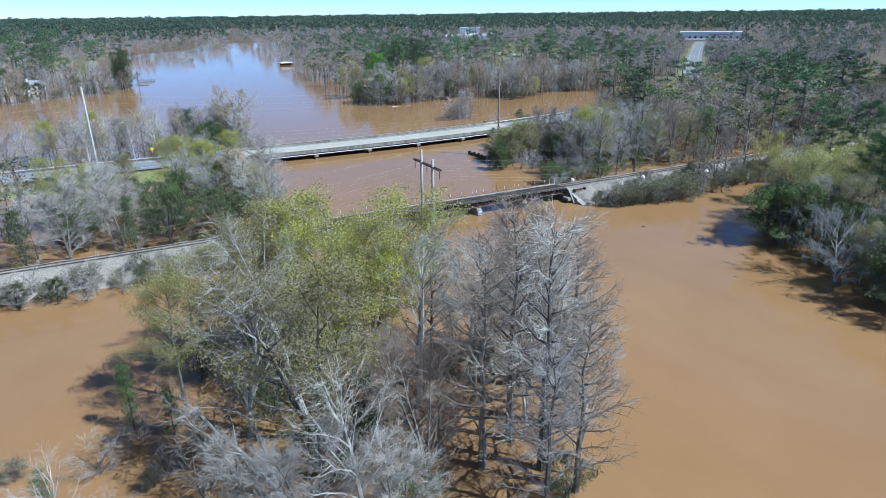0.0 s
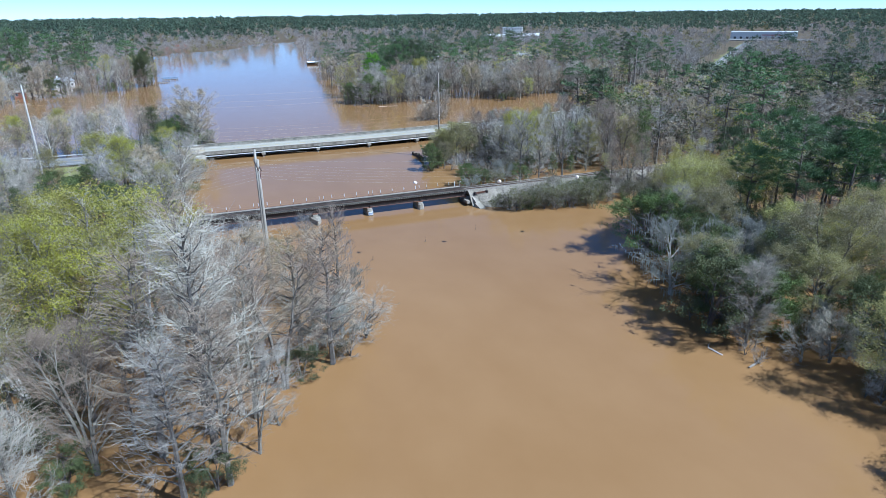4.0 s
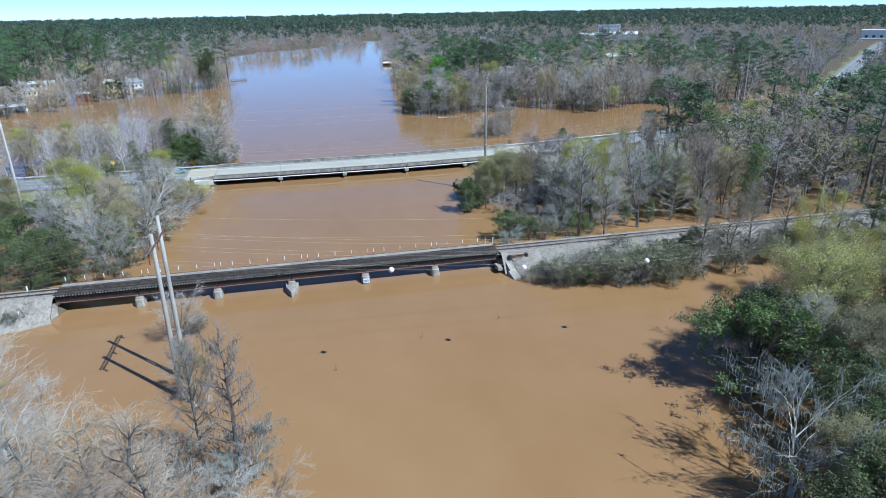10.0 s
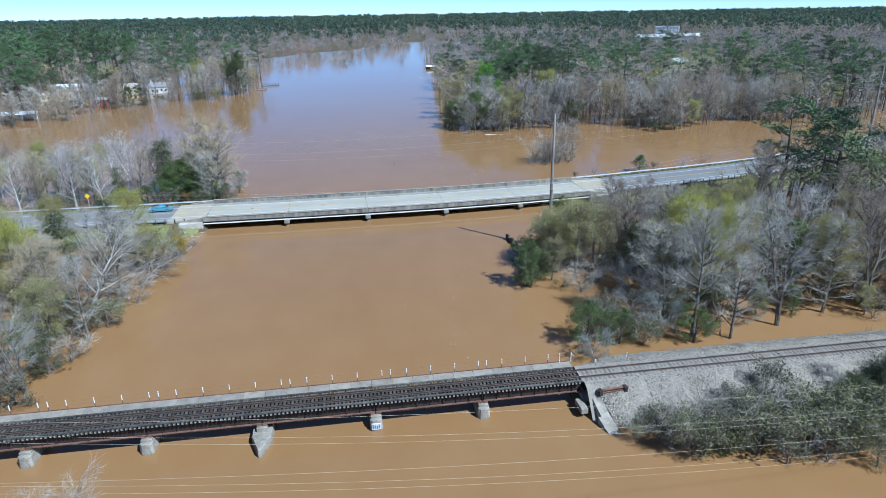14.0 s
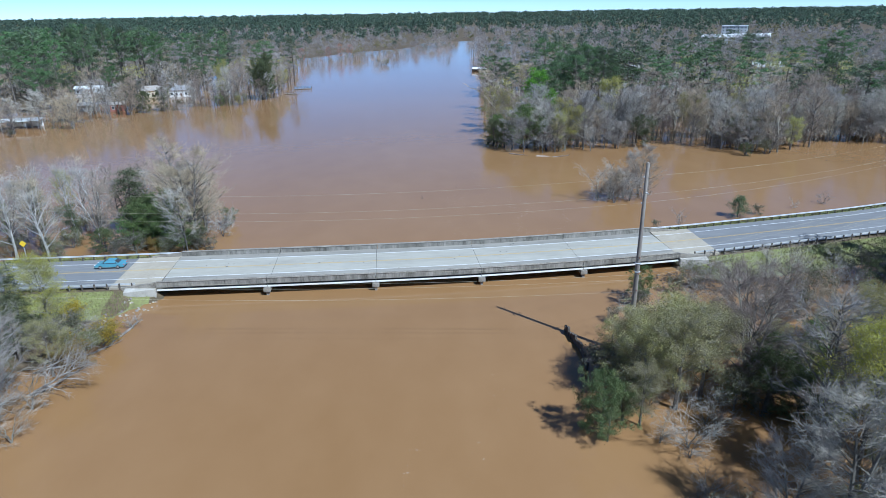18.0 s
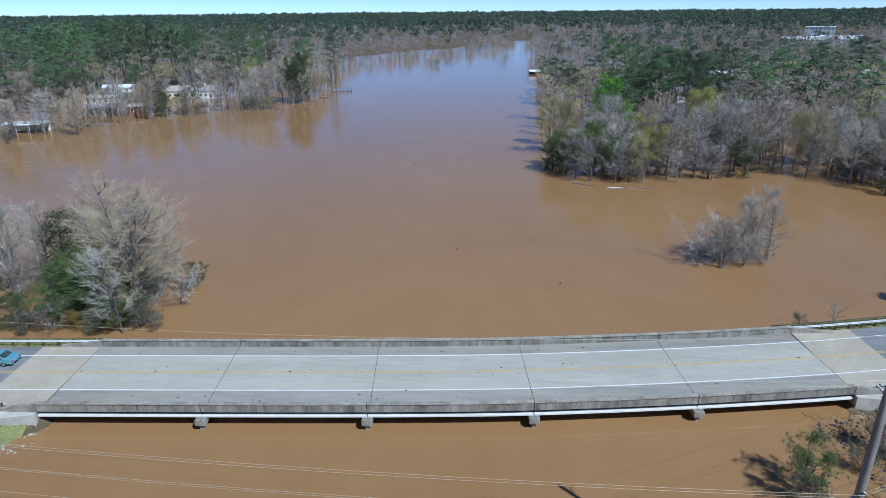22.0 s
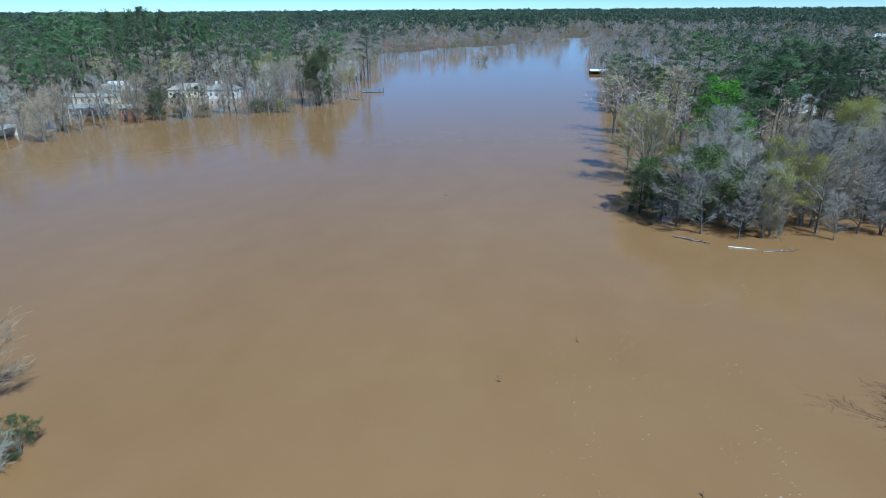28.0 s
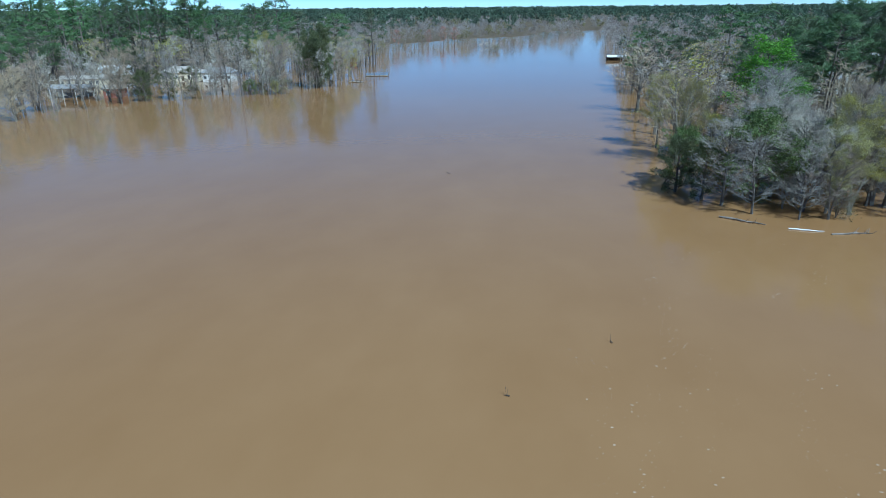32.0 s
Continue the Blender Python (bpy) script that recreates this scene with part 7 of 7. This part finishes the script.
# the far shop with its car park
shop = thing("shop_building", "wide white flat-roofed shop with a red fascia band far off", "building", pose(790, 690, 1.5, 0, 0, -48))
g = Geo()
g.box((-42, -12, -1), (42, 12, 9.5))
link("wall", g, M_WALL_WHITE, shop)
g = Geo()
g.box((-2, -12.6, 5.0), (24, -12.1, 6.0))
link("fascia", g, M_RED_BAND, shop, "dark red fascia")
g = Geo()
g.bevel_box((-42.5, -12.5, 9.5), (42.5, 12.5, 9.9), 0.1)
link("roof", g, M_ROOF_METAL, shop)
for k in range(10):
    g = Geo()
    xx = -36 + k * 8
    g.box((xx - 1.6, -12.15, 0.6), (xx + 1.6, -12.003, 3.4))
    link("window", g, M_WINDOW, shop)
lot = Geo()
lot.box((-60, -62, -0.6), (60, -13, 0.0))
lot_ob = link("parking_lot", lot, M_ASPHALT)
lot_ob.matrix_basis = pose(790, 690, 2.1, 0, 0, -48)
tagged(lot_ob, "pale grey open car park before the shop", "car park", kind="structure")

# boathouse and docks
bh = thing("boathouse", "white-roofed boathouse standing in the flood on posts", "boathouse", pose(134, 567, 0, 0, 0, 0))
for x in (-4.6, 0, 4.6):
    for y in (-3, 3):
        g = Geo()
        g.box((x - 0.12, y - 0.12, -2.5), (x + 0.12, y + 0.12, 1.9))
        link("post", g, M_POSTWOOD, bh)
g = Geo()
g.add([(-5.3, -3.8, 1.9), (5.3, -3.8, 1.9), (5.3, 3.8, 1.9), (-5.3, 3.8, 1.9), (-5.3, 0, 2.9), (5.3, 0, 2.9)], [(3, 2, 1, 0), (0, 1, 5, 4), (2, 3, 4, 5), (1, 2, 5), (3, 0, 4)])
link("roof", g, M_WHITE, bh)
g = Geo()
g.box((-5.0, 2.9, -0.5), (5.0, 3.05, 1.9))
link("wall", g, M_DOOR, bh)
dk = thing("dock", "flooded dock with a blue-painted rail frame", "dock", pose(17.5, 477, 0, 0, 0, 12))
for x in np.linspace(-5, 5, 6):
    for y in (-1.4, 1.4):
        g = Geo()
        g.box((x - 0.1, y - 0.1, -2.5), (x + 0.1, y + 0.1, 1.5))
        link("post", g, M_POSTWOOD, dk)
for y in (-1.4, 1.4):
    for z in (0.75, 1.4):
        g = Geo()
        g.box((-5.1, y - 0.08, z - 0.14), (5.1, y + 0.08, z + 0.02))
        link("rail", g, M_DOCK_BLUE, dk)
for k in range(20):
    g = Geo()
    g.box((-5.1 + k * 0.51, -1.5, 0.18), (-5.1 + k * 0.51 + 0.46, 1.5, 0.24))
    link("plank", g, M_WALKWAY, dk)
dk = thing("dock", "low timber dock by the bank, nearly awash", "dock", pose(14, 453, 0, 0, 0, -30))
for x in np.linspace(-3.5, 3.5, 4):
    for y in (-1.2, 1.2):
        g = Geo()
        g.box((x - 0.1, y - 0.1, -2.5), (x + 0.1, y + 0.1, 0.9))
        link("post", g, M_POSTWOOD, dk)
for k in range(14):
    g = Geo()
    g.box((-3.6 + k * 0.52, -1.4, 0.15), (-3.6 + k * 0.52 + 0.46, 1.4, 0.22))
    link("plank", g, M_WALKWAY, dk)

# timber bulkhead on the east bank
bk = thing("bulkhead", "dark broken timber bulkhead curving along the flooded bank", "bulkhead")
for k in range(14):
    s = k / 13
    g = Geo()
    x, y = 93.6 + 0.6 * math.sin(s * 3.0), 168.5 - s * 9.5
    top = 1.0 + 0.25 * math.sin(k * 2.1)
    g.bevel_box((x - 0.16, y - 0.33, -1.5), (x + 0.16, y + 0.33, top), 0.03)
    link("plank", g, M_POSTWOOD, bk)

# ---------------------------------------------------------------- driftwood and scum
def driftwood(x, y, length, yaw, r, mat, label, twigs=5, seed=1):
    rng = random.Random(seed)
    t = thing("driftwood_log", label, "log", pose(x, y, 0.02, 0, 0, yaw))
    g = Geo()
    line = [(length * (k / 5 - 0.5), rng.uniform(-0.1, 0.1) * length * 0.2, 0.06 + rng.uniform(-0.02, 0.06)) for k in range(6)]
    g.tube(line, [r * 0.8, r, r, r * 0.8, r * 0.6, r * 0.25], 7, True)
    link("stem", g, mat, t)
    for k in range(twigs):
        g = Geo()
        p = along(line, rng.uniform(0.3, 1))
        a = rng.uniform(-1.2, 1.2)
        ln = length * rng.uniform(0.12, 0.3)
        g.tube([p, (p[0] + math.cos(a) * ln * 0.6, p[1] + math.sin(a) * ln * 0.6, 0.25), (p[0] + math.cos(a) * ln, p[1] + math.sin(a) * ln, 0.2 + rng.uniform(0, 0.8))], [r * 0.4, r * 0.3, 0.015], 4)
        link("branch", g, mat, t)


driftwood(115.5, 278.2, 4.2, -12, 0.11, M_WHITE, "bleached white log floating at the wooded point", 0, 3)
driftwood(120.5, 277.2, 5.0, 8, 0.14, M_DEBRIS, "grey branching snag floating by the bank", 6, 4)
driftwood(108.5, 281.5, 6.0, -30, 0.15, M_DEBRIS, "long grey snag lying in the shallows", 5, 5)
driftwood(94, 34, 4.5, 20, 0.16, M_DEBRIS, "tangled grey snag drifting near the east bank", 10, 6)
driftwood(91, 38, 2.2, 100, 0.08, M_WHITE, "small bleached branch in the water", 3, 7)
driftwood(29.5, 163, 7.5, 62, 0.2, M_DEBRIS, "pale trunk fallen along the west bank", 3, 8)
driftwood(32.4, 175, 8.0, 78, 0.22, M_DEBRIS, "pale weathered log lying along the muddy bank", 3, 13)
driftwood(30.8, 169.8, 4.5, 50, 0.14, M_DEBRIS, "bleached snag reaching over the water", 5, 14)
driftwood(132, 122, 5.0, 10, 0.2, M_DEBRIS, "old timber pile beside the railway ballast", 6, 9)
driftwood(128, 121.6, 4.0, -8, 0.16, M_DEBRIS, "grey stump wood beside the railway ballast", 5, 10)
driftwood(104, 120.2, 2.8, 3, 0.12, M_POSTWOOD, "old dark tie lying beside the track", 0, 12)
for k, (x, y) in enumerate(((58.5, 86.5), (70.5, 92), (82.5, 95), (86, 246), (77, 237), (66, 305), (119, 203.5), (93, 222))):
    driftwood(x, y, 0.4 + 0.1 * (k % 3), 40 * k, 0.04, M_POSTWOOD, "small dark branch floating on the brown water", 2, 30 + k)
g = Geo()
fr_ = random.Random(17)
for x0, y0, x1, y1, n in ((76, 128, 82, 160, 50), (82, 200, 92, 262, 110), (92, 196, 101, 244, 130), (98, 206, 112, 226, 90), (88, 262, 110, 274, 70), (86, 225, 96, 262, 60), (58, 118, 62, 134, 18), (62, 189, 72, 186, 20), (82.5, 204, 83, 246, 110), (95, 205, 100.5, 232, 130), (72.5, 146, 78, 124, 60), (92, 228, 92.5, 262, 50), (104, 256, 114, 266, 40)):
    for k in range(n):
        s = fr_.random()
        x = x0 + (x1 - x0) * s + 1.6 * math.sin(s * 9 + x0) + fr_.gauss(0, 0.6)
        y = y0 + (y1 - y0) * s + fr_.gauss(0, 1.0)
        r = 0.016 + 0.06 * fr_.random() ** 4
        q0, st = fr_.uniform(0, 6), fr_.uniform(1, 2.5)
        ring = [(x + r * math.cos(q0 + q) * (0.7 + 0.5 * fr_.random()) * st, y + r * math.sin(q0 + q) * (0.7 + 0.5 * fr_.random()), 0.012) for q in (0, 1.05, 2.1, 3.14, 4.2, 5.2)]
        g.rings([[(a, b, 0.004) for a, b, _ in ring], ring], False, True)
g2 = Geo()
for k in range(90):
    x = fr_.uniform(SPAN_X0, X_END)
    y = centre(x) + fr_.choice((0.0, 0.6, -5.5, -4.6, 4.8)) + fr_.gauss(0, 0.5)
    r = 0.04 + 0.1 * fr_.random() ** 2
    g2.rings([[(x + r * math.cos(q) * fr_.uniform(0.7, 1.5), y + r * math.sin(q) * fr_.uniform(0.6, 1.1), z) for q in (0, 1.2, 2.5, 3.8, 5.1)] for z in (DECK_Z + 0.002, DECK_Z + 0.03)], False, True)
tagged(link("road_litter", g2, M_JOINT), "dark leaves and grit scattered on the bridge deck", "litter", kind="stuff")
tagged(link("foam_flecks", g, M_FOAM), "scattered pale flecks of foam and litter drifting in the current", "foam", kind="stuff")


# rubble and drift on the bank below the east end of the road bridge
rr_ = random.Random(23)
rub, drift = Geo(), Geo()
for _ in range(420):
    u_ = rr_.random()
    x, y = 113.5 + 8.0 * u_ + rr_.gauss(0, 1.6), 187.5 - 9.0 * rr_.random() ** 1.4 - (1 - u_) * 1.5
    r = 0.10 + 0.30 * rr_.random() ** 2.5
    z = max(float(height(x, y)), -0.05)
    ring = [(x + r * math.cos(q * 1.26 + r * 40) * rr_.uniform(0.7, 1.2), y + r * math.sin(q * 1.26 + r * 40) * rr_.uniform(0.7, 1.2), z - 0.05) for q in range(5)]
    top = [(x + (a - x) * 0.55, y + (b - y) * 0.55, z + r * rr_.uniform(0.5, 0.9)) for a, b, c in ring]
    rub.rings([ring, top], False, True)
tagged(link("bank_rubble", rub, M_MUD), "dark muddy rubble on the bank below the bridge end", "rocks", kind="stuff")
for _ in range(260):
    x, y = 112.5 + 9 * rr_.random(), 177.5 + 10 * rr_.random()
    a, ln = rr_.uniform(0, 6.28), rr_.uniform(0.3, 1.4)
    z = max(float(height(x, y)), 0.0) + 0.08
    drift.spike((x, y, z), (x + math.cos(a) * ln, y + math.sin(a) * ln, z + rr_.uniform(0, 0.5)), rr_.uniform(0.02, 0.05))
tagged(link("drift_sticks", drift, M_DEBRIS), "grey drift sticks stranded on the muddy bank", "driftwood", kind="stuff")

# grass tufts on the verges
gt, rg = Geo(), random.Random(61)
for x0, x1, near, far, n in ((2, 33, -13.5, -7.8, 2600), (121, 190, -13.5, -7.8, 4200), (121, 190, 5.9, 9.5, 2200), (2, 33, 5.9, 9.0, 1000)):
    xs_ = np.array([rg.uniform(x0, x1) for _ in range(n)])
    ys_ = np.array([centre(x) + rg.uniform(near, far) for x in xs_])
    for x, y, z in zip(xs_.tolist(), ys_.tolist(), height(xs_, ys_).tolist()):
        if z > 0:
            gt.spike((x, y, z), (x + rg.uniform(-0.25, 0.25), y + rg.uniform(-0.25, 0.25), z + rg.uniform(0.2, 0.5)), rg.uniform(0.04, 0.11))
tagged(link("grass_tufts", gt, M_GRASS), "uneven green and straw-coloured grass on the road banks", "grass", kind="stuff")
sh_ = Geo()
for _ in range(70):
    x = rg.uniform(9, 33.5)
    y = 179.6 + rg.gauss(0, 0.7) + (4.0 * (x - 29) / 4.5 if x > 29 else 0)
    r = 0.08 + 0.3 * rg.random() ** 2
    z = max(float(height(x, y)), -0.05)
    ring = [(x + r * math.cos(q * 1.26 + r * 40) * rg.uniform(0.7, 1.2), y + r * math.sin(q * 1.26 + r * 40) * rg.uniform(0.7, 1.2), z - 0.08) for q in range(5)]
    sh_.rings([ring, [(x + (a - x) * 0.55, y + (b - y) * 0.55, z + r * rg.uniform(0.5, 0.9)) for a, b, c in ring]], False, True)
tagged(link("shore_stones", sh_, M_STONE), "pale broken stones along the grassy water's edge", "rocks", kind="stuff")
